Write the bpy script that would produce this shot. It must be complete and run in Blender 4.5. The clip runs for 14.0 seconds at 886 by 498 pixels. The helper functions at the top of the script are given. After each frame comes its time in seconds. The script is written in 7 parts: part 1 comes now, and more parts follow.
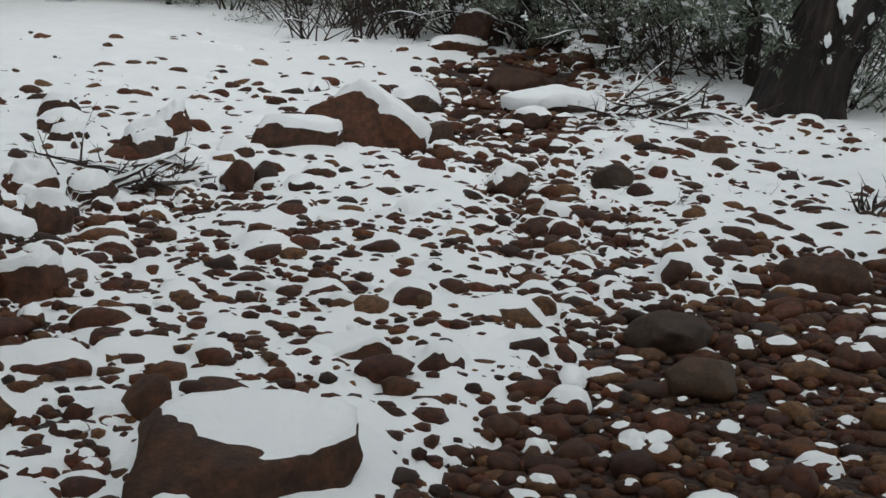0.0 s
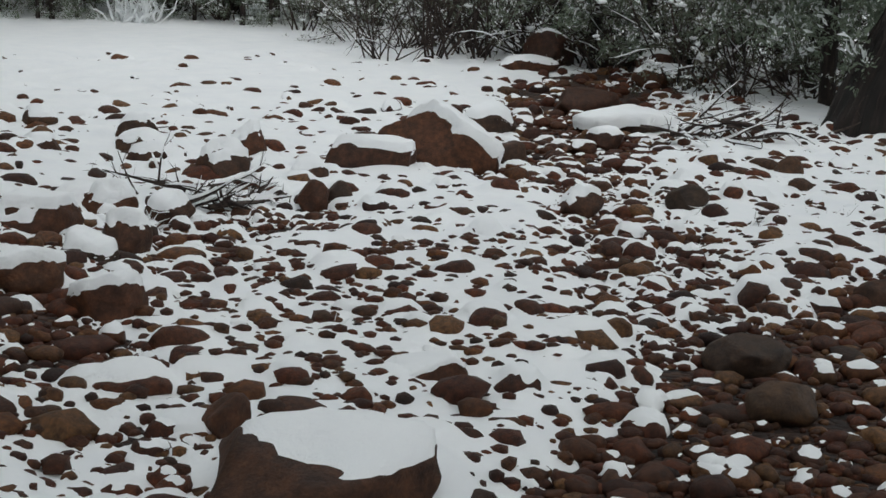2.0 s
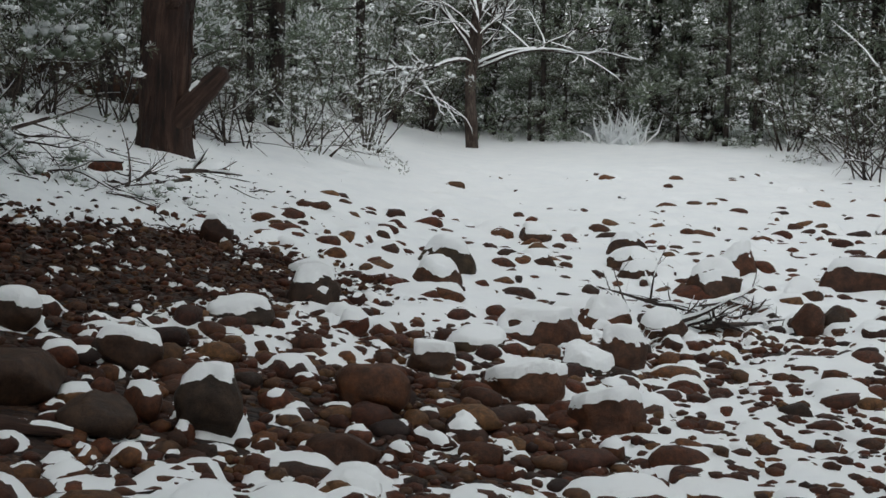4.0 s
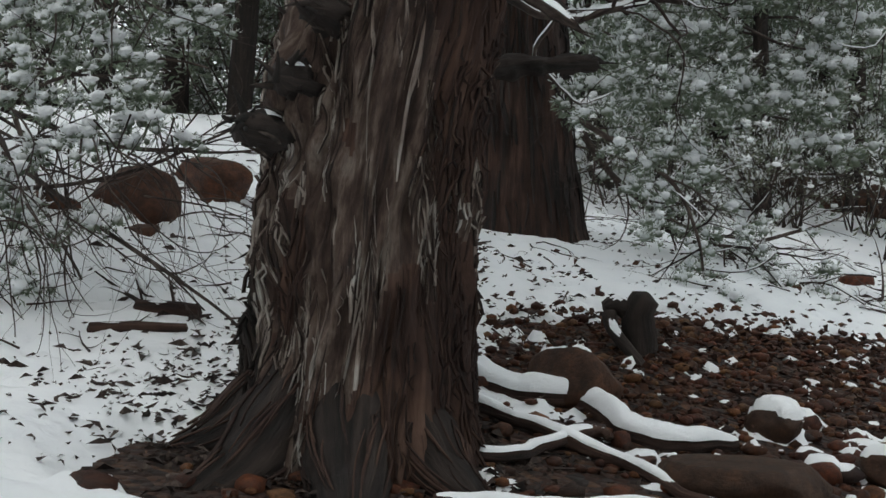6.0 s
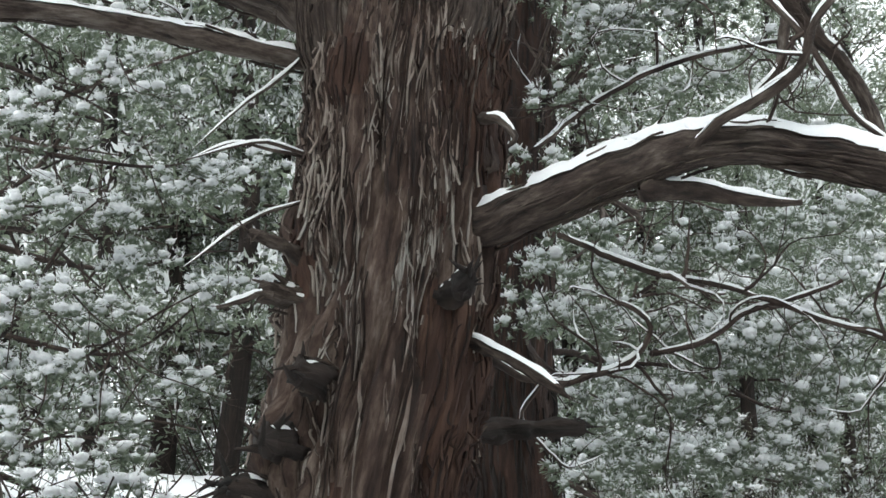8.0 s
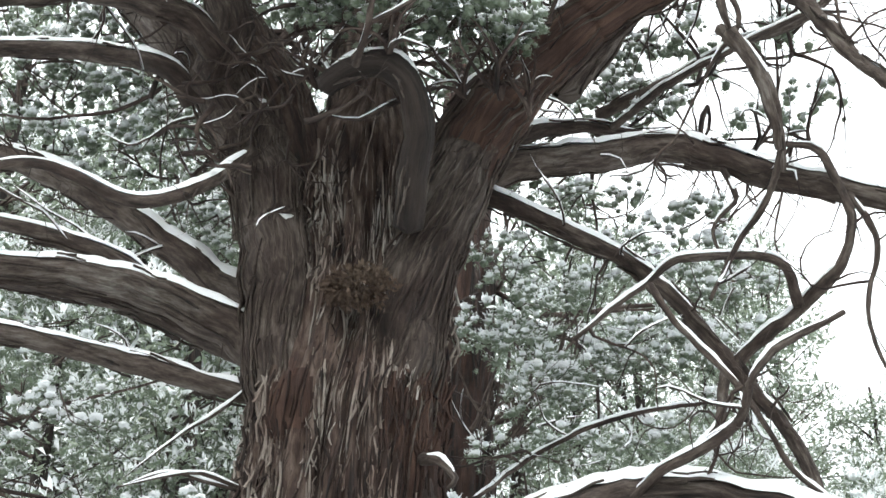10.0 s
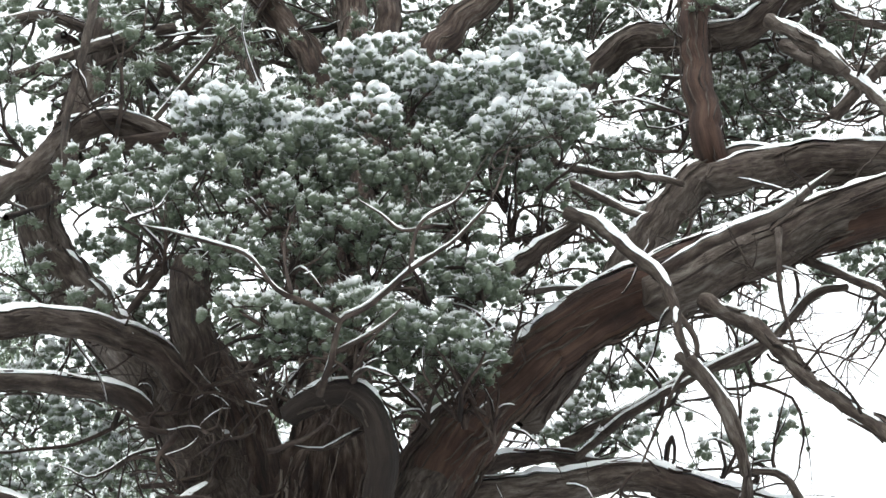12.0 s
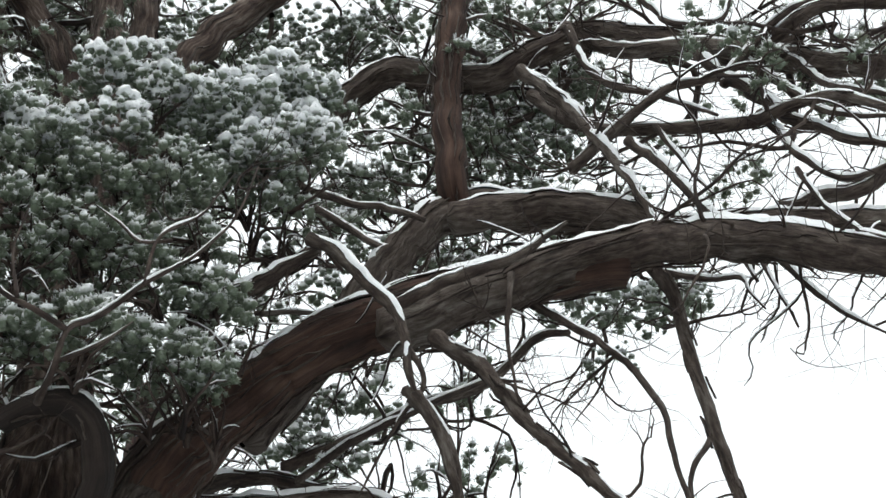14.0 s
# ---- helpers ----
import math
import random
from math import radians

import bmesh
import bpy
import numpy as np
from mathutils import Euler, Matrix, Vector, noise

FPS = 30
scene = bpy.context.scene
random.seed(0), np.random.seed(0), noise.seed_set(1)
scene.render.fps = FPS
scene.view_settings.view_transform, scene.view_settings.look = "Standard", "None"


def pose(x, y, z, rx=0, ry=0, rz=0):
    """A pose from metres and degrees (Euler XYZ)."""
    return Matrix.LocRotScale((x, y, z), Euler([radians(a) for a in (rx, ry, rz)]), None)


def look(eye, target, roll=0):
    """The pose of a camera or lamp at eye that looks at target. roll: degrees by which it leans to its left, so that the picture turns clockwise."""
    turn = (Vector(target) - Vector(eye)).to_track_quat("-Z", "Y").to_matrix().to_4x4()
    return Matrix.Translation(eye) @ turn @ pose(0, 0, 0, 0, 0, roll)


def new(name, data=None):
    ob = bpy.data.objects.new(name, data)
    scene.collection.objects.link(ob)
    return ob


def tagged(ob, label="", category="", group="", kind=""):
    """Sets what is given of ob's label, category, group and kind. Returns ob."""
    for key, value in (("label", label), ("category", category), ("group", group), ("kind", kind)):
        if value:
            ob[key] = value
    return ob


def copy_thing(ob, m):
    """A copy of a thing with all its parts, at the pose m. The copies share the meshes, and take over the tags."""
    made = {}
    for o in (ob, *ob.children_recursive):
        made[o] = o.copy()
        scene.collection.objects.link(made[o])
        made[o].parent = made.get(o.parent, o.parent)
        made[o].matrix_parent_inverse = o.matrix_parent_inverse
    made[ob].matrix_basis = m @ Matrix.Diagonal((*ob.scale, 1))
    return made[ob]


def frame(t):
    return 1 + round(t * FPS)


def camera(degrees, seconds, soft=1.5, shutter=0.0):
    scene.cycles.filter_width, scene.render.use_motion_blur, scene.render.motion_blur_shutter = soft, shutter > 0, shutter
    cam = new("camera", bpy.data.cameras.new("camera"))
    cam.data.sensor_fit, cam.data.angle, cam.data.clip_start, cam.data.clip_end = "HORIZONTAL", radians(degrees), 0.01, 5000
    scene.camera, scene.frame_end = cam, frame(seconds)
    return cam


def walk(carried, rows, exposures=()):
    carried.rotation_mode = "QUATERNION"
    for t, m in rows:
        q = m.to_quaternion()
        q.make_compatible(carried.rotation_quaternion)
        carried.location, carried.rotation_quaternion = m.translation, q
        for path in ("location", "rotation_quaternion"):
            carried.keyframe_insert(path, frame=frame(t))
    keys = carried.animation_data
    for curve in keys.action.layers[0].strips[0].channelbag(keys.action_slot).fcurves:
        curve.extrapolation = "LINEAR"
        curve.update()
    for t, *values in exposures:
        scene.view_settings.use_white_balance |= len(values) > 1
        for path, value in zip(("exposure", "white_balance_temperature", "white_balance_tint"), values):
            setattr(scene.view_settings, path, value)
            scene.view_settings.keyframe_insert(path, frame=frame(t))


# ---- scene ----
cam = camera(37.2, 14.0)

# ---- the camera's way: seconds, place, bearing (left positive), tilt, lean ----
PATH = [
    (0.0, 0.181, -0.052, 1.597, -28.55, -13.73, 2.93),
    (0.5, 0.178, -0.058, 1.602, -28.57, -13.97, 2.90),
    (1.0, 0.176, -0.056, 1.603, -28.56, -13.95, 2.88),
    (1.5, 0.168, -0.052, 1.606, -27.65, -13.66, 2.81),
    (2.0, 0.150, -0.040, 1.605, -25.49, -13.06, 2.49),
    (2.2, 0.138, -0.030, 1.606, -24.27, -12.75, 2.35),
    (4.3, -0.000, -0.000, 1.600, 0.01, -7.59, 0.54),
    (4.5, -0.013, 0.010, 1.592, 3.47, -7.02, 0.38),
    (5.0, -0.055, 0.067, 1.570, 12.27, -5.74, 0.01),
    (5.5, -0.104, 0.092, 1.558, 20.90, -4.64, -0.13),
    (6.0, -0.150, 0.095, 1.563, 26.18, -3.46, -0.39),
    (6.5, -0.163, 0.105, 1.558, 27.05, -0.40, -0.04),
    (7.0, -0.157, 0.109, 1.557, 26.64, 3.92, -0.04),
    (7.5, -0.151, 0.109, 1.565, 26.15, 8.17, -0.23),
    (8.0, -0.141, 0.107, 1.577, 25.69, 12.09, -0.23),
    (8.2, -0.140, 0.103, 1.581, 25.44, 13.57, -0.24),
    (10.3, -0.163, 0.143, 1.511, 22.75, 30.25, 1.55),
    (10.5, -0.172, 0.143, 1.505, 22.40, 32.00, 1.31),
    (11.0, -0.174, 0.154, 1.483, 21.96, 36.59, 0.94),
    (11.5, -0.166, 0.157, 1.480, 21.80, 40.50, 0.66),
    (12.0, -0.154, 0.156, 1.491, 21.74, 42.36, 0.37),
    (12.5, -0.146, 0.160, 1.505, 21.14, 43.19, -0.14),
    (13.0, -0.132, 0.153, 1.514, 18.05, 44.29, -1.12),
    (13.5, -0.140, 0.127, 1.512, 12.18, 43.67, -2.96),
    (14.0, -0.152, 0.103, 1.499, 6.23, 42.60, -4.84),
]


def aim(x, y, z, bearing, tilt, lean):
    b, e = radians(bearing), radians(tilt)
    way = Vector((-math.sin(b) * math.cos(e), math.cos(b) * math.cos(e), math.sin(e)))
    eye = Vector((x, y, z))
    return look(eye, eye + way, lean)


walk(cam, [(r[0], aim(*r[1:])) for r in PATH],
     exposures=[(0.0, -0.15), (2.2, -0.15), (4.5, -0.15), (5.0, -0.2), (5.5, 0.0), (6.0, 0.32), (6.5, 0.55), (8.2, 1.2), (10.3, 1.6), (12.0, 1.36), (13.0, 0.98), (14.0, 0.6)])

# ---- overcast winter sky ----
world = bpy.data.worlds.new("sky")
scene.world = world
world.use_nodes = True
wn, wl = world.node_tree.nodes, world.node_tree.links
sky = wn.new("ShaderNodeTexSky")
sky.sky_type = "NISHITA"
sky.sun_disc = False
sky.sun_elevation, sky.sun_rotation = radians(48), radians(200)
sky.dust_density, sky.air_density = 6.0, 1.0
hue = wn.new("ShaderNodeHueSaturation")
hue.inputs["Saturation"].default_value = 0.06
cloud = wn.new("ShaderNodeMixRGB")
cloud.inputs["Fac"].default_value = 0.75
cloud.inputs["Color2"].default_value = (8.8, 9.5, 9.75, 1)
wl.new(sky.outputs["Color"], hue.inputs["Color"])
wl.new(hue.outputs["Color"], cloud.inputs["Color1"])
wl.new(cloud.outputs["Color"], wn["Background"].inputs["Color"])
wn["Background"].inputs["Strength"].default_value = 0.115

sun = bpy.data.lights.new("sun", "SUN")
sun.energy, sun.angle, sun.color = 0.6, radians(40), (1.0, 0.98, 0.95)
sun_ob = new("sun", sun)
sun_ob.matrix_world = look((4, -10, 20), (0, 6, 0))


# ---- materials ----
def material(name, rough=0.8):
    m = bpy.data.materials.new(name)
    m.use_nodes = True
    m.node_tree.nodes["Principled BSDF"].inputs["Roughness"].default_value = rough
    return m, m.node_tree.nodes, m.node_tree.links, m.node_tree.nodes["Principled BSDF"]


def ramp(n, stops):
    r = n.new("ShaderNodeValToRGB")
    e = r.color_ramp.elements
    while len(e) < len(stops):
        e.new(0.5)
    for k, (p, c) in enumerate(stops):
        e[k].position, e[k].color = p, (*c, 1)
    return r


def noise_tex(n, l, scale, detail=4, rough=0.6, stretch=None, vector="Object"):
    t = n.new("ShaderNodeTexNoise")
    t.inputs["Scale"].default_value, t.inputs["Detail"].default_value = scale, detail
    t.inputs["Roughness"].default_value = rough
    c = n.new("ShaderNodeTexCoord")
    if stretch:
        mp = n.new("ShaderNodeMapping")
        mp.inputs["Scale"].default_value = stretch
        l.new(c.outputs[vector], mp.inputs["Vector"])
        l.new(mp.outputs["Vector"], t.inputs["Vector"])
    else:
        l.new(c.outputs[vector], t.inputs["Vector"])
    return t


def bump(n, l, b, sock, strength, dist):
    u = n.new("ShaderNodeBump")
    u.inputs["Strength"].default_value, u.inputs["Distance"].default_value = strength, dist
    l.new(sock, u.inputs["Height"])
    l.new(u.outputs["Normal"], b.inputs["Normal"])


def mix(n, l, fac, a, b, mode="MIX"):
    m = n.new("ShaderNodeMixRGB")
    m.blend_type = mode
    for k, v in (("Fac", fac), ("Color1", a), ("Color2", b)):
        if hasattr(v, "links"):
            l.new(v, m.inputs[k])
        else:
            m.inputs[k].default_value = v if k == "Fac" else (*v, 1)
    return m.outputs["Color"]


def make_snow():
    m, n, l, b = material("snow", 0.75)
    a = noise_tex(n, l, 3.0, 5)
    r = ramp(n, [(0.3, (0.88, 0.9, 0.925)), (0.7, (0.945, 0.955, 0.965))])
    l.new(a.outputs["Fac"], r.inputs["Fac"])
    l.new(r.outputs["Color"], b.inputs["Base Color"])
    f = noise_tex(n, l, 28.0, 7, 0.72)
    bump(n, l, b, f.outputs["Fac"], 0.5, 0.03)
    return m


def make_stone(name, stops, scale=1.0):
    m, n, l, b = material(name, 0.62)
    b.inputs["Specular IOR Level"].default_value = 0.3
    info = n.new("ShaderNodeObjectInfo")
    geo = n.new("ShaderNodeNewGeometry")
    add = n.new("ShaderNodeMath")
    add.operation = "ADD"
    l.new(info.outputs["Random"], add.inputs[0])
    l.new(geo.outputs["Random Per Island"], add.inputs[1])
    fr = n.new("ShaderNodeMath")
    fr.operation = "FRACT"
    l.new(add.outputs[0], fr.inputs[0])
    r = ramp(n, stops)
    l.new(fr.outputs[0], r.inputs["Fac"])
    a = noise_tex(n, l, 34.0 * scale, 5, 0.65)
    l.new(geo.outputs["Position"], a.inputs["Vector"])
    ra = ramp(n, [(0.32, (0.42, 0.4, 0.4)), (0.5, (0.95, 0.92, 0.88)), (0.68, (1.6, 1.5, 1.32))])
    l.new(a.outputs["Fac"], ra.inputs["Fac"])
    c = mix(n, l, 1.0, r.outputs["Color"], ra.outputs["Color"], "MULTIPLY")
    f = noise_tex(n, l, 150.0 * scale, 6, 0.7)
    l.new(geo.outputs["Position"], f.inputs["Vector"])
    rf = ramp(n, [(0.35, (0.7, 0.7, 0.7)), (0.65, (1.15, 1.15, 1.15))])
    l.new(f.outputs["Fac"], rf.inputs["Fac"])
    l.new(mix(n, l, 1.0, c, rf.outputs["Color"], "MULTIPLY"), b.inputs["Base Color"])
    bump(n, l, b, f.outputs["Fac"], 0.7, 0.008)
    return m


def make_soil():
    m, n, l, b = material("red_gravel", 0.85)
    v = n.new("ShaderNodeTexVoronoi")
    v.inputs["Scale"].default_value = 26
    c = n.new("ShaderNodeTexCoord")
    l.new(c.outputs["Object"], v.inputs["Vector"])
    r = ramp(n, [(0.0, (0.01, 0.005, 0.003)), (0.4, (0.022, 0.009, 0.005)), (0.75, (0.04, 0.016, 0.008)), (1.0, (0.08, 0.04, 0.02))])
    sep = n.new("ShaderNodeSeparateColor")
    l.new(v.outputs["Color"], sep.inputs["Color"])
    l.new(sep.outputs[0], r.inputs["Fac"])
    a = noise_tex(n, l, 4.0, 5)
    ra = ramp(n, [(0.3, (0.6, 0.55, 0.55)), (0.7, (1.2, 1.15, 1.1))])
    l.new(a.outputs["Fac"], ra.inputs["Fac"])
    l.new(mix(n, l, 1.0, r.outputs["Color"], ra.outputs["Color"], "MULTIPLY"), b.inputs["Base Color"])
    bump(n, l, b, v.outputs["Distance"], 0.9, -0.03)
    return m


def make_bark(name, stops, along, rough=0.9, depth=0.02, vary=0.14):
    """Bark whose grain runs along the wood: the vertex attribute holds the place round and along it, in metres."""
    m, n, l, b = material(name, rough)
    at = n.new("ShaderNodeAttribute")
    at.attribute_name = "grain"
    mp = n.new("ShaderNodeMapping")
    mp.inputs["Scale"].default_value = along
    l.new(at.outputs["Vector"], mp.inputs["Vector"])
    a = n.new("ShaderNodeTexNoise")
    a.inputs["Scale"].default_value, a.inputs["Detail"].default_value, a.inputs["Roughness"].default_value = 1.0, 7, 0.68
    l.new(mp.outputs["Vector"], a.inputs["Vector"])
    r = ramp(n, stops)
    geo = n.new("ShaderNodeNewGeometry")
    w = n.new("ShaderNodeMath")
    w.operation = "MULTIPLY_ADD"
    w.inputs[1].default_value, w.inputs[2].default_value = vary, -0.5 * vary
    l.new(geo.outputs["Random Per Island"], w.inputs[0])
    s = n.new("ShaderNodeMath")
    l.new(a.outputs["Fac"], s.inputs[0])
    l.new(w.outputs[0], s.inputs[1])
    l.new(s.outputs[0], r.inputs["Fac"])
    big = noise_tex(n, l, 3.3, 4)
    rb = ramp(n, [(0.36, (0.5, 0.39, 0.35)), (0.5, (0.9, 0.84, 0.8)), (0.64, (1.2, 1.22, 1.22))])
    l.new(big.outputs["Fac"], rb.inputs["Fac"])
    l.new(mix(n, l, 1.0, r.outputs["Color"], rb.outputs["Color"], "MULTIPLY"), b.inputs["Base Color"])
    bump(n, l, b, a.outputs["Fac"], 1.0, depth)
    return m


def make_leaf(name, stops):
    m, n, l, b = material(name, 0.7)
    geo = n.new("ShaderNodeNewGeometry")
    info = n.new("ShaderNodeObjectInfo")
    a = noise_tex(n, l, 2.5, 3)
    s = n.new("ShaderNodeMath")
    s.operation = "MULTIPLY_ADD"
    s.inputs[1].default_value = 0.45
    l.new(geo.outputs["Random Per Island"], s.inputs[0])
    w = n.new("ShaderNodeMath")
    w.operation = "MULTIPLY_ADD"
    w.inputs[1].default_value, w.inputs[2].default_value = 0.7, -0.12
    l.new(a.outputs["Fac"], w.inputs[0])
    l.new(w.outputs[0], s.inputs[2])
    r = ramp(n, stops)
    l.new(s.outputs[0], r.inputs["Fac"])
    # powder snow: the attribute's first value says how much of it a spray holds
    at = n.new("ShaderNodeAttribute")
    at.attribute_name = "grain"
    xyz = n.new("ShaderNodeSeparateXYZ")
    l.new(at.outputs["Vector"], xyz.inputs["Vector"])
    fine = noise_tex(n, l, 60.0, 3)
    edge = n.new("ShaderNodeMath")
    edge.operation = "MULTIPLY_ADD"
    edge.inputs[1].default_value, edge.inputs[2].default_value = 1.1, -0.55
    l.new(fine.outputs["Fac"], edge.inputs[0])
    hold = n.new("ShaderNodeMath")
    hold.use_clamp = True
    l.new(xyz.outputs["X"], hold.inputs[0])
    l.new(edge.outputs[0], hold.inputs[1])
    colour = mix(n, l, hold.outputs[0], r.outputs["Color"], (0.87, 0.89, 0.9))
    l.new(colour, b.inputs["Base Color"])
    thin = n.new("ShaderNodeBsdfTranslucent")
    l.new(colour, thin.inputs["Color"])
    both = n.new("ShaderNodeMixShader")
    both.inputs["Fac"].default_value = 0.35
    l.new(b.outputs["BSDF"], both.inputs[1])
    l.new(thin.outputs["BSDF"], both.inputs[2])
    l.new(both.outputs["Shader"], n["Material Output"].inputs["Surface"])
    return m


SNOW = make_snow()
STONE = make_stone("river_stone", [(0.0, (0.019, 0.008, 0.006)), (0.12, (0.067, 0.019, 0.008)), (0.22, (0.027, 0.014, 0.009)), (0.32, (0.103, 0.030, 0.011)), (0.42, (0.041, 0.013, 0.006)), (0.52, (0.123, 0.048, 0.016)),
                                   (0.62, (0.035, 0.011, 0.006)), (0.72, (0.087, 0.024, 0.009)), (0.82, (0.052, 0.025, 0.013)), (0.92, (0.144, 0.070, 0.028)), (1.0, (0.052, 0.019, 0.010))])
ROCK = make_stone("red_sandstone", [(0.0, (0.04, 0.017, 0.01)), (0.25, (0.07, 0.026, 0.012)), (0.5, (0.034, 0.021, 0.014)), (0.75, (0.08, 0.029, 0.012)), (1.0, (0.046, 0.031, 0.018))], 0.5)
SOIL = make_soil()
BARK = make_bark("shaggy_bark", [(0.36, (0.007, 0.004, 0.003)), (0.47, (0.034, 0.018, 0.013)), (0.56, (0.068, 0.044, 0.034)), (0.7, (0.17, 0.136, 0.115))], (34, 34, 5.0), depth=0.03)
STRIP = make_bark("peeling_bark", [(0.26, (0.009, 0.005, 0.004)), (0.42, (0.04, 0.023, 0.017)), (0.5, (0.12, 0.094, 0.08)), (0.6, (0.38, 0.35, 0.32))], (60, 60, 8), vary=0.32)
LIMB = make_bark("limb_bark", [(0.32, (0.008, 0.006, 0.005)), (0.44, (0.034, 0.023, 0.018)), (0.55, (0.07, 0.054, 0.045)), (0.72, (0.155, 0.138, 0.122))], (46, 46, 11.0), depth=0.014)
DARK_BARK = make_bark("dark_bark", [(0.34, (0.004, 0.003, 0.002)), (0.5, (0.016, 0.01, 0.008)), (0.7, (0.048, 0.034, 0.027))], (22, 22, 1.8), depth=0.03)
RED_BARK = make_bark("red_bark", [(0.34, (0.008, 0.004, 0.003)), (0.5, (0.038, 0.017, 0.011)), (0.68, (0.09, 0.05, 0.035))], (26, 26, 2.0), depth=0.025)
TWIG = make_bark("twig_bark", [(0.34, (0.012, 0.008, 0.007)), (0.5, (0.04, 0.026, 0.021)), (0.68, (0.11, 0.088, 0.074))], (40, 40, 9), depth=0.004)
TAN = make_bark("dry_litter", [(0.3, (0.05, 0.03, 0.02)), (0.5, (0.11, 0.076, 0.052)), (0.7, (0.22, 0.17, 0.13))], (60, 60, 30), depth=0.004)
LITTER = make_bark("leaf_litter", [(0.3, (0.02, 0.009, 0.006)), (0.5, (0.05, 0.02, 0.011)), (0.7, (0.1, 0.045, 0.022))], (40, 40, 40), depth=0.004)
LEAF = make_leaf("juniper_leaf", [(0.1, (0.082, 0.108, 0.066)), (0.45, (0.15, 0.188, 0.128)), (0.7, (0.21, 0.25, 0.175)), (0.95, (0.29, 0.28, 0.18))])
SCRUB = make_leaf("scrub_leaf", [(0.1, (0.05, 0.052, 0.032)), (0.5, (0.095, 0.1, 0.06)), (0.9, (0.15, 0.145, 0.095))])


# ---- mesh tools ----
ORIGIN = {}


def lattice(ix, iy, iz, seed):
    h = (ix * 374761393 + iy * 668265263 + iz * 2147483647 + seed * 1274126177) & 0xFFFFFFFF
    h = ((h ^ (h >> 13)) * 1274126177) & 0xFFFFFFFF
    return ((h ^ (h >> 16)) & 0xFFFFFF) / 0xFFFFFF


def value_noise(p, seed=0):
    p = np.asarray(p, float)
    i = np.floor(p).astype(np.int64)
    f = p - i
    f = f * f * (3 - 2 * f)
    out = 0
    for dx in (0, 1):
        for dy in (0, 1):
            for dz in (0, 1):
                w = (f[:, 0] if dx else 1 - f[:, 0]) * (f[:, 1] if dy else 1 - f[:, 1]) * (f[:, 2] if dz else 1 - f[:, 2])
                out = out + w * lattice(i[:, 0] + dx, i[:, 1] + dy, i[:, 2] + dz, seed)
    return out * 2 - 1


def fbm(p, octaves=4, seed=0):
    p = np.asarray(p, float)
    out, amp = 0, 1.0
    for k in range(octaves):
        out = out + amp * value_noise(p, seed + 31 * k)
        p, amp = p * 2.03, amp * 0.5
    return out / 1.9


def fbm2(x, y, scale, octaves=4, seed=0):
    return fbm(np.stack([x * scale, y * scale, np.zeros_like(x)], 1), octaves, seed)


def step(a, b, x):
    t = np.clip((x - a) / (b - a), 0, 1)
    return t * t * (3 - 2 * t)


def mesh(name, verts, faces, mats, index=None, smooth=True):
    """A mesh from arrays; all faces have the same number of corners."""
    verts, faces = np.asarray(verts, np.float32), np.asarray(faces, np.int32)
    k = faces.shape[1]
    grain = None
    if verts.shape[1] == 6:
        verts, grain = verts[:, :3], verts[:, 3:]
    me = bpy.data.meshes.new(name)
    me.vertices.add(len(verts))
    me.vertices.foreach_set("co", np.ascontiguousarray(verts).ravel())
    me.loops.add(faces.size)
    me.loops.foreach_set("vertex_index", faces.ravel())
    me.polygons.add(len(faces))
    me.polygons.foreach_set("loop_start", np.arange(0, faces.size, k, dtype=np.int32))
    for m in mats:
        me.materials.append(m)
    if index is not None:
        me.polygons.foreach_set("material_index", np.asarray(index, np.int32))
    me.polygons.foreach_set("use_smooth", np.full(len(faces), smooth))
    if grain is not None:
        me.attributes.new("grain", "FLOAT_VECTOR", "POINT").data.foreach_set("vector", np.ascontiguousarray(grain).ravel())
    me.update(calc_edges=True)
    me.validate()
    return me


def root(name, place, label, category, group=""):
    ob = new(name)
    ob.location = place
    ORIGIN[ob.name] = np.array(place, float)
    ob.empty_display_size = 0.1
    return tagged(ob, label, category, group)


def part(name, data, parent, label="", kind=""):
    """data: a mesh, or (verts in the world, faces, materials) as one mesh under parent."""
    o = ORIGIN[parent.name]
    if isinstance(data, tuple):
        v, f, mats = data[:3]
        v = np.array(v, float)
        v[:, :3] -= o
        data = mesh(name, v, f, mats, *data[3:])
    ob = new(name, data)
    ob.parent = parent
    ORIGIN[ob.name] = o
    return tagged(ob, label, kind=kind or ("stuff" if name == "snow" else ""))


def smooth_line(pts, radii, step_len):
    """Catmull-Rom through the points, evenly spaced."""
    p = np.array(pts, float)
    p = np.vstack([2 * p[0] - p[1], p, 2 * p[-1] - p[-2]])
    r = np.concatenate([[radii[0]], radii, [radii[-1]]])
    out, rad = [], []
    for k in range(1, len(p) - 2):
        n = max(2, int(np.linalg.norm(p[k + 1] - p[k]) / step_len))
        for t in np.arange(n) / n:
            a, b, c, d = p[k - 1:k + 3]
            out.append(0.5 * (2 * b + (c - a) * t + (2 * a - 5 * b + 4 * c - d) * t * t + (3 * b - a - 3 * c + d) * t ** 3))
            rad.append(r[k] * (1 - t) + r[k + 1] * t)
    out.append(p[-2])
    rad.append(r[-2])
    return np.array(out), np.array(rad)


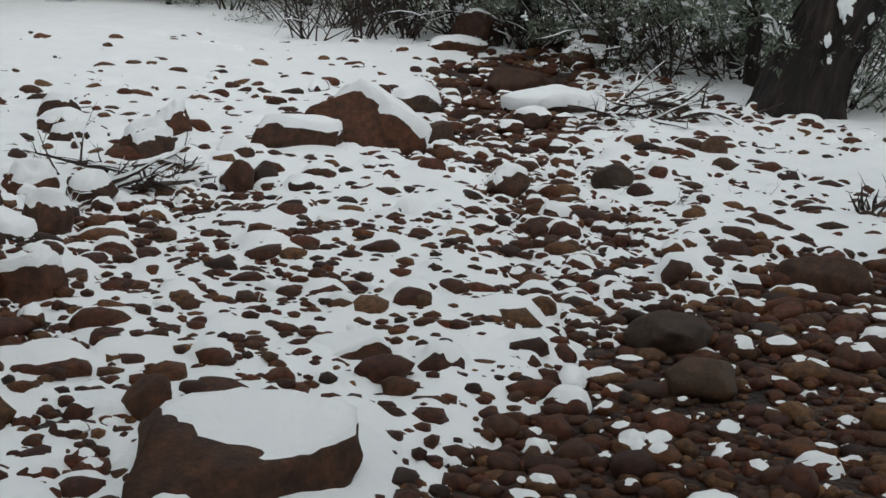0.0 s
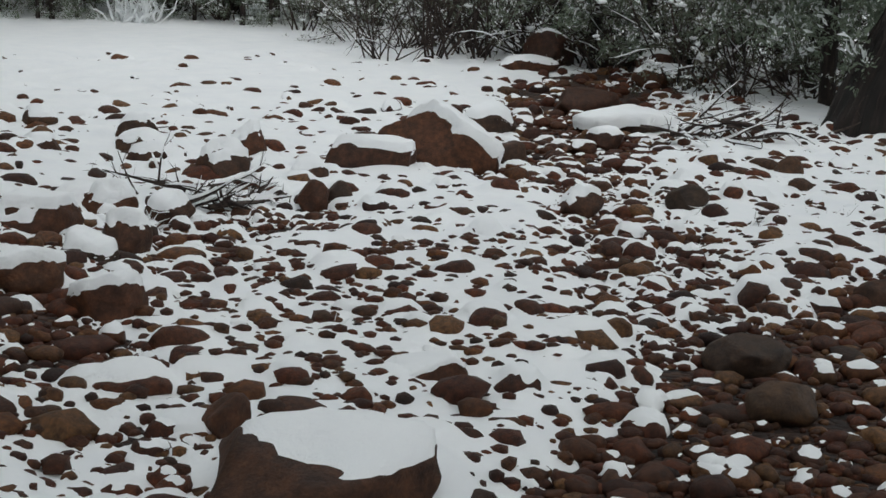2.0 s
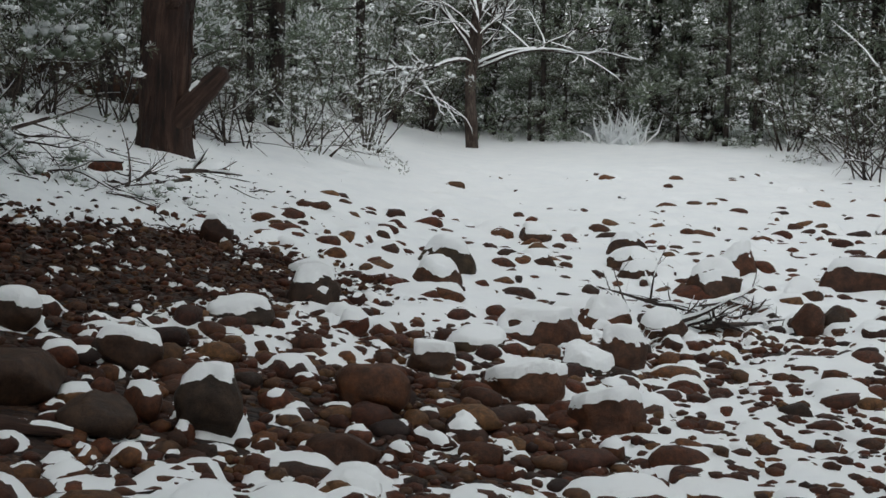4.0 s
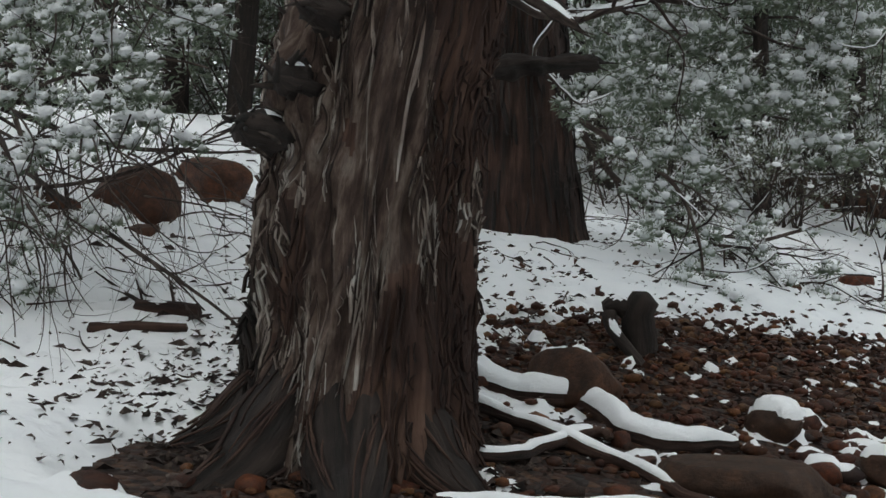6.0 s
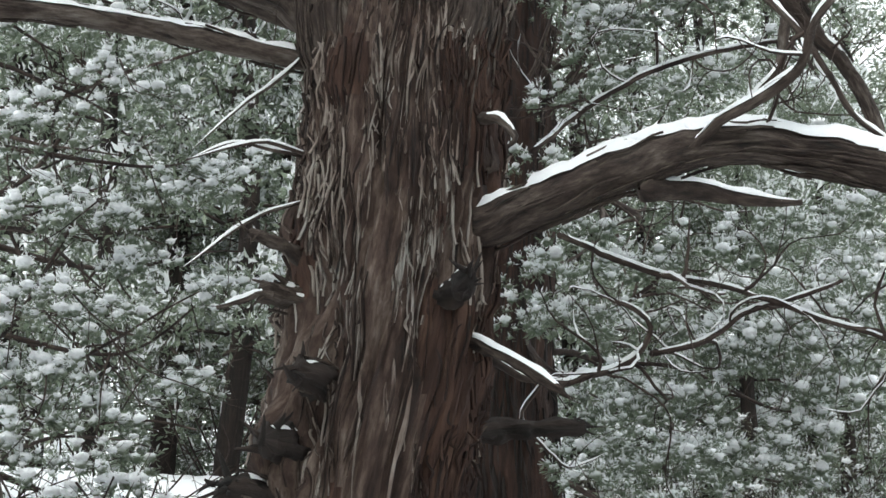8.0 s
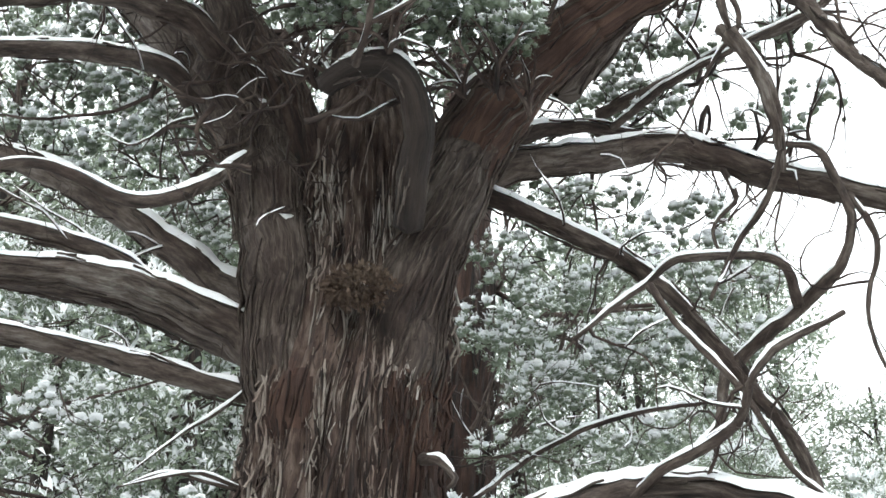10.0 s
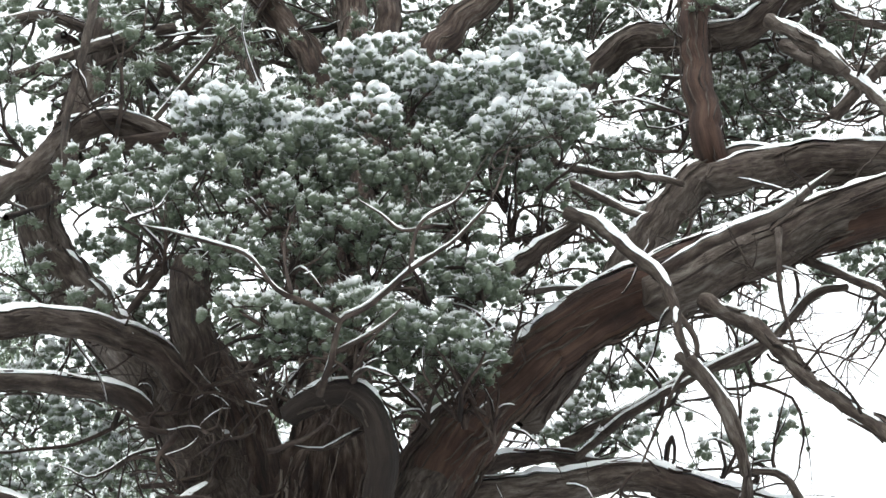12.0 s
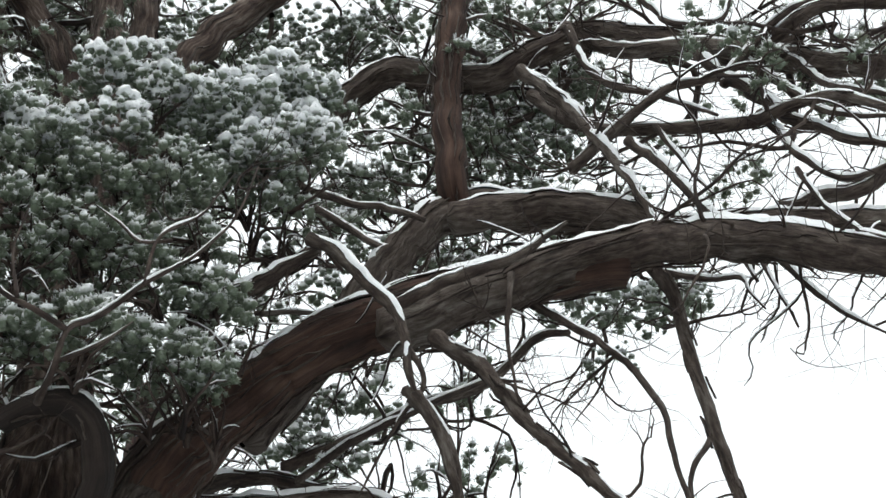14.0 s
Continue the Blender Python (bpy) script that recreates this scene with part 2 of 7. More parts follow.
def frames_along(line):
    d = np.gradient(line, axis=0)
    d /= np.linalg.norm(d, axis=1)[:, None] + 1e-9
    u = np.zeros_like(d)
    ref = np.array([0.0, 0.0, 1.0]) if abs(d[0, 2]) < 0.9 else np.array([1.0, 0.0, 0.0])
    for k in range(len(d)):
        s = ref - d[k] * ref.dot(d[k])
        s /= np.linalg.norm(s) + 1e-9
        u[k] = ref = s
    return d, u, np.cross(d, u)


def tube(line, rad, sides=10, rough=0.12, seed=0, grain=6.0, ridges=0.0):
    d, u, w = frames_along(line)
    a = np.linspace(0, 2 * np.pi, sides, endpoint=False)
    ring = np.cos(a)[None, :, None] * u[:, None] + np.sin(a)[None, :, None] * w[:, None]
    v = (line[:, None] + ring * rad[:, None, None]).reshape(-1, 3)
    n = fbm(v * grain + seed * 7.3, 3, seed)
    k = 1 + rough * n
    if ridges:
        along = np.repeat(np.arange(len(line)), sides) * 0.12
        q = np.stack([np.tile(np.cos(a), len(line)) * 3, np.tile(np.sin(a), len(line)) * 3, along + seed], 1)
        k = k + ridges * fbm(q, 3, seed + 5)
    v = np.repeat(line, sides, 0) + ring.reshape(-1, 3) * (np.repeat(rad, sides) * k)[:, None]
    i = np.arange(len(line) - 1)[:, None] * sides
    j = np.arange(sides)[None]
    jn = (j + 1) % sides
    f = np.stack([i + j, i + jn, i + sides + jn, i + sides + j], 2).reshape(-1, 4)
    # closed tips: a last ring drawn together
    v = np.vstack([v, np.repeat(line[[-1]] + d[-1] * rad[-1] * 0.4, sides, 0) + ring[-1] * rad[-1] * 0.15,
                   np.repeat(line[[0]] - d[0] * rad[0] * 0.4, sides, 0) + ring[0] * rad[0] * 0.15])
    m = len(line) * sides
    b = (len(line) - 1) * sides
    jj, jjn = np.arange(sides), (np.arange(sides) + 1) % sides
    f = np.vstack([f, np.stack([b + jj, b + jjn, m + jjn, m + jj], 1), np.stack([m + sides + jj, m + sides + jjn, jjn, jj], 1)])
    far = np.concatenate([[0], np.cumsum(np.linalg.norm(np.diff(line, axis=0), axis=1))])
    far, mean = np.concatenate([far, far[[-1]], far[[0]]]), rad.mean()
    g = np.stack([np.tile(np.cos(a), len(far)) * mean, np.tile(np.sin(a), len(far)) * mean, np.repeat(far, sides) + seed * 1.7], 1)
    return np.hstack([v, g]), f


def snow_along(line, rad, seed=0, thick=0.02, cover=0.9, sides=7, spread=58, wind=0.1, steep=0.42):
    """Snow that lies on the upper side of a limb, in lengths with ragged ends."""
    d, _, _ = frames_along(line)
    fall = np.array([0.0, -wind, math.sqrt(1 - wind * wind)])
    up = fall - d * (d @ fall)[:, None]
    lie = np.linalg.norm(up, axis=1)
    up /= lie[:, None] + 1e-9
    side = np.cross(d, up)
    far = np.concatenate([[0], np.cumsum(np.linalg.norm(np.diff(line, axis=0), axis=1))])
    n1 = fbm(np.stack([far * 3.4, np.full(len(line), seed * 3.1), np.zeros(len(line))], 1), 3, seed)
    k = np.clip((lie - steep) * 3.5, 0, 1) * np.clip((n1 + cover) * 3.5, 0, 1)
    k = k * np.minimum(1, np.minimum(np.arange(len(k)), np.arange(len(k))[::-1]) / 5)
    a = np.radians(np.linspace(-spread, spread, sides))
    ring = np.cos(a)[None, :, None] * up[:, None] + np.sin(a)[None, :, None] * side[:, None]
    bulge = np.cos(np.linspace(-np.pi / 2, np.pi / 2, sides))
    jag = fbm(np.stack([np.repeat(far * 14, sides), np.tile(np.arange(sides) * 0.5, len(line)), np.full(len(line) * sides, seed)], 1), 2, seed).reshape(len(line), sides)
    off = rad[:, None] * (0.86 + 0.02 * k[:, None]) + (k[:, None] > 0.02) * (k[:, None] * (thick * (0.85 + 0.6 * jag)) * (0.3 + bulge[None]) + rad[:, None] * 0.13 * k[:, None])
    v = (line[:, None] + ring * off[:, :, None]).reshape(-1, 3)
    i = np.arange(len(line) - 1)[:, None] * sides
    j = np.arange(sides - 1)[None]
    f = np.stack([i + j, i + j + 1, i + sides + j + 1, i + sides + j], 2).reshape(-1, 4)
    keep = np.repeat((k[:-1] > 0.03) | (k[1:] > 0.03), sides - 1)
    return v, f[keep]


def join(pieces):
    v, f, n = [], [], 0
    for a, b in pieces:
        v.append(a)
        f.append(np.asarray(b) + n)
        n += len(a)
    return np.vstack(v), np.vstack(f)


def ico(sub):
    bm = bmesh.new()
    bmesh.ops.create_icosphere(bm, subdivisions=sub, radius=1)
    v = np.array([p.co[:] for p in bm.verts])
    f = np.array([[q.index for q in t.verts] for t in bm.faces])
    bm.free()
    return v, f


def cushion():
    """A ball of 24 four-cornered faces, for lumps of snow."""
    s, q = [], []
    for axis in range(3):
        for sign in (-1, 1):
            k = len(s)
            for i in (-1, 0, 1):
                for j in (-1, 0, 1):
                    p = [0, 0, 0]
                    p[axis], p[(axis + 1) % 3], p[(axis + 2) % 3] = sign, i, j
                    s.append(p)
            for i in (0, 1):
                for j in (0, 1):
                    c = [k + 3 * i + j, k + 3 * i + 3 + j, k + 3 * i + 4 + j, k + 3 * i + 1 + j]
                    q.append(c if sign > 0 else c[::-1])
    s, back = np.unique(np.array(s), axis=0, return_inverse=True)
    s = s / np.linalg.norm(s, axis=1)[:, None]
    return s, back.ravel()[np.array(q)]


CUSHION = cushion()
ICO = {k: ico(k) for k in (1, 2, 3, 4, 5)}


def rock(seed, sub=3, facets=7, rough=0.1, grain=1.6, cuts=()):
    """A unit stone: a ball cut by a few random planes and worn round."""
    rng = np.random.RandomState(seed)
    v, f = ICO[sub]
    v = v.copy()
    for _ in range(facets):
        n = rng.normal(size=3)
        n /= np.linalg.norm(n)
        d = rng.uniform(0.62, 0.9)
        over = np.maximum(v @ n - d, 0)
        v -= over[:, None] * n * 0.85
    for nx, ny, nz, d in cuts:
        n = np.array([nx, ny, nz]) / math.sqrt(nx * nx + ny * ny + nz * nz)
        v -= np.maximum(v @ n - d, 0)[:, None] * n * 0.95
    v *= (1 + rough * fbm(v * grain + seed * 3.7, 3, seed))[:, None]
    if sub > 3:
        v *= (1 + 0.03 * fbm(v * 7 + seed, 3, seed + 9))[:, None]
    return v, f


def normals(v, f):
    n = np.zeros_like(v)
    c = np.cross(v[f[:, 1]] - v[f[:, 0]], v[f[:, 2]] - v[f[:, 0]])
    for k in range(3):
        np.add.at(n, f[:, k], c)
    return n / (np.linalg.norm(n, axis=1)[:, None] + 1e-9)


def snow_cap(v, f, thick, low=0.45, seed=0, ragged=0.25, lean=(0, 0, 0)):
    """The snow on a stone: the faces that look up, lifted, with a rounded rim that runs into the stone."""
    n = normals(v, f)
    size = np.abs(v).max()
    hold = n[:, 2] + ragged * fbm(v / size * 3 + seed, 3, seed + 3)
    hold = hold + v @ np.array(lean, float) / size
    k = np.clip((hold - low) / 0.25, 0, 1)
    keep = (k[f] > 0).any(1)
    out = v + np.array([0, 0, 1.0]) * (thick * (np.sqrt(k) - 0.25))[:, None] + n * (thick * 0.3 * k)[:, None]
    g = f[keep]
    used = np.unique(g)
    new_id = np.full(len(v), -1)
    new_id[used] = np.arange(len(used))
    return out[used], new_id[g]


# ---- the lie of the land ----
def land(x, y):
    x, y = np.asarray(x, float), np.asarray(y, float)
    z = 1.1 * step(-2.2, 4.2, -x) * (0.72 + 0.28 * step(3, 7, y))
    z = z + 1.8 * step(13, 26, y) * step(3, -6, x)
    z = z + 0.35 * step(1.5, 4.5, 0.82 * x - 0.57 * y - 1.2)
    z = z + 0.85 * step(3.4, 7.0, -x) * step(2, 5, y)
    z = z + 14 * step(34, 90, np.hypot(x, y))
    return z


def to_line(x, y, pts):
    """Distance from points to a bent line."""
    best = np.full(len(x), 1e9)
    for (ax, ay), (bx, by) in zip(pts[:-1], pts[1:]):
        t = np.clip(((x - ax) * (bx - ax) + (y - ay) * (by - ay)) / ((bx - ax) ** 2 + (by - ay) ** 2), 0, 1)
        best = np.minimum(best, np.hypot(x - ax - t * (bx - ax), y - ay - t * (by - ay)))
    return best


# where running water keeps the bed bare: bent line, half width, bareness
BEDS = [
    ([(-1.9, 5.5), (-1.45, 6.1), (-1.0, 6.7), (-0.5, 7.2)], 0.8, 1.0),
    ([(-1.7, 3.9), (-1.2, 4.4), (-0.3, 4.7), (0.4, 4.9)], 0.8, 0.74),
    ([(-2.5, 3.25), (-2.1, 3.3), (-1.7, 3.5), (-1.4, 3.8)], 0.34, 0.85),
    ([(0.4, 4.8), (0.8, 4.4), (0.9, 3.6)], 0.5, 0.35),
    ([(2.2, 2.45), (2.9, 2.95), (3.8, 3.7), (5.0, 4.1)], 0.66, 0.95),
    ([(3.4, 4.2), (4.3, 6.2), (5.6, 8.6), (6.6, 10.6)], 0.45, 0.45),
    ([(4.6, 8.2), (5.4, 8.9), (6.1, 9.1)], 0.5, 0.75),
    ([(6.2, 10.2), (8.0, 12.8), (10.3, 15.0), (12.5, 17)], 0.9, 0.8),
    ([(0.5, 6.2), (1.4, 6.6), (2.4, 7.2)], 0.5, 0.5),
    ([(-0.6, 5.6), (0.6, 6.0), (1.4, 5.6)], 0.7, 0.22),
]


def bare(x, y):
    b = np.zeros(len(x))
    for pts, half, k in BEDS:
        b = np.maximum(b, k * (1 - step(half * 0.55, half * 1.5, to_line(x, y, pts))))
    return b


def gravelly(x, y):
    """The patch of fine gravel and litter below the bank."""
    pts, half, _ = BEDS[0]
    return 1 - step(half * 0.7, half * 1.3, to_line(x, y, pts))


def stony(x, y):
    """How thickly stones lie: the dry bed, thinning out towards the banks and the meadow."""
    bed = step(-2.3, -0.7, x + 0.12 * (y - 4)) * (1 - step(9.2, 13.5, y - 0.35 * (x - 2)))
    right = 1 - step(1.0, 3.2, 0.82 * x - 0.57 * y - 0.6)
    return np.maximum(bed * right, bare(x, y)) * (1 - 0.9 * step(0.0, 0.5, -1.3 - x + 0.25 * (y - 5)) * step(4.8, 5.4, y))


def snow_depth(x, y):
    b = bare(x, y)
    d = 0.079 - 0.135 * b + (0.035 + 0.015 * b) * fbm2(x, y, 2.6, 4, 4) + (0.018 + 0.04 * b) * fbm2(x, y, 9, 3, 8) + 0.04 * b * fbm2(x, y, 19, 2, 33)
    d = d + 0.012 * fbm2(x, y, 0.7, 2, 12) - 0.008 * stony(x, y)
    d = d + gravelly(x, y) * (0.018 + 0.08 * fbm2(x, y, 15, 2, 17))
    # litter shows through on the bank under the trees
    shade = step(0.6, 2.2, -x) * (1 - step(9, 12, y))
    return d - 0.035 * shade * (fbm2(x, y, 7, 3, 21) > 0.32)


def sheet(xs, ys, height, hole=None):
    gx, gy = np.meshgrid(xs, ys)
    x, y = gx.ravel(), gy.ravel()
    v = np.stack([x, y, height(x, y)], 1)
    nx = len(xs)
    i, j = np.meshgrid(np.arange(nx - 1), np.arange(len(ys) - 1))
    k = (j * nx + i).ravel()
    f = np.stack([k, k + 1, k + nx + 1, k + nx], 1)
    if hole:
        cx, cy = v[f][:, :, 0].mean(1), v[f][:, :, 1].mean(1)
        f = f[~((cx > hole[0]) & (cx < hole[1]) & (cy > hole[2]) & (cy < hole[3]))]
    return v, f


def spread(centre, core, n, reach):
    u = np.linspace(-1, 1, n)
    k = np.arcsinh(reach / core)
    return centre + core * np.sinh(k * u)


ground_v, ground_f = sheet(spread(1.5, 9, 200, 1600), spread(8, 9, 200, 1600), lambda x, y: land(x, y) + 0.006 * fbm2(x, y, 5, 3, 2))
ground = new("ground", mesh("ground", ground_v, ground_f, [SOIL]))
tagged(ground, "red gravel and soil of a dry creek bed under patchy snow", "ground", kind="structure")
ORIGIN[ground.name] = np.zeros(3)

# ---- boulders and stones: where they lie ----
BOULDERS = [
    # x, y, half length, half width, half height, turn, seed, snow, words
    (1.36, 3.16, 0.40, 0.33, 0.21, 4, 301, 0.036, "large red sandstone boulder with a slab of snow on top"),
    (4.16, 8.5, 0.46, 0.34, 0.36, -12, 302, 0.1, "big dark boulder with a thick snow cap in the bed"),
    (5.2, 9.8, 0.27, 0.22, 0.20, 10, 303, 0.06, "dark boulder under a snow cap"),
    (3.6, 8.36, 0.36, 0.16, 0.19, -6, 304, 0.07, "long flat rock edged with snow"),
    (4.8, 8.7, 0.21, 0.15, 0.13, 0, 305, 0.0, "bare red boulder among snowy stones"),
    (1.25, 3.78, 0.085, 0.08, 0.11, 0, 306, 0.0, "upright rounded brown cobble"),
    (2.1, 4.14, 0.19, 0.13, 0.11, -15, 307, 0.012, "angular red rock in the snow"),
    (3.4, 3.95, 0.2, 0.14, 0.10, 5, 308, 0.0, "wide low brown boulder"),
    (3.2, 3.48, 0.17, 0.13, 0.09, 0, 309, 0.0, "wet brown boulder in the bed"),
    (1.46, 6.36, 0.15, 0.12, 0.13, 0, 310, 0.06, "round boulder with a white snow cap"),
    (1.14, 5.15, 0.17, 0.13, 0.12, 0, 311, 0.05, "brown boulder with a white snow cap"),
    (4.72, 4.42, 0.26, 0.11, 0.11, -45, 312, 0.0, "jagged dark rock leaning out of the snow"),
    (4.33, 6.78, 0.16, 0.13, 0.12, 0, 313, 0.035, "dark blocky rock with snow on top"),
    (6.75, 10.05, 0.5, 0.34, 0.12, -10, 314, 0.1, "long rock buried under a mound of snow"),
    (9.92, 14.25, 0.3, 0.24, 0.26, 0, 315, 0.09, "red boulder capped with snow"),
    (7.05, 11.3, 0.42, 0.25, 0.2, 10, 316, 0.0, "dark boulder in the upstream bed"),
    (1.11, 6.75, 0.24, 0.16, 0.13, 5, 317, 0.055, "broad boulder with a thick snow cap"),
    (0.86, 5.52, 0.2, 0.14, 0.12, 0, 318, 0.05, "broad brown boulder with a snow cap"),
    (0.16, 4.99, 0.16, 0.12, 0.13, 0, 319, 0.0, "bare brown boulder in the stream bed"),
    (-0.39, 4.38, 0.14, 0.11, 0.16, 0, 320, 0.035, "upright red boulder partly capped with snow"),
    (0.76, 8.45, 0.22, 0.17, 0.17, 0, 321, 0.06, "boulder under a pointed snow cap"),
    (0.64, 7.82, 0.16, 0.13, 0.13, 0, 322, 0.06, "boulder with a domed snow cap"),
    (-0.08, 6.57, 0.14, 0.11, 0.13, 0, 323, 0.05, "dark boulder with a snow cap"),
    (-1.21, 5.14, 0.12, 0.1, 0.09, 0, 324, 0.04, "grey boulder with snow on it"),
    (-1.14, 4.36, 0.31, 0.14, 0.13, 8, 325, 0.0, "long flat brown slab by the roots"),
    (-0.68, 7.87, 0.11, 0.1, 0.11, 0, 326, 0.02, "small dark boulder at the snow's edge"),
    (0.45, 5.75, 0.13, 0.1, 0.09, 0, 327, 0.045, "cobble with a domed snow cap"),
    (-0.1, 7.45, 0.15, 0.11, 0.06, 0, 328, 0.04, "flat stone under snow"),
    (1.65, 10.6, 0.17, 0.13, 0.13, 0, 329, 0.04, "dark boulder at the meadow's edge"),
    (-0.75, 4.2, 0.15, 0.12, 0.09, 0, 330, 0.0, "brown rounded boulder in the bed"),
    (-0.75, 4.97, 0.15, 0.11, 0.1, 0, 331, 0.015, "brown rounded boulder dusted with snow"),
    (-1.93, 4.88, 0.19, 0.15, 0.16, 0, 332, 0.02, "brown dome of rock with snow on its crown"),
    (0.72, 6.25, 0.16, 0.1, 0.09, 0, 333, 0.03, "long brown stone with snow on it"),
    (-0.4, 5.9, 0.16, 0.12, 0.08, 0, 334, 0.03, "flat brown stone with snow on it"),
    (0.05, 4.3, 0.13, 0.1, 0.08, 0, 335, 0.0, "wet brown boulder in the bed"),
    (2.95, 9.2, 0.17, 0.14, 0.17, 0, 336, 0.07, "dark boulder under a domed snow cap"),
    (2.2, 9.0, 0.2, 0.14, 0.12, 0, 337, 0.05, "low boulder buried under snow"),
    (1.5, 9.3, 0.17, 0.14, 0.11, 0, 338, 0.04, "low boulder buried under snow"),
    (3.0, 8.1, 0.16, 0.13, 0.13, 0, 339, 0.04, "red boulder with snow on it"),
    (8.5, 15.1, 0.5, 0.3, 0.16, 20, 344, 0.02, "dark red rock of the upstream bank"),
    (9.3, 15.9, 0.6, 0.4, 0.36, 35, 345, 0.03, "dark red rock of the upstream bank"),
    (10.6, 17.0, 0.6, 0.4, 0.4, 30, 346, 0.03, "dark red rock of the upstream bank"),
    (9.6, 13.6, 0.5, 0.3, 0.22, 10, 347, 0.02, "low dark rock of the upstream bank"),
    (11.6, 16.2, 0.5, 0.35, 0.34, 0, 348, 0.04, "dark red rock of the upstream bank"),
    (-2.4, 15.2, 0.6, 0.4, 0.35, 15, 349, 0.01, "red rock showing in the far bank"),
    (-3.2, 15.6, 0.5, 0.4, 0.3, -10, 350, 0.01, "red rock showing in the far bank"),
    (-4.74, 5.72, 0.27, 0.2, 0.21, 0, 340, 0.0, "red-brown boulder on the snowy bank"),
    (-4.78, 6.45, 0.27, 0.2, 0.21, 0, 341, 0.0, "mossy brown boulder on the snowy bank"),
    (-4.95, 5.3, 0.15, 0.12, 0.12, 30, 342, 0.01, "small red-brown boulder on the bank"),
    (-4.55, 5.5, 0.13, 0.1, 0.07, 0, 343, 0.0, "dark rock in the snow"),
    (2.2, 9.4, 0.2, 0.15, 0.14, 0, 351, 0.02, "angular red rock with snow on its ridge"),
    (2.3, 9.95, 0.17, 0.13, 0.15, 0, 352, 0.06, "dark boulder under a snow cap"),
    (2.52, 8.35, 0.2, 0.15, 0.16, 12, 353, 0.08, "red boulder under a thick snow cap"),
    (2.78, 7.32, 0.11, 0.09, 0.13, 0, 354, 0.0, "rounded ochre cobble beside the driftwood"),
    (2.98, 7.42, 0.09, 0.08, 0.11, 0, 355, 0.0, "rounded ochre cobble beside the driftwood"),
    (6.0, 9.2, 0.2, 0.14, 0.12, 0, 356, 0.02, "round brown boulder in the gravel"),
    (5.6, 8.9, 0.13, 0.1, 0.1, 0, 357, 0.01, "round ochre boulder in the gravel"),
    (5.1, 6.75, 0.16, 0.12, 0.12, 0, 358, 0.0, "rounded brown boulder in the snow"),
    (6.6, 7.6, 0.12, 0.1, 0.12, 0, 359, 0.0, "small round boulder on the snowy bank"),
    (1.55, 7.2, 0.17, 0.12, 0.13, 0, 360, 0.06, "dark boulder with a snow cap by the driftwood"),
    (1.85, 7.05, 0.15, 0.11, 0.12, 0, 361, 0.05, "dark boulder with a snow cap by the driftwood"),
    (1.2, 6.0, 0.15, 0.11, 0.11, 0, 362, 0.05, "brown boulder with a snow cap"),
]


def lay_stones():
    """Place, size, turn and lift of every cobble and pebble of the bed."""
    rng = np.random.RandomState(900)
    place = []
    for cell, x0, x1, y0, y1, size in ((0.088, -2.6, 6.8, 1.8, 7.2, 0.035), (0.115, -2.2, 9.0, 7.2, 11.5, 0.043), (0.25, -1.5, 12.0, 11.5, 16.5, 0.07)):
        gx, gy = np.meshgrid(np.arange(x0, x1, cell), np.arange(y0, y1, cell))
        x = gx.ravel() + rng.uniform(-0.5, 0.5, gx.size) * cell
        y = gy.ravel() + rng.uniform(-0.5, 0.5, gx.size) * cell
        ok = rng.rand(len(x)) < stony(x, y) * (0.66 + 0.34 * bare(x, y)) * (1 - 0.93 * gravelly(x, y))
        ok &= np.hypot(x + 2.38, y - 3.86) > 1.0
        place.append(np.stack([x[ok], y[ok], np.full(ok.sum(), size)], 1))
    # a few stones far out on the meadow
    place.append(np.stack([rng.uniform(1, 9, 85), rng.uniform(11.8, 17, 85), np.full(85, 0.07)], 1))
    # small gravel where the bed is bare, and among the cobbles
    for n, box, size, thick in ((9000, (-2.6, 6, 2.4, 8.5), 0.022, lambda x, y: bare(x, y) * 0.8), (3200, (-0.6, 5.0, 2.2, 6.2), 0.026, lambda x, y: stony(x, y) * 0.9),
                                (5200, (-3, 0.5, 5, 8), 0.018, lambda x, y: gravelly(x, y) * 0.45), (2500, (4.4, 7.2, 7.5, 10.5), 0.024, lambda x, y: bare(x, y))):
        x, y = rng.uniform(box[0], box[1], n), rng.uniform(box[2], box[3], n)
        ok = rng.rand(n) < thick(x, y)
        place.append(np.stack([x[ok], y[ok], np.full(ok.sum(), size)], 1))
    p = np.vstack(place)
    for q in BOULDERS:
        p = p[(p[:, 0] - q[0]) ** 2 + (p[:, 1] - q[1]) ** 2 > (0.75 * q[2]) ** 2]
    n = len(p)
    x, y, big = p[:, 0], p[:, 1], p[:, 2] > 0.03
    b = bare(x, y)
    r = np.minimum(p[:, 2] * np.exp(rng.normal(size=n) * np.where(big, 0.52, 0.35)), 0.1)
    sx, sy, sz = r * rng.uniform(0.9, 1.5, n), r * rng.uniform(0.75, 1.1, n), r * rng.uniform(0.5, 0.85, n)
    deep = np.maximum(snow_depth(x, y), 0)
    lift = land(x, y) + sz * rng.uniform(0.05, 0.5, n) + deep * np.where(big, rng.uniform(0.25, 0.8, n), 0.9)
    turn = rng.normal(size=n) * 0.7 + np.where(rng.rand(n) < 0.5, 0.0, np.pi) - 0.45
    kind, cap = rng.randint(16, size=n), np.where(rng.rand(n) < 0.3 + 0.9 * b, 2, 1)
    snowy = (rng.rand(n) < 0.08 + 0.3 * b) & big
    lap = np.where(big & (rng.rand(n) < 0.8 - 0.68 * b), rng.uniform(0.5, 1.18, n), 0)
    return p, sx, sy, sz, lift, turn, kind, cap, snowy, lap


STONES = lay_stones()


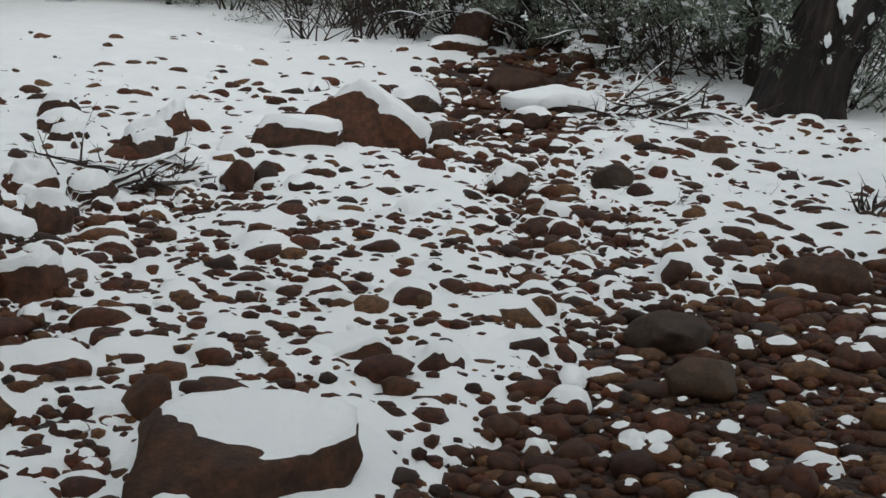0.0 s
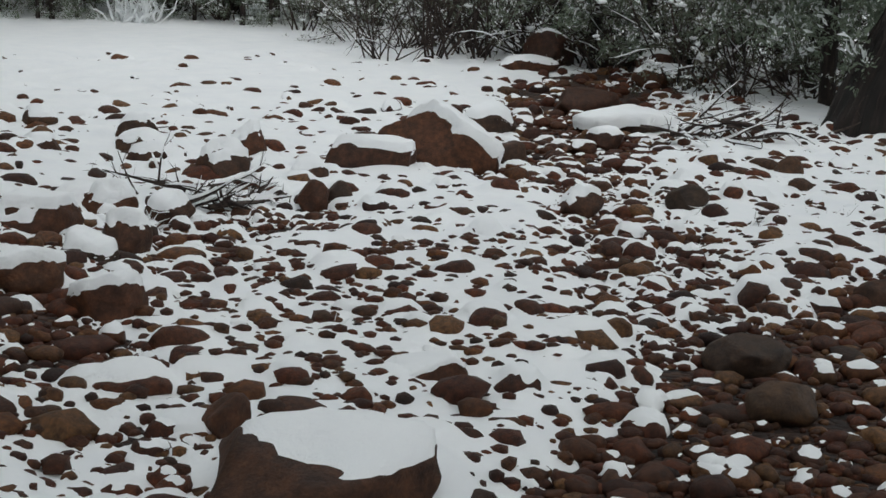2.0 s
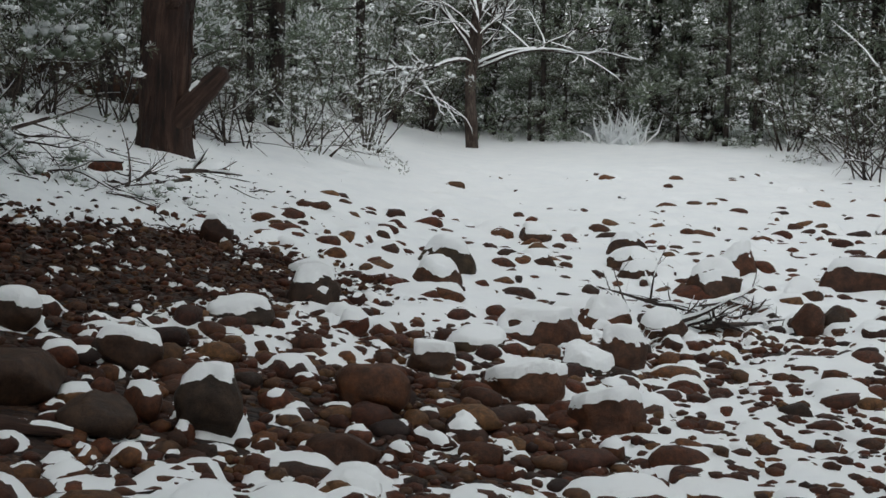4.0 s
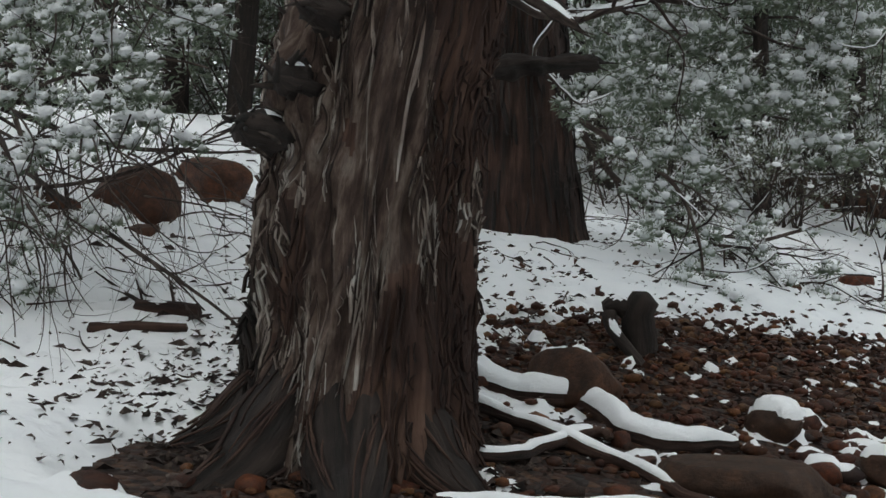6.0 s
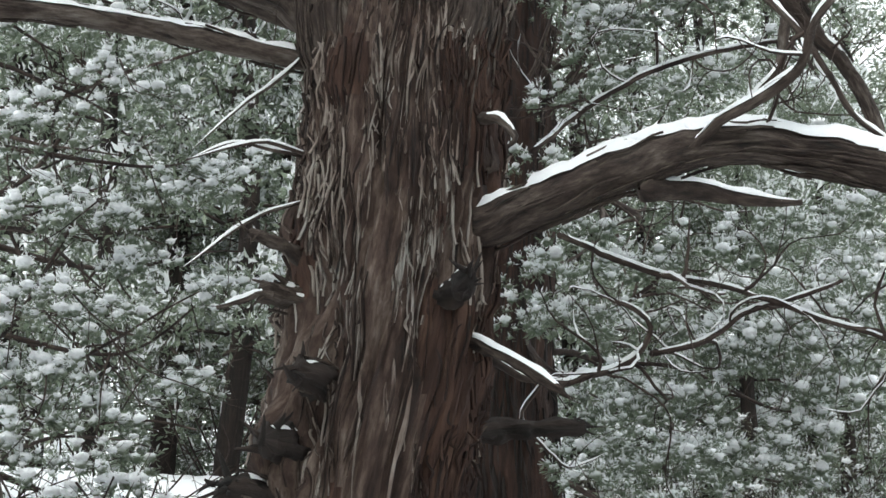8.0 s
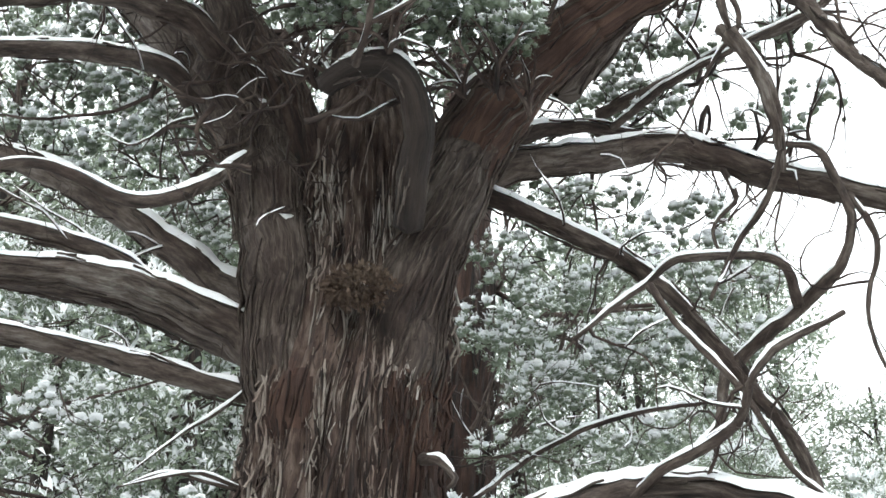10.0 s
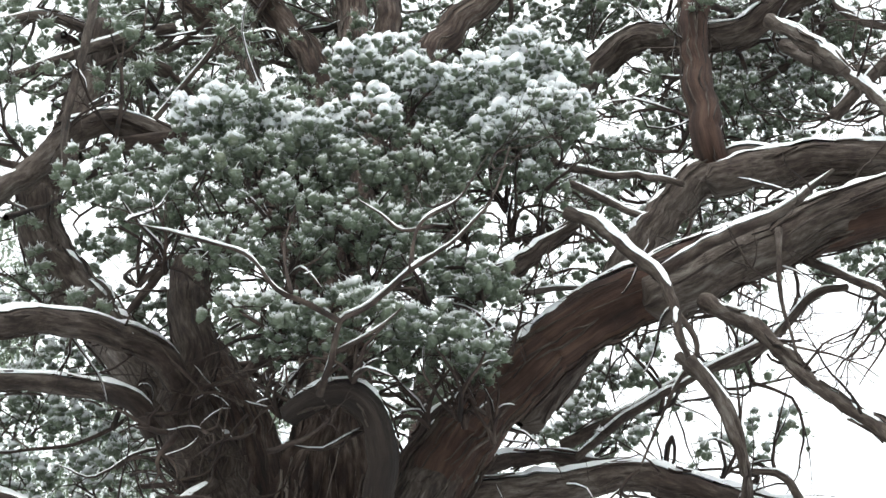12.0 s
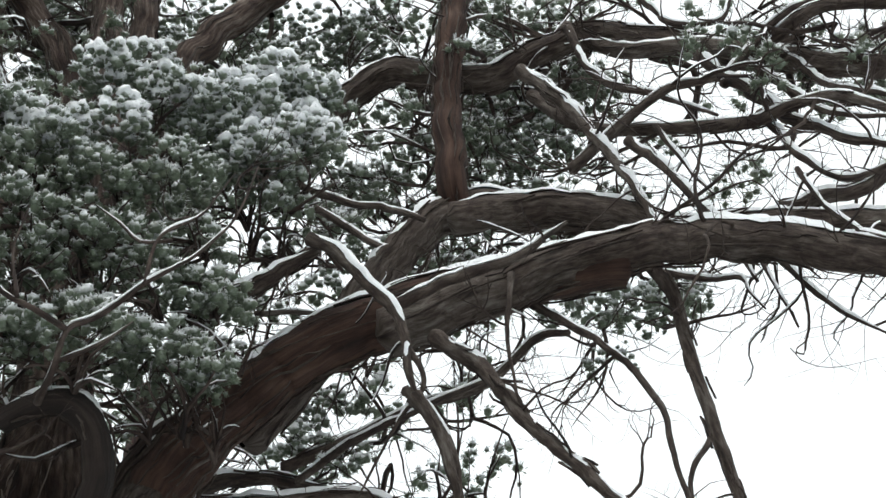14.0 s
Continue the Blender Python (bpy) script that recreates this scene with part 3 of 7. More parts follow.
def drape(xs, ys, h):
    """Snow laps over the lee side and the top of the stones, which lies away from the open creek."""
    p, sx, sy, sz, lift, _, _, _, _, lap = STONES
    piles = [(p[i, 0], p[i, 1], max(sx[i], sy[i]) * 1.3, lift[i] + sz[i] * lap[i], 0.38) for i in np.nonzero(lap)[0]]
    for x, y, a, b, hh, _, _, snow, _ in BOULDERS:
        if snow > 0.03:
            piles.append((x, y, max(a, b) * 1.2, float(land(x, y)) + hh * 0.6, 0.4))
    base = h.copy()
    for x, y, r, top, back in piles:
        d = math.hypot(x, y)
        x, y = x + x / d * r * back, y + y / d * r * back
        i0, i1 = np.searchsorted(xs, (x - r, x + r))
        j0, j1 = np.searchsorted(ys, (y - r, y + r))
        if i1 <= i0 or j1 <= j0:
            continue
        far = np.hypot(xs[None, i0:i1] - x, ys[j0:j1, None] - y) / r
        low = base[j0:j1, i0:i1]
        h[j0:j1, i0:i1] = np.maximum(h[j0:j1, i0:i1], low + np.maximum(top - low, 0) * (1 - step(0.4, 1.0, far)))
    return h


NEAR = (-8.5, 12.5, 0.9, 18.0)
near_x = np.concatenate([np.arange(NEAR[0], -2.6, 0.055), np.arange(-2.6, 7.0, 0.027), np.arange(7.0, NEAR[1] + 0.01, 0.055)])
near_y = np.concatenate([np.arange(NEAR[2], 2.0, 0.055), np.arange(2.0, 9.8, 0.027), np.arange(9.8, NEAR[3] + 0.01, 0.055)])
near_v, near_f = sheet(near_x, near_y, lambda x, y: land(x, y) + snow_depth(x, y))
near_v[:, 2] = drape(near_x, near_y, near_v[:, 2].reshape(len(near_y), len(near_x))).ravel()
snow_cover = tagged(new("snow_cover", mesh("snow_cover", near_v, near_f, [SNOW])), "thin uneven fresh snow lying between the stones", "snow", kind="structure")
far_v, far_f = sheet(spread(1.5, 7, 190, 1500), spread(9, 7, 190, 1500), lambda x, y: land(x, y) + 0.05 + 0.03 * fbm2(x, y, 0.6, 3, 12),
                     (NEAR[0] + 0.5, NEAR[1] - 0.5, NEAR[2] + 0.5, NEAR[3] - 0.5))
snow_field = tagged(new("snow_field", mesh("snow_field", far_v, far_f, [SNOW])), "smooth white snow over the meadow and the wood's floor", "snow", kind="structure")


# ---- the great juniper: fitted trunk, limbs and clumps of leaves ----
TRUNK = [
    (-2.37, 3.86, 0.40, 0.43), (-2.355, 3.86, 0.62, 0.385), (-2.345, 3.86, 0.75, 0.36), (-2.325, 3.87, 0.89, 0.335),
    (-2.295, 3.89, 1.14, 0.3), (-2.285, 3.90, 1.42, 0.292), (-2.25, 3.92, 1.79, 0.297), (-2.21, 3.94, 2.07, 0.308),
    (-2.18, 3.96, 2.35, 0.306), (-2.15, 3.97, 2.70, 0.304), (-2.14, 3.99, 3.12, 0.305), (-2.14, 4.04, 3.35, 0.285),
    (-2.16, 4.10, 3.60, 0.265), (-2.18, 4.14, 3.85, 0.270), (-2.20, 4.17, 4.10, 0.265), (-2.21, 4.18, 4.32, 0.230),
    (-2.18, 4.14, 4.50, 0.130), (-2.18, 4.14, 4.80, 0.060), (-2.18, 4.14, 5.05, 0.025),
]
FRONT_TOP = [
    (-2.29, 3.05, 5.29, 0.17), (-2.14, 3.16, 5.37, 0.16), (-1.97, 3.26, 5.31, 0.15), (-1.85, 3.45, 5.87, 0.17),
    (-1.77, 3.37, 5.41, 0.17), (-1.58, 3.57, 5.74, 0.20), (-1.36, 3.65, 5.74, 0.20), (-1.20, 3.81, 5.96, 0.22),
    (-1.11, 3.73, 5.56, 0.18), (-1.76, 3.60, 6.08, 0.15), (-1.27, 3.68, 5.42, 0.19), (-1.13, 3.88, 5.75, 0.17),
    (-1.08, 3.89, 6.01, 0.15), (-1.43, 3.73, 5.67, 0.20),
]
FRONT_LOW = [
    (-2.66, 3.01, 5.07, 0.22), (-2.49, 3.03, 4.90, 0.18), (-2.33, 3.09, 5.05, 0.19), (-2.16, 3.14, 4.67, 0.18),
    (-2.14, 3.28, 4.45, 0.17), (-1.95, 3.39, 4.38, 0.15), (-1.73, 3.39, 4.44, 0.14), (-1.57, 3.58, 4.43, 0.18),
    (-1.42, 3.69, 4.34, 0.14), (-1.43, 3.63, 4.70, 0.17), (-1.65, 3.43, 4.83, 0.16), (-1.84, 3.34, 4.81, 0.16),
    (-2.03, 3.23, 4.90, 0.17), (-1.81, 3.35, 5.11, 0.18), (-1.50, 3.50, 5.20, 0.19), (-1.18, 3.81, 5.25, 0.14),
    (-2.79, 3.17, 4.64, 0.09), (-2.13, 3.16, 5.11, 0.18), (-1.49, 3.66, 4.97, 0.18), (-1.41, 3.69, 4.66, 0.15),
    (-1.49, 3.66, 4.44, 0.15), (-1.67, 3.59, 4.42, 0.17), (-1.86, 3.50, 4.54, 0.17), (-2.01, 3.36, 4.73, 0.17),
    (-1.26, 3.84, 5.47, 0.18), (-1.61, 3.61, 5.25, 0.20), (-1.82, 3.46, 5.15, 0.19), (-2.05, 3.34, 5.24, 0.21),
    (-1.45, 3.73, 4.34, 0.10), (-1.91, 3.42, 4.92, 0.18), (-1.67, 3.59, 4.80, 0.19), (-2.04, 3.40, 4.45, 0.17),
]
BACK_CLUMPS = [
    (-0.20, 5.36, 7.13, 0.30), (0.18, 5.35, 7.45, 0.19), (-1.02, 5.28, 8.04, 0.29), (-1.29, 5.23, 8.04, 0.25),
    (-0.31, 5.35, 7.43, 0.24), (-3.58, 4.07, 7.31, 0.30), (-3.73, 3.93, 7.57, 0.24), (-3.88, 3.78, 6.98, 0.20),
    (-3.43, 4.20, 7.75, 0.25), (-2.80, 4.64, 7.98, 0.25), (0.21, 5.29, 7.32, 0.20), (-0.34, 5.30, 7.17, 0.30),
    (-0.11, 5.30, 6.93, 0.26), (-1.08, 5.22, 8.06, 0.29), (-1.39, 5.15, 8.11, 0.25), (-0.82, 5.26, 6.96, 0.19),
    (-1.66, 5.08, 8.15, 0.25), (0.35, 5.28, 5.68, 0.17), (0.18, 5.29, 5.65, 0.20), (0.05, 5.30, 5.36, 0.13),
    (-0.19, 5.30, 5.71, 0.12), (0.52, 5.26, 5.66, 0.11), (-1.38, 5.16, 5.28, 0.17), (-1.43, 5.14, 5.05, 0.16),
    (-1.28, 5.18, 4.92, 0.12), (1.67, 4.97, 7.01, 0.15), (-0.43, 5.30, 7.70, 0.21), (-0.19, 5.30, 8.03, 0.21),
    (-2.93, 4.50, 7.88, 0.28), (-2.68, 4.65, 7.89, 0.28), (-2.41, 4.79, 8.16, 0.29), (-2.13, 4.91, 7.80, 0.28),
    (-1.86, 5.01, 8.12, 0.29), (-2.78, 4.59, 7.48, 0.27), (-2.51, 4.74, 7.59, 0.24), (-1.59, 5.10, 7.77, 0.25),
    (-1.20, 5.20, 6.80, 0.16), (-0.98, 5.24, 6.79, 0.13), (-1.26, 5.18, 6.49, 0.12), (-1.37, 5.21, 5.28, 0.14),
    (-1.25, 5.24, 5.04, 0.12), (-1.41, 5.20, 5.02, 0.11), (-1.68, 5.13, 4.51, 0.13), (-1.44, 5.20, 4.50, 0.12),
    (-1.10, 5.27, 4.41, 0.14), (-1.52, 4.86, 6.02, 0.17), (-1.37, 4.90, 6.33, 0.16), (-1.27, 4.93, 5.81, 0.13),
    (-1.61, 4.73, 5.57, 0.16), (-1.67, 4.71, 5.30, 0.13), (-1.20, 5.15, 6.24, 0.15), (-3.53, 3.84, 5.60, 0.17),
    (-3.34, 4.01, 5.36, 0.17), (-3.45, 3.91, 5.06, 0.16), (-3.08, 4.08, 5.37, 0.16), (-3.07, 4.09, 5.84, 0.17),
    (-3.67, 3.85, 5.37, 0.17), (-3.25, 4.09, 5.09, 0.16), (-0.91, 5.40, 6.67, 0.14), (-0.64, 5.43, 6.22, 0.14),
]
LEFT_CLUMPS = [
    (-3.74, 3.91, 4.88, 0.24), (-3.57, 4.07, 4.85, 0.24), (-3.46, 4.17, 4.64, 0.21), (-3.74, 4.18, 4.50, 0.22),
    (-3.16, 4.15, 4.71, 0.18), (-3.79, 3.87, 5.24, 0.20), (-3.82, 3.98, 4.60, 0.22), (-3.56, 4.59, 4.51, 0.17),
    (-3.28, 4.80, 4.44, 0.19), (-3.50, 4.13, 5.03, 0.19), (-3.71, 3.97, 4.93, 0.16), (-3.51, 4.14, 4.87, 0.18),
    (-3.32, 4.29, 4.80, 0.16), (-3.71, 4.11, 4.65, 0.16), (-3.17, 4.40, 4.59, 0.16), (-3.47, 4.30, 4.59, 0.16),
    (-3.08, 4.58, 4.43, 0.16), (-3.66, 4.28, 4.44, 0.15), (-3.38, 4.50, 4.42, 0.15), (-3.20, 4.63, 4.25, 0.15),
    (-1.99, 5.24, 4.88, 0.11), (-1.93, 5.37, 4.45, 0.16), (-1.65, 5.45, 4.38, 0.15), (-1.37, 5.52, 4.48, 0.14),
    (-1.12, 5.57, 4.17, 0.16), (-2.03, 5.33, 4.24, 0.16),
]
SECOND_CLUMPS = [
    (-2.54, 6.14, 3.33, 0.21), (-2.32, 5.69, 2.70, 0.20), (-2.20, 5.74, 2.49, 0.23), (-2.11, 6.30, 2.79, 0.28),
    (-1.70, 6.41, 2.89, 0.28), (-1.30, 6.50, 2.98, 0.28), (-1.04, 6.34, 2.60, 0.27), (-1.18, 6.32, 2.34, 0.28),
    (-1.53, 6.15, 2.40, 0.27), (-1.79, 6.08, 2.12, 0.27), (-2.15, 6.18, 2.14, 0.28), (-1.31, 6.19, 1.95, 0.27),
    (-0.96, 6.55, 3.04, 0.26), (-2.50, 6.69, 4.51, 0.30), (-2.36, 6.74, 4.14, 0.29), (-2.06, 6.84, 4.35, 0.33),
    (-1.75, 6.92, 4.53, 0.30), (-1.31, 7.01, 4.41, 0.30), (-1.78, 6.91, 3.90, 0.26), (-2.22, 6.79, 3.90, 0.26),
    (-2.63, 6.64, 3.88, 0.19), (-0.99, 6.25, 2.07, 0.24), (-2.00, 6.12, 2.48, 0.25), (-2.28, 6.14, 3.00, 0.20),
    (-1.48, 6.97, 4.04, 0.23), (-2.65, 6.69, 4.62, 0.30), (-2.34, 6.80, 4.80, 0.30), (-2.02, 6.89, 4.90, 0.27),
    (-1.55, 7.00, 4.88, 0.32), (-1.34, 7.04, 5.08, 0.24), (-1.21, 7.06, 4.78, 0.27), (-1.88, 6.93, 4.40, 0.30),
    (-2.35, 6.79, 4.27, 0.30), (-1.57, 7.00, 4.46, 0.27), (-2.72, 6.87, 5.24, 0.21), (-2.31, 7.33, 5.76, 0.23),
    (-1.97, 7.42, 5.46, 0.22), (-2.57, 6.14, 2.57, 0.23), (-2.28, 6.14, 1.90, 0.25), (-2.05, 6.12, 2.10, 0.25),
    (-1.72, 6.11, 1.88, 0.27), (-1.90, 6.26, 1.57, 0.20), (-1.43, 6.17, 1.80, 0.27), (-1.36, 6.19, 2.34, 0.27),
    (-1.11, 6.03, 2.45, 0.21), (-1.13, 6.13, 2.17, 0.21), (-1.70, 6.32, 2.34, 0.25), (-1.27, 6.41, 1.62, 0.22),
    (-2.42, 7.92, 1.70, 0.21), (-2.20, 7.77, 1.46, 0.16), (-2.46, 7.70, 1.39, 0.17), (-2.50, 7.69, 1.12, 0.12),
    (-2.13, 7.38, 0.97, 0.12), (-2.84, 7.88, 1.87, 0.25), (-2.16, 8.30, 1.95, 0.26), (-2.58, 7.97, 2.08, 0.29),
    (-2.34, 8.15, 1.95, 0.25),
]
LEFT_TREE_CLUMPS = [
    (-4.35, 4.40, 2.45, 0.24), (-4.35, 4.40, 2.18, 0.24), (-4.11, 4.35, 2.00, 0.22), (-4.21, 4.26, 1.83, 0.22),
    (-3.95, 4.37, 1.81, 0.19), (-3.72, 4.43, 1.85, 0.17), (-4.00, 4.32, 1.64, 0.19), (-4.14, 4.18, 1.55, 0.21),
    (-3.79, 4.37, 1.64, 0.15), (-3.52, 4.58, 1.66, 0.11), (-4.11, 4.21, 1.29, 0.19), (-3.93, 4.38, 1.31, 0.15),
    (-4.22, 4.25, 1.05, 0.18), (-4.21, 4.12, 1.38, 0.18), (-4.16, 4.58, 2.19, 0.19), (-3.67, 4.47, 1.73, 0.15),
    (-4.22, 4.50, 2.56, 0.24), (-4.14, 4.44, 2.16, 0.24), (-3.92, 4.63, 2.00, 0.21), (-4.38, 4.63, 2.99, 0.25),
    (-4.09, 4.75, 2.49, 0.22), (-4.56, 4.74, 3.45, 0.29), (-4.45, 5.10, 3.01, 0.30), (-4.38, 5.42, 2.83, 0.27),
    (-4.65, 5.45, 3.82, 0.39), (-4.33, 5.71, 3.31, 0.28), (-4.97, 5.16, 4.17, 0.39), (-4.26, 6.01, 2.80, 0.29),
    (-4.30, 5.73, 2.28, 0.25), (-4.20, 6.05, 3.50, 0.23), (-4.81, 5.85, 4.41, 0.31),
]
ROOT_A = [(-2.56, 4.85, 0.81), (-2.30, 4.71, 0.75), (-2.06, 4.70, 0.70), (-1.86, 4.78, 0.67), (-1.62, 4.66, 0.61), (-1.44, 4.65, 0.58), (-1.30, 4.85, 0.56)]
ROOT_B = [(-2.40, 4.54, 0.75), (-2.16, 4.42, 0.70), (-1.80, 4.34, 0.63), (-1.46, 4.29, 0.55), (-1.30, 4.17, 0.51), (-1.15, 4.20, 0.49)]
ROOT_C = [(-1.86, 3.48, 0.59), (-1.74, 3.60, 0.57), (-1.53, 3.74, 0.54), (-1.38, 3.95, 0.52), (-1.23, 4.06, 0.50), (-1.07, 4.04, 0.46), (-0.96, 4.03, 0.44), (-0.78, 4.09, 0.41)]
ROOT_D = [(-2.04, 4.04, 0.65), (-1.89, 4.02, 0.62), (-1.73, 4.48, 0.62), (-1.66, 4.47, 0.61)]
ROOT_E = [(-2.62, 3.72, 0.74), (-2.80, 3.74, 0.72), (-2.92, 3.54, 0.71), (-3.05, 3.38, 0.73), (-3.18, 3.20, 0.75), (-3.34, 2.98, 0.77)]
ROOT_F = [(-2.20, 3.52, 0.66), (-2.30, 3.46, 0.64), (-2.42, 3.38, 0.64), (-2.52, 3.30, 0.63)]
DROOPING = [
    ([(-2.94, 7.74, 1.76), (-2.82, 8.00, 1.49), (-2.67, 8.47, 1.26), (-2.47, 8.74, 1.13), (-2.16, 9.02, 1.07)], 0.026),
    ([(-2.43, 8.75, 1.12), (-2.16, 8.61, 0.97), (-1.93, 8.46, 0.84), (-1.64, 8.52, 0.84), (-1.44, 8.45, 0.76), (-1.16, 8.39, 0.59)], 0.018),
    ([(-2.68, 8.26, 1.23), (-2.54, 8.30, 1.15), (-2.37, 8.25, 1.09), (-1.95, 8.35, 1.05)], 0.025),
    ([(-3.01, 7.82, 1.87), (-2.62, 7.65, 1.66), (-2.31, 7.54, 1.46), (-2.13, 7.38, 1.17), (-2.07, 7.29, 0.95)], 0.02),
]

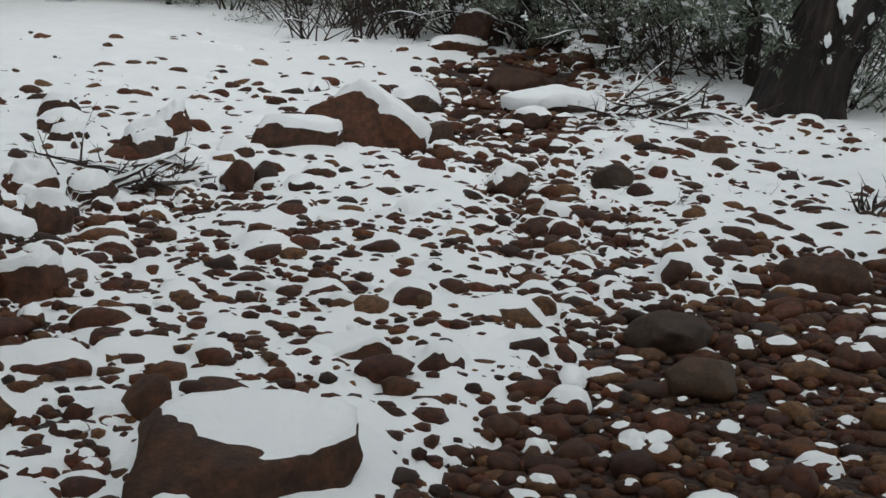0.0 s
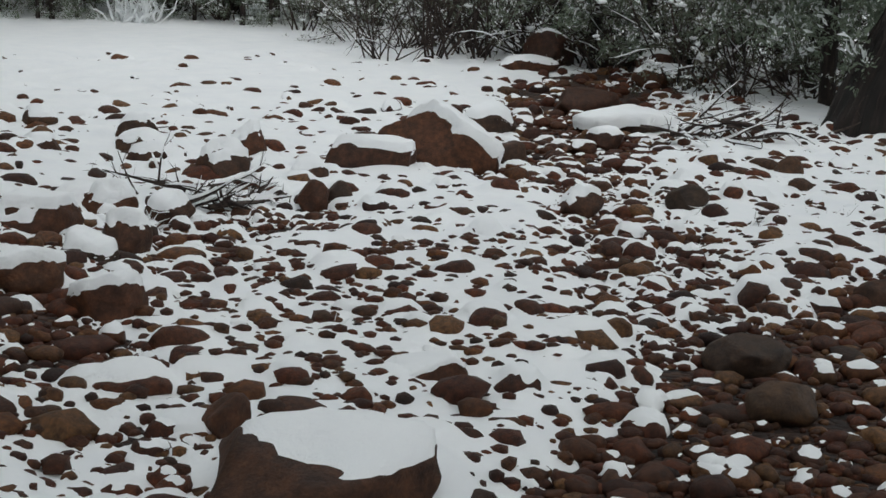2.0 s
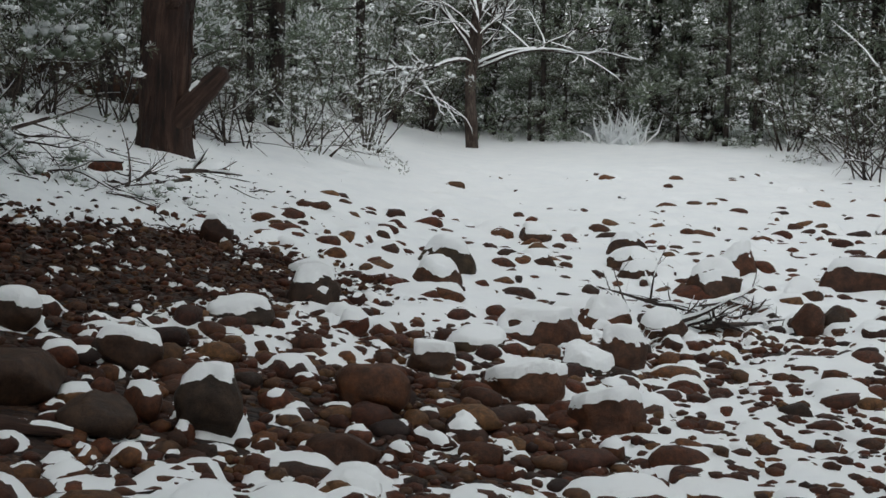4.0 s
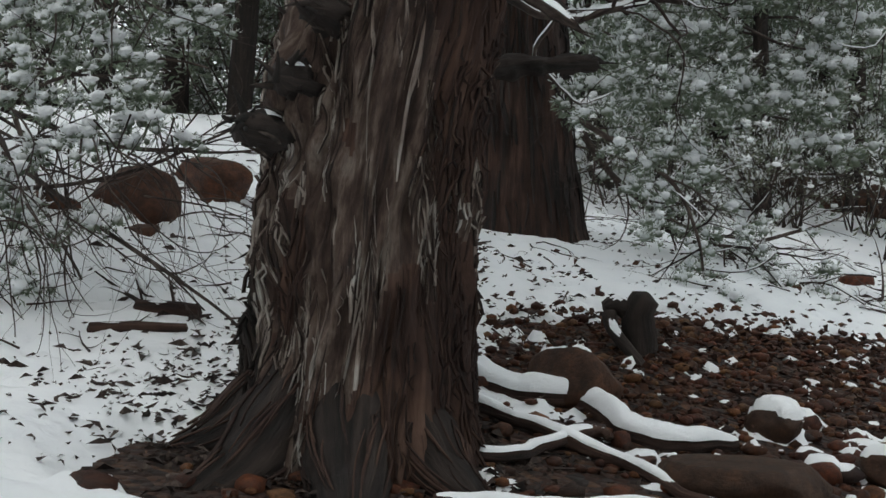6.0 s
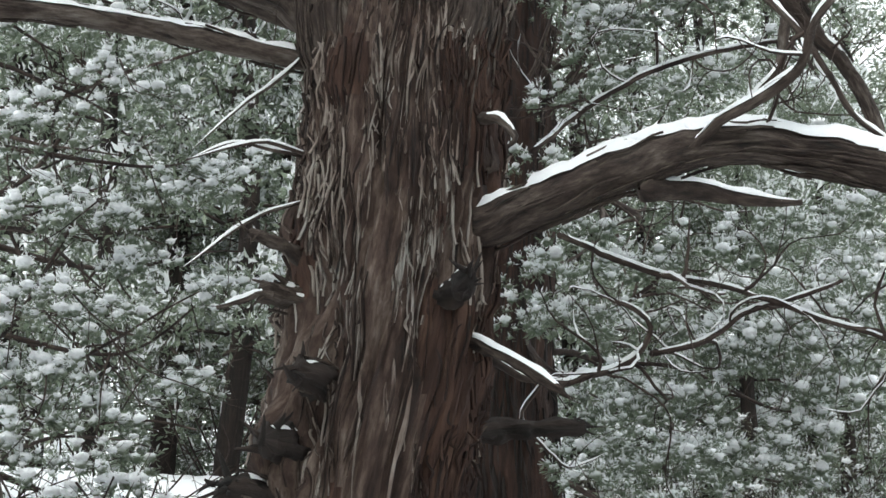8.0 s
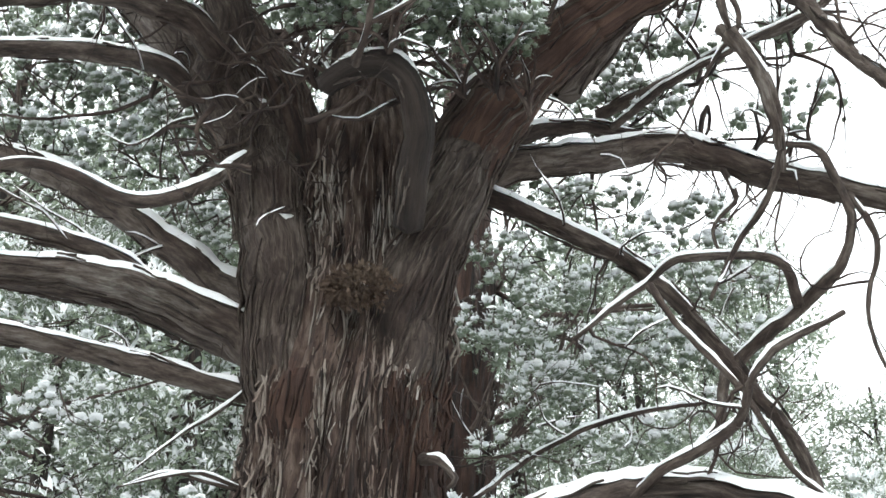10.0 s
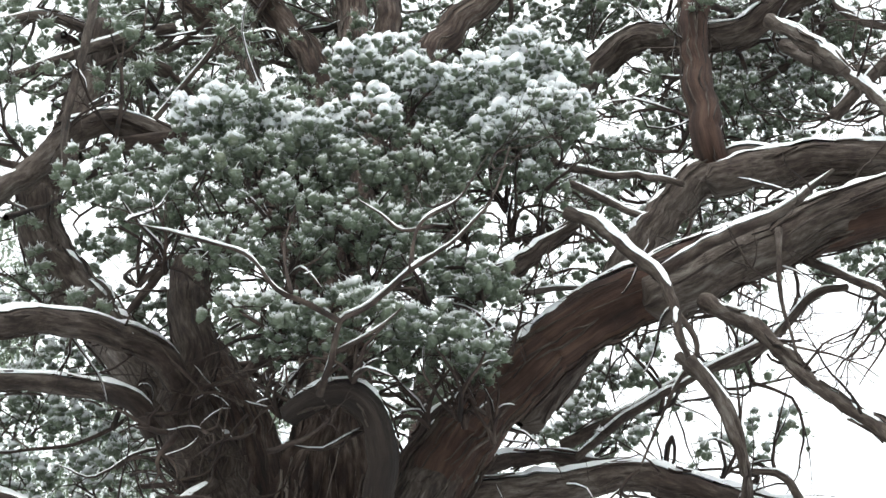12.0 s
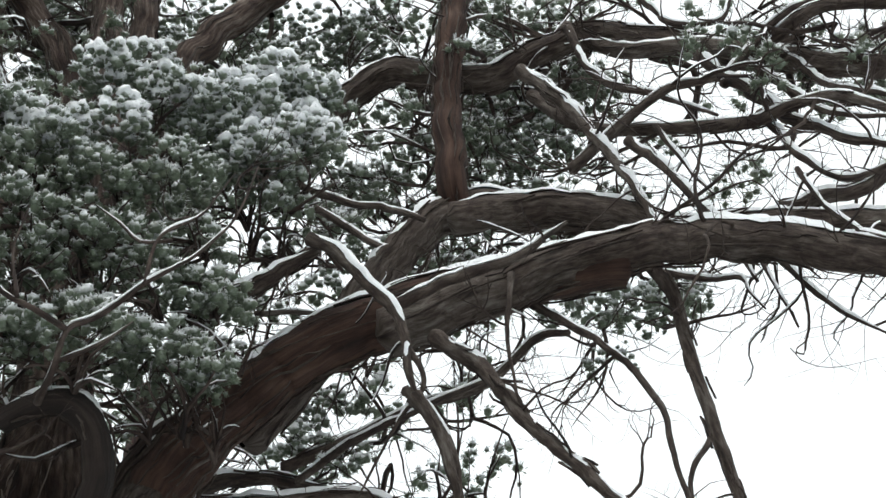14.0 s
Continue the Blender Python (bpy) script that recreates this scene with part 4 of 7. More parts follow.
BOUGHS = [
    ("low_left", 0.054, 0.039, [(-2.40, 3.93, 3.18), (-2.71, 3.61, 3.23), (-2.87, 3.35, 3.22), (-3.01, 3.09, 3.20), (-3.21, 2.74, 3.13)]),
    ("left2", 0.073, 0.049, [(-2.41, 4.04, 3.35), (-2.69, 3.81, 3.46), (-2.88, 3.61, 3.53), (-3.10, 3.28, 3.49), (-3.33, 2.90, 3.38)]),
    ("left3", 0.075, 0.045, [(-2.47, 4.12, 3.52), (-2.85, 4.00, 3.83), (-3.16, 3.89, 4.06), (-3.45, 3.78, 4.25), (-3.70, 3.68, 4.33), (-3.94, 3.42, 4.22)]),
    ("left2b", 0.048, 0.029, [(-2.74, 3.77, 3.51), (-2.83, 3.52, 3.61), (-2.95, 3.35, 3.64), (-3.06, 3.18, 3.63), (-3.21, 3.03, 3.61)]),
    ("left4", 0.035, 0.024, [(-2.45, 3.67, 4.08), (-2.48, 3.40, 3.78), (-2.61, 3.24, 3.67), (-2.73, 3.08, 3.70), (-2.83, 2.98, 3.72), (-2.95, 2.87, 3.66)]),
    ("fork_left", 0.13, 0.085, [(-2.23, 4.04, 3.78), (-2.52, 3.88, 4.14), (-2.78, 3.70, 4.60), (-3.06, 3.61, 4.96), (-3.33, 3.50, 5.34), (-3.41, 3.42, 5.60), (-3.37, 3.46, 6.10), (-3.35, 3.48, 6.90)]),
    ("broken_up", 0.097, 0.083, [(-2.66, 3.66, 4.46), (-2.56, 3.61, 4.65), (-2.62, 3.57, 4.89), (-2.63, 3.56, 5.12)]),
    ("left5", 0.068, 0.045, [(-2.60, 3.58, 4.50), (-2.64, 3.43, 4.58), (-2.73, 3.23, 4.54), (-2.89, 3.09, 4.53), (-2.95, 2.89, 4.38), (-3.09, 2.58, 4.12)]),
    ("left6", 0.059, 0.042, [(-2.72, 3.62, 4.34), (-2.73, 3.49, 4.39), (-2.97, 3.42, 4.48), (-3.27, 3.28, 4.49), (-3.60, 3.07, 4.40)]),
    ("stem_mid", 0.16, 0.075, [(-2.13, 4.09, 3.56), (-2.23, 4.16, 4.24), (-2.26, 4.14, 4.86), (-2.25, 4.14, 5.58), (-2.19, 4.18, 6.34), (-2.29, 4.13, 7.43)]),
    ("hook", 0.066, 0.048, [(-1.86, 3.80, 3.72), (-1.79, 3.70, 3.96), (-1.77, 3.62, 4.13), (-1.84, 3.56, 4.23), (-1.94, 3.52, 4.24), (-2.08, 3.50, 4.17)]),
    ("fork_right", 0.156, 0.118, [(-1.90, 4.09, 3.86), (-1.77, 4.14, 4.22), (-1.60, 4.20, 4.51), (-1.30, 4.25, 4.82), (-0.93, 4.28, 5.01), (-0.52, 4.29, 5.10), (-0.17, 4.26, 5.11), (0.15, 4.24, 5.08)]),
    ("fork_right2", 0.117, 0.069, [(-0.87, 4.24, 4.91), (-0.59, 4.23, 4.98), (-0.10, 4.20, 5.09), (0.37, 4.17, 5.09), (0.76, 4.00, 4.85), (1.10, 3.90, 4.59), (1.43, 3.67, 4.22)]),
    ("upper_right", 0.096, 0.098, [(-1.50, 4.45, 4.64), (-1.18, 4.59, 5.19), (-0.92, 4.64, 5.63), (-0.68, 4.68, 5.91), (-0.48, 4.74, 6.03), (-0.18, 4.76, 5.95), (0.18, 4.74, 5.82)]),
    ("upper_right2", 0.098, 0.065, [(-0.59, 4.63, 5.88), (-0.32, 4.70, 5.93), (0.08, 4.70, 5.85), (0.44, 4.66, 5.59), (0.81, 4.60, 5.49), (1.14, 4.52, 5.36), (1.63, 4.34, 5.07)]),
    ("post", 0.09, 0.075, [(-0.56, 4.69, 5.97), (-0.57, 4.58, 6.16), (-0.55, 4.54, 6.61), (-0.48, 4.49, 7.14), (-0.31, 4.50, 8.18)]),
    ("crossing", 0.059, 0.050, [(-1.62, 3.88, 4.78), (-1.40, 3.85, 4.87), (-1.21, 3.86, 4.99), (-1.06, 3.85, 5.07)]),
    ("crossing2", 0.045, 0.027, [(-1.08, 3.79, 5.08), (-0.96, 3.80, 4.97), (-0.87, 3.78, 4.80), (-0.77, 3.80, 4.67), (-0.72, 3.81, 4.54), (-0.72, 3.81, 4.39), (-0.70, 3.86, 4.30)]),
    ("dead_drop", 0.045, 0.028, [(-0.71, 3.86, 4.30), (-0.65, 3.92, 4.20), (-0.61, 3.98, 4.04), (-0.60, 4.03, 3.91)]),
    ("dead_drop2", 0.041, 0.024, [(-0.72, 3.91, 4.33), (-0.64, 3.98, 4.23), (-0.60, 4.03, 4.05), (-0.60, 4.08, 3.85)]),
    ("slant", 0.048, 0.028, [(-0.66, 4.17, 4.80), (-0.46, 4.09, 4.52), (-0.32, 4.05, 4.23), (-0.15, 4.00, 3.96), (-0.03, 4.00, 3.81), (0.17, 3.89, 3.48)]),
    ("grey_long", 0.043, 0.023, [(-1.53, 5.12, 4.93), (-1.22, 5.19, 5.08), (-0.90, 5.25, 5.26), (-0.56, 5.29, 5.36), (-0.29, 5.30, 5.60), (-0.12, 5.30, 5.61)]),
    ("fork_twig", 0.044, 0.018, [(-0.80, 3.95, 4.79), (-0.59, 3.93, 4.85), (-0.36, 3.90, 4.88), (-0.22, 3.90, 4.94), (-0.07, 3.90, 5.05)]),
    ("upper_limb", 0.092, 0.068, [(-1.29, 4.77, 6.78), (-1.10, 4.76, 7.02), (-0.84, 4.75, 7.17), (-0.38, 4.80, 7.05), (-0.06, 4.80, 7.17), (0.24, 4.79, 7.26), (0.56, 4.75, 7.08), (0.95, 4.67, 6.76), (1.56, 4.48, 6.26)]),
    ("upper_limb2", 0.064, 0.036, [(0.13, 4.80, 7.36), (0.39, 4.67, 6.94), (0.75, 4.61, 6.81), (1.03, 4.50, 6.60), (1.25, 4.38, 6.61), (1.41, 4.32, 6.59), (1.77, 4.17, 6.31)]),
    ("right_mid", 0.049, 0.028, [(-0.12, 4.80, 6.85), (0.08, 4.60, 6.35), (0.41, 4.52, 6.14), (0.85, 4.39, 5.95), (1.03, 4.34, 5.95), (1.23, 4.28, 5.91), (1.45, 4.20, 5.65)]),
    ("right_mid2", 0.044, 0.022, [(0.01, 4.60, 6.04), (0.28, 4.48, 6.17), (0.52, 4.40, 6.27), (0.74, 4.31, 6.19)]),
    ("hang_right", 0.050, 0.029, [(0.27, 4.38, 5.41), (0.24, 4.39, 5.25), (0.32, 4.38, 5.00), (0.33, 4.38, 4.70), (0.35, 4.32, 4.30), (0.37, 4.32, 4.05), (0.38, 4.27, 3.79)]),
    ("hang_right2", 0.020, 0.010, [(0.35, 4.32, 4.26), (0.23, 4.29, 4.10), (0.20, 4.29, 3.94)]),
    ("thin_right", 0.026, 0.012, [(-0.26, 4.30, 4.99), (-0.10, 4.25, 4.80), (0.07, 4.20, 4.55), (0.16, 4.19, 4.32), (0.17, 4.14, 4.02), (0.19, 4.09, 3.82)]),
    ("right_low1", 0.078, 0.049, [(-1.88, 4.32, 4.11), (-1.71, 4.38, 4.26), (-1.39, 4.49, 4.31), (-1.06, 4.57, 4.32), (-0.75, 4.62, 4.18), (-0.49, 4.64, 4.07), (-0.17, 4.65, 3.92)]),
    ("right_low1b", 0.062, 0.030, [(-1.85, 4.44, 4.30), (-1.70, 4.49, 4.46), (-1.53, 4.65, 4.58), (-1.25, 4.78, 4.56)]),
    ("right_low2", 0.055, 0.029, [(-1.91, 4.29, 4.16), (-1.77, 4.35, 4.12), (-1.45, 4.45, 3.94), (-1.19, 4.52, 3.76), (-0.91, 4.58, 3.38), (-0.73, 4.61, 3.09), (-0.65, 4.62, 2.85)]),
    ("loop", 0.036, 0.027, [(-0.91, 4.58, 3.38), (-0.67, 4.56, 3.55), (-0.49, 4.53, 3.71), (-0.44, 4.53, 3.91), (-0.52, 4.53, 4.16), (-0.65, 4.52, 4.23)]),
    ("loop2", 0.030, 0.018, [(-0.65, 4.52, 3.55), (-0.70, 4.46, 3.70), (-1.00, 4.36, 3.73), (-1.15, 4.33, 3.63), (-1.39, 4.21, 3.40)]),
    ("loop3", 0.034, 0.016, [(-0.94, 4.58, 3.35), (-0.97, 4.47, 3.11), (-1.11, 4.44, 2.99)]),
    ("drop3", 0.029, 0.016, [(-0.75, 3.90, 4.36), (-0.67, 3.96, 4.26), (-0.59, 4.02, 4.02), (-0.65, 4.11, 3.81), (-0.81, 4.19, 3.64), (-0.90, 4.18, 3.46)]),
    ("drop4", 0.026, 0.012, [(-0.22, 4.65, 3.95), (-0.16, 4.60, 3.72), (-0.22, 4.58, 3.46), (-0.14, 4.55, 3.20), (-0.17, 4.54, 2.92)]),
    ("drop5", 0.022, 0.010, [(-0.44, 4.62, 4.04), (-0.36, 4.52, 3.76), (-0.42, 4.46, 3.44), (-0.34, 4.44, 3.10)]),
    ("drop6", 0.020, 0.009, [(-0.90, 4.59, 4.24), (-0.84, 4.50, 4.02), (-0.92, 4.44, 3.86), (-0.86, 4.42, 3.66)]),
    ("big_right", 0.086, 0.060, [(-1.96, 4.00, 2.59), (-1.80, 3.96, 2.57), (-1.54, 3.96, 2.64), (-1.25, 3.95, 2.71), (-0.98, 3.91, 2.70), (-0.73, 3.91, 2.63), (-0.43, 3.89, 2.52), (-0.08, 3.80, 2.44)]),
    ("big_right_b", 0.044, 0.011, [(-1.29, 3.93, 2.61), (-1.17, 4.07, 2.62), (-1.01, 4.16, 2.59), (-0.87, 4.24, 2.59)]),
    ("riser", 0.020, 0.018, [(-1.17, 3.92, 2.69), (-0.97, 3.81, 2.77), (-0.79, 3.80, 2.87), (-0.71, 3.76, 3.00), (-0.62, 3.77, 3.09), (-0.44, 3.79, 3.17)]),
    ("riser2", 0.019, 0.016, [(-1.04, 3.90, 3.41), (-0.95, 3.92, 3.25), (-0.80, 3.90, 3.05), (-0.72, 3.91, 2.90), (-0.65, 3.92, 2.75), (-0.56, 3.93, 2.66), (-0.48, 3.94, 2.60)]),
    ("left_up", 0.092, 0.040, [(-2.35, 3.91, 3.28), (-2.53, 3.80, 3.42), (-2.69, 3.62, 3.49), (-2.86, 3.43, 3.52), (-3.06, 3.24, 3.50), (-3.30, 2.94, 3.39)]),
    ("left_stub1", 0.054, 0.034, [(-2.38, 3.79, 2.32), (-2.43, 3.69, 2.32), (-2.47, 3.61, 2.34)]),
    ("left_stub1b", 0.013, 0.006, [(-2.45, 3.62, 2.32), (-2.50, 3.53, 2.29), (-2.53, 3.45, 2.26)]),
    ("left_stub2", 0.027, 0.017, [(-2.39, 3.78, 2.43), (-2.41, 3.65, 2.48), (-2.45, 3.50, 2.50)]),
    ("left_twig", 0.009, 0.004, [(-2.37, 3.79, 2.80), (-2.46, 3.62, 2.81), (-2.53, 3.51, 2.81), (-2.62, 3.38, 2.73)]),
    ("left_twig2", 0.007, 0.004, [(-2.41, 3.76, 2.66), (-2.48, 3.60, 2.58), (-2.57, 3.48, 2.47), (-2.62, 3.38, 2.38)]),
    ("left_twig3", 0.010, 0.004, [(-2.45, 3.85, 3.24), (-2.50, 3.70, 3.07), (-2.56, 3.60, 2.97), (-2.66, 3.46, 2.79)]),
    ("left_twig4", 0.010, 0.004, [(-2.36, 3.78, 2.80), (-2.41, 3.64, 2.81), (-2.47, 3.54, 2.81), (-2.61, 3.37, 2.73)]),
    ("knob1", 0.07, 0.045, [(-2.26, 3.74, 2.02), (-2.25, 3.57, 2.04), (-2.27, 3.50, 2.05)]),
    ("knob2", 0.066, 0.05, [(-2.35, 3.68, 1.82), (-2.36, 3.56, 1.84), (-2.37, 3.50, 1.85)]),
    ("knob3", 0.075, 0.045, [(-2.43, 3.64, 1.65), (-2.45, 3.51, 1.69), (-2.47, 3.43, 1.70)]),
    ("right_stub", 0.026, 0.014, [(-1.89, 3.93, 2.17), (-1.77, 3.88, 2.12), (-1.66, 3.87, 2.06), (-1.55, 3.86, 1.99)]),
    ("right_stub2", 0.041, 0.030, [(-2.06, 4.29, 1.91), (-1.97, 4.44, 1.93), (-1.76, 4.63, 1.94)]),
    ("crook", 0.023, 0.007, [(-1.80, 3.86, 2.89), (-1.71, 3.79, 2.85), (-1.66, 3.79, 2.79), (-1.68, 3.78, 2.76)]),
    ("knob4", 0.040, 0.028, [(-1.84, 3.73, 2.30), (-1.76, 3.61, 2.31), (-1.73, 3.59, 2.32)]),
    ("stem_a", 0.089, 0.072, [(-2.38, 4.18, 5.37), (-2.68, 4.12, 6.11), (-2.81, 4.03, 6.75), (-2.95, 3.93, 7.22), (-3.15, 3.78, 7.48), (-3.50, 3.46, 7.83)]),
    ("stem_b", 0.087, 0.069, [(-2.32, 4.27, 5.56), (-2.40, 4.28, 6.50), (-2.52, 4.21, 7.06), (-2.80, 4.04, 7.58), (-2.98, 3.91, 8.17)]),
    ("stem_c", 0.073, 0.058, [(-2.34, 4.37, 5.65), (-2.45, 4.37, 6.83), (-2.45, 4.37, 7.51), (-2.51, 4.34, 8.15)]),
    ("stem_d", 0.079, 0.066, [(-2.25, 4.36, 5.72), (-2.26, 4.36, 6.52), (-2.20, 4.39, 7.26), (-2.19, 4.39, 7.84), (-2.12, 4.43, 8.60)]),
    ("stem_e", 0.093, 0.074, [(-2.11, 4.32, 5.75), (-2.05, 4.35, 6.30), (-1.99, 4.38, 6.91), (-1.85, 4.43, 7.30), (-1.54, 4.54, 7.76), (-1.17, 4.64, 8.21)]),
    ("hanging_stick", 0.032, 0.019, [(-2.93, 2.90, 6.31), (-2.91, 2.91, 6.00), (-2.91, 2.92, 5.71), (-2.90, 2.93, 5.40), (-2.86, 2.97, 5.16)]),
    ("left7", 0.068, 0.051, [(-2.71, 3.49, 5.75), (-2.77, 3.38, 5.75), (-2.92, 3.18, 5.72), (-3.03, 3.08, 5.57), (-3.09, 3.02, 5.35), (-3.18, 2.92, 5.11), (-3.28, 2.81, 4.84)]),
    ("left8", 0.043, 0.028, [(-3.04, 3.61, 6.93), (-3.21, 3.46, 6.76), (-3.38, 3.30, 6.49), (-3.55, 3.11, 6.19), (-3.69, 2.94, 5.99)]),
    ("left9", 0.048, 0.036, [(-3.08, 3.70, 6.69), (-3.31, 3.50, 6.79), (-3.54, 3.27, 6.84), (-3.68, 3.10, 6.67)]),
    ("thin_mid", 0.027, 0.021, [(-1.46, 4.25, 6.02), (-1.26, 4.31, 5.93), (-1.06, 4.36, 5.82), (-0.89, 4.39, 5.79), (-0.70, 4.42, 5.68)]),
    ("thin_mid2", 0.028, 0.016, [(-1.26, 4.52, 6.01), (-1.11, 4.55, 5.87), (-0.90, 4.59, 5.71), (-0.72, 4.62, 5.87)]),
    ("stem_fork", 0.150, 0.125, [(-2.27, 3.88, 2.80), (-2.31, 3.85, 3.20), (-2.37, 3.85, 3.60), (-2.46, 3.86, 3.95), (-2.57, 3.85, 4.25), (-2.70, 3.76, 4.50)]),
    ("stem_fork2", 0.165, 0.125, [(-1.99, 3.96, 2.75), (-1.97, 3.93, 3.15), (-1.92, 3.97, 3.55), (-1.85, 4.04, 3.90), (-1.76, 4.14, 4.22)]),
    ("web_stem", 0.132, 0.099, [(-2.29, 4.07, 3.76), (-2.42, 4.00, 4.19), (-2.52, 3.94, 4.50), (-2.64, 3.86, 4.73), (-2.77, 3.83, 4.89)]),
    ("web_stem2", 0.132, 0.106, [(-2.03, 4.20, 3.73), (-1.94, 4.18, 4.12), (-1.80, 4.24, 4.41), (-1.67, 4.29, 4.61)]),
    ("cross_a", 0.037, 0.019, [(0.13, 4.59, 7.10), (0.19, 4.59, 6.73), (0.35, 4.58, 6.54), (0.53, 4.55, 6.38), (0.74, 4.51, 6.15)]),
    ("cross_b", 0.053, 0.033, [(-0.16, 4.50, 6.72), (0.06, 4.50, 6.33), (0.21, 4.49, 5.96), (0.32, 4.48, 5.60), (0.40, 4.47, 5.34)]),
    ("cross_c", 0.038, 0.024, [(0.29, 4.43, 6.00), (0.43, 4.41, 5.74), (0.55, 4.40, 5.47), (0.62, 4.38, 5.24), (0.67, 4.38, 4.99)]),
    ("cross_d", 0.053, 0.034, [(0.73, 4.52, 6.66), (0.79, 4.50, 6.47), (0.93, 4.47, 6.21), (1.04, 4.44, 5.98), (1.16, 4.41, 5.82), (1.39, 4.33, 5.59)]),
    ("cross_e", 0.035, 0.025, [(0.91, 4.42, 6.03), (0.95, 4.41, 5.91), (1.01, 4.40, 5.70), (1.15, 4.36, 5.47), (1.35, 4.29, 5.45)]),
    ("cross_f", 0.036, 0.024, [(0.93, 4.57, 6.67), (1.00, 4.56, 6.53), (1.14, 4.52, 6.19), (1.24, 4.49, 6.02), (1.47, 4.41, 5.85)]),
    ("cross_g", 0.036, 0.022, [(1.05, 4.59, 6.71), (1.16, 4.56, 6.56), (1.28, 4.53, 6.29), (1.41, 4.48, 6.14), (1.56, 4.43, 5.98)]),
    ("cross_h", 0.025, 0.013, [(0.43, 4.46, 6.10), (0.48, 4.46, 5.96), (0.54, 4.45, 5.75), (0.61, 4.44, 5.58)]),
    ("cross_i", 0.040, 0.035, [(0.81, 4.50, 6.35), (0.87, 4.49, 6.43), (1.11, 4.42, 6.65), (1.33, 4.35, 6.69), (1.50, 4.29, 6.74)]),
    ("cross_j", 0.029, 0.019, [(0.53, 4.65, 7.42), (0.59, 4.64, 7.21), (0.68, 4.63, 7.03), (0.90, 4.58, 6.93), (0.99, 4.56, 7.06), (1.05, 4.54, 7.23)]),
    ("cross_k", 0.022, 0.011, [(0.92, 4.16, 5.39), (0.94, 4.16, 5.30), (0.99, 4.15, 5.11), (1.07, 4.12, 4.94), (1.12, 4.11, 4.78)]),
    ("cross_l", 0.058, 0.042, [(0.89, 4.58, 5.54), (1.09, 4.53, 5.54), (1.24, 4.49, 5.52), (1.39, 4.44, 5.57), (1.54, 4.38, 5.57)]),
    ("cross_m", 0.022, 0.009, [(0.25, 4.38, 5.15), (0.47, 4.36, 5.03), (0.60, 4.34, 5.00), (0.62, 4.33, 4.90), (0.66, 4.33, 4.81)]),
    ("cross_n", 0.019, 0.009, [(0.70, 4.32, 5.05), (0.74, 4.31, 4.83), (0.76, 4.31, 4.68)]),
    ("cross_o", 0.024, 0.011, [(0.77, 4.30, 5.03), (0.87, 4.28, 4.80), (0.96, 4.26, 4.65), (1.05, 4.23, 4.53)]),
    ("front_twig1", 0.020, 0.008, [(-1.93, 3.46, 4.20), (-1.84, 3.34, 4.23), (-1.77, 3.26, 4.33), (-1.65, 3.27, 4.38), (-1.52, 3.27, 4.48), (-1.38, 3.33, 4.63), (-1.25, 3.38, 4.84), (-1.21, 3.49, 5.21)]),
    ("front_twig2", 0.017, 0.006, [(-1.77, 3.26, 4.33), (-1.85, 3.16, 4.36), (-1.91, 3.07, 4.36), (-2.00, 3.01, 4.49), (-2.13, 2.92, 4.53), (-2.41, 2.83, 4.64)]),
    ("front_twig3", 0.013, 0.007, [(-1.84, 3.34, 4.26), (-1.64, 3.27, 4.26), (-1.54, 3.26, 4.32)]),
    ("front_twig4", 0.011, 0.004, [(-1.45, 3.30, 4.70), (-1.55, 3.26, 4.68), (-1.62, 3.22, 4.75), (-1.71, 3.18, 4.83)]),
    ("front_twig5", 0.012, 0.006, [(-1.52, 3.27, 4.48), (-1.49, 3.28, 4.70), (-1.38, 3.38, 4.89), (-1.29, 3.47, 5.18)]),
    ("front_twig7", 0.011, 0.006, [(-1.87, 3.09, 4.35), (-1.93, 3.11, 4.59), (-1.94, 3.17, 4.86)]),
    ("side_twig1", 0.020, 0.008, [(-0.77, 3.96, 4.70), (-0.69, 3.97, 4.44), (-0.79, 4.01, 4.31), (-0.95, 3.98, 3.98)]),
    ("side_twig2", 0.018, 0.008, [(-0.32, 4.06, 4.97), (-0.36, 4.05, 4.70), (-0.36, 4.05, 4.48), (-0.35, 4.05, 4.28)]),
    ("side_twig3", 0.025, 0.015, [(-1.43, 4.26, 5.14), (-1.29, 4.30, 5.16), (-1.11, 4.35, 5.15)]),
    ("side_twig4", 0.026, 0.015, [(-1.33, 4.60, 4.50), (-1.09, 4.66, 4.70), (-0.84, 4.71, 4.84), (-0.54, 4.74, 4.96), (-0.36, 4.76, 4.95)]),
    ("bent_limb", 0.018, 0.012, [(-2.10, 4.59, 2.20), (-2.02, 4.84, 2.14), (-1.89, 5.21, 2.20), (-1.77, 5.36, 2.29), (-1.71, 5.37, 2.41), (-1.76, 5.36, 2.47), (-1.87, 5.32, 2.53)]),
    ("bent_limb2", 0.015, 0.009, [(-1.72, 5.37, 2.29), (-1.50, 5.43, 2.34), (-1.36, 5.47, 2.44), (-1.16, 5.51, 2.50), (-0.96, 5.54, 2.56)]),
    ("snow_limb", 0.015, 0.010, [(-2.07, 5.25, 2.81), (-1.71, 5.37, 2.64), (-1.49, 5.44, 2.58), (-1.25, 5.49, 2.50), (-0.97, 5.54, 2.38), (-0.72, 5.57, 2.28)]),
    ("bent_limb3", 0.017, 0.012, [(-2.21, 5.31, 3.21), (-2.09, 5.57, 3.43), (-1.86, 5.64, 3.58), (-1.61, 5.71, 3.67), (-1.39, 5.77, 3.71), (-1.12, 5.82, 3.74)]),
]


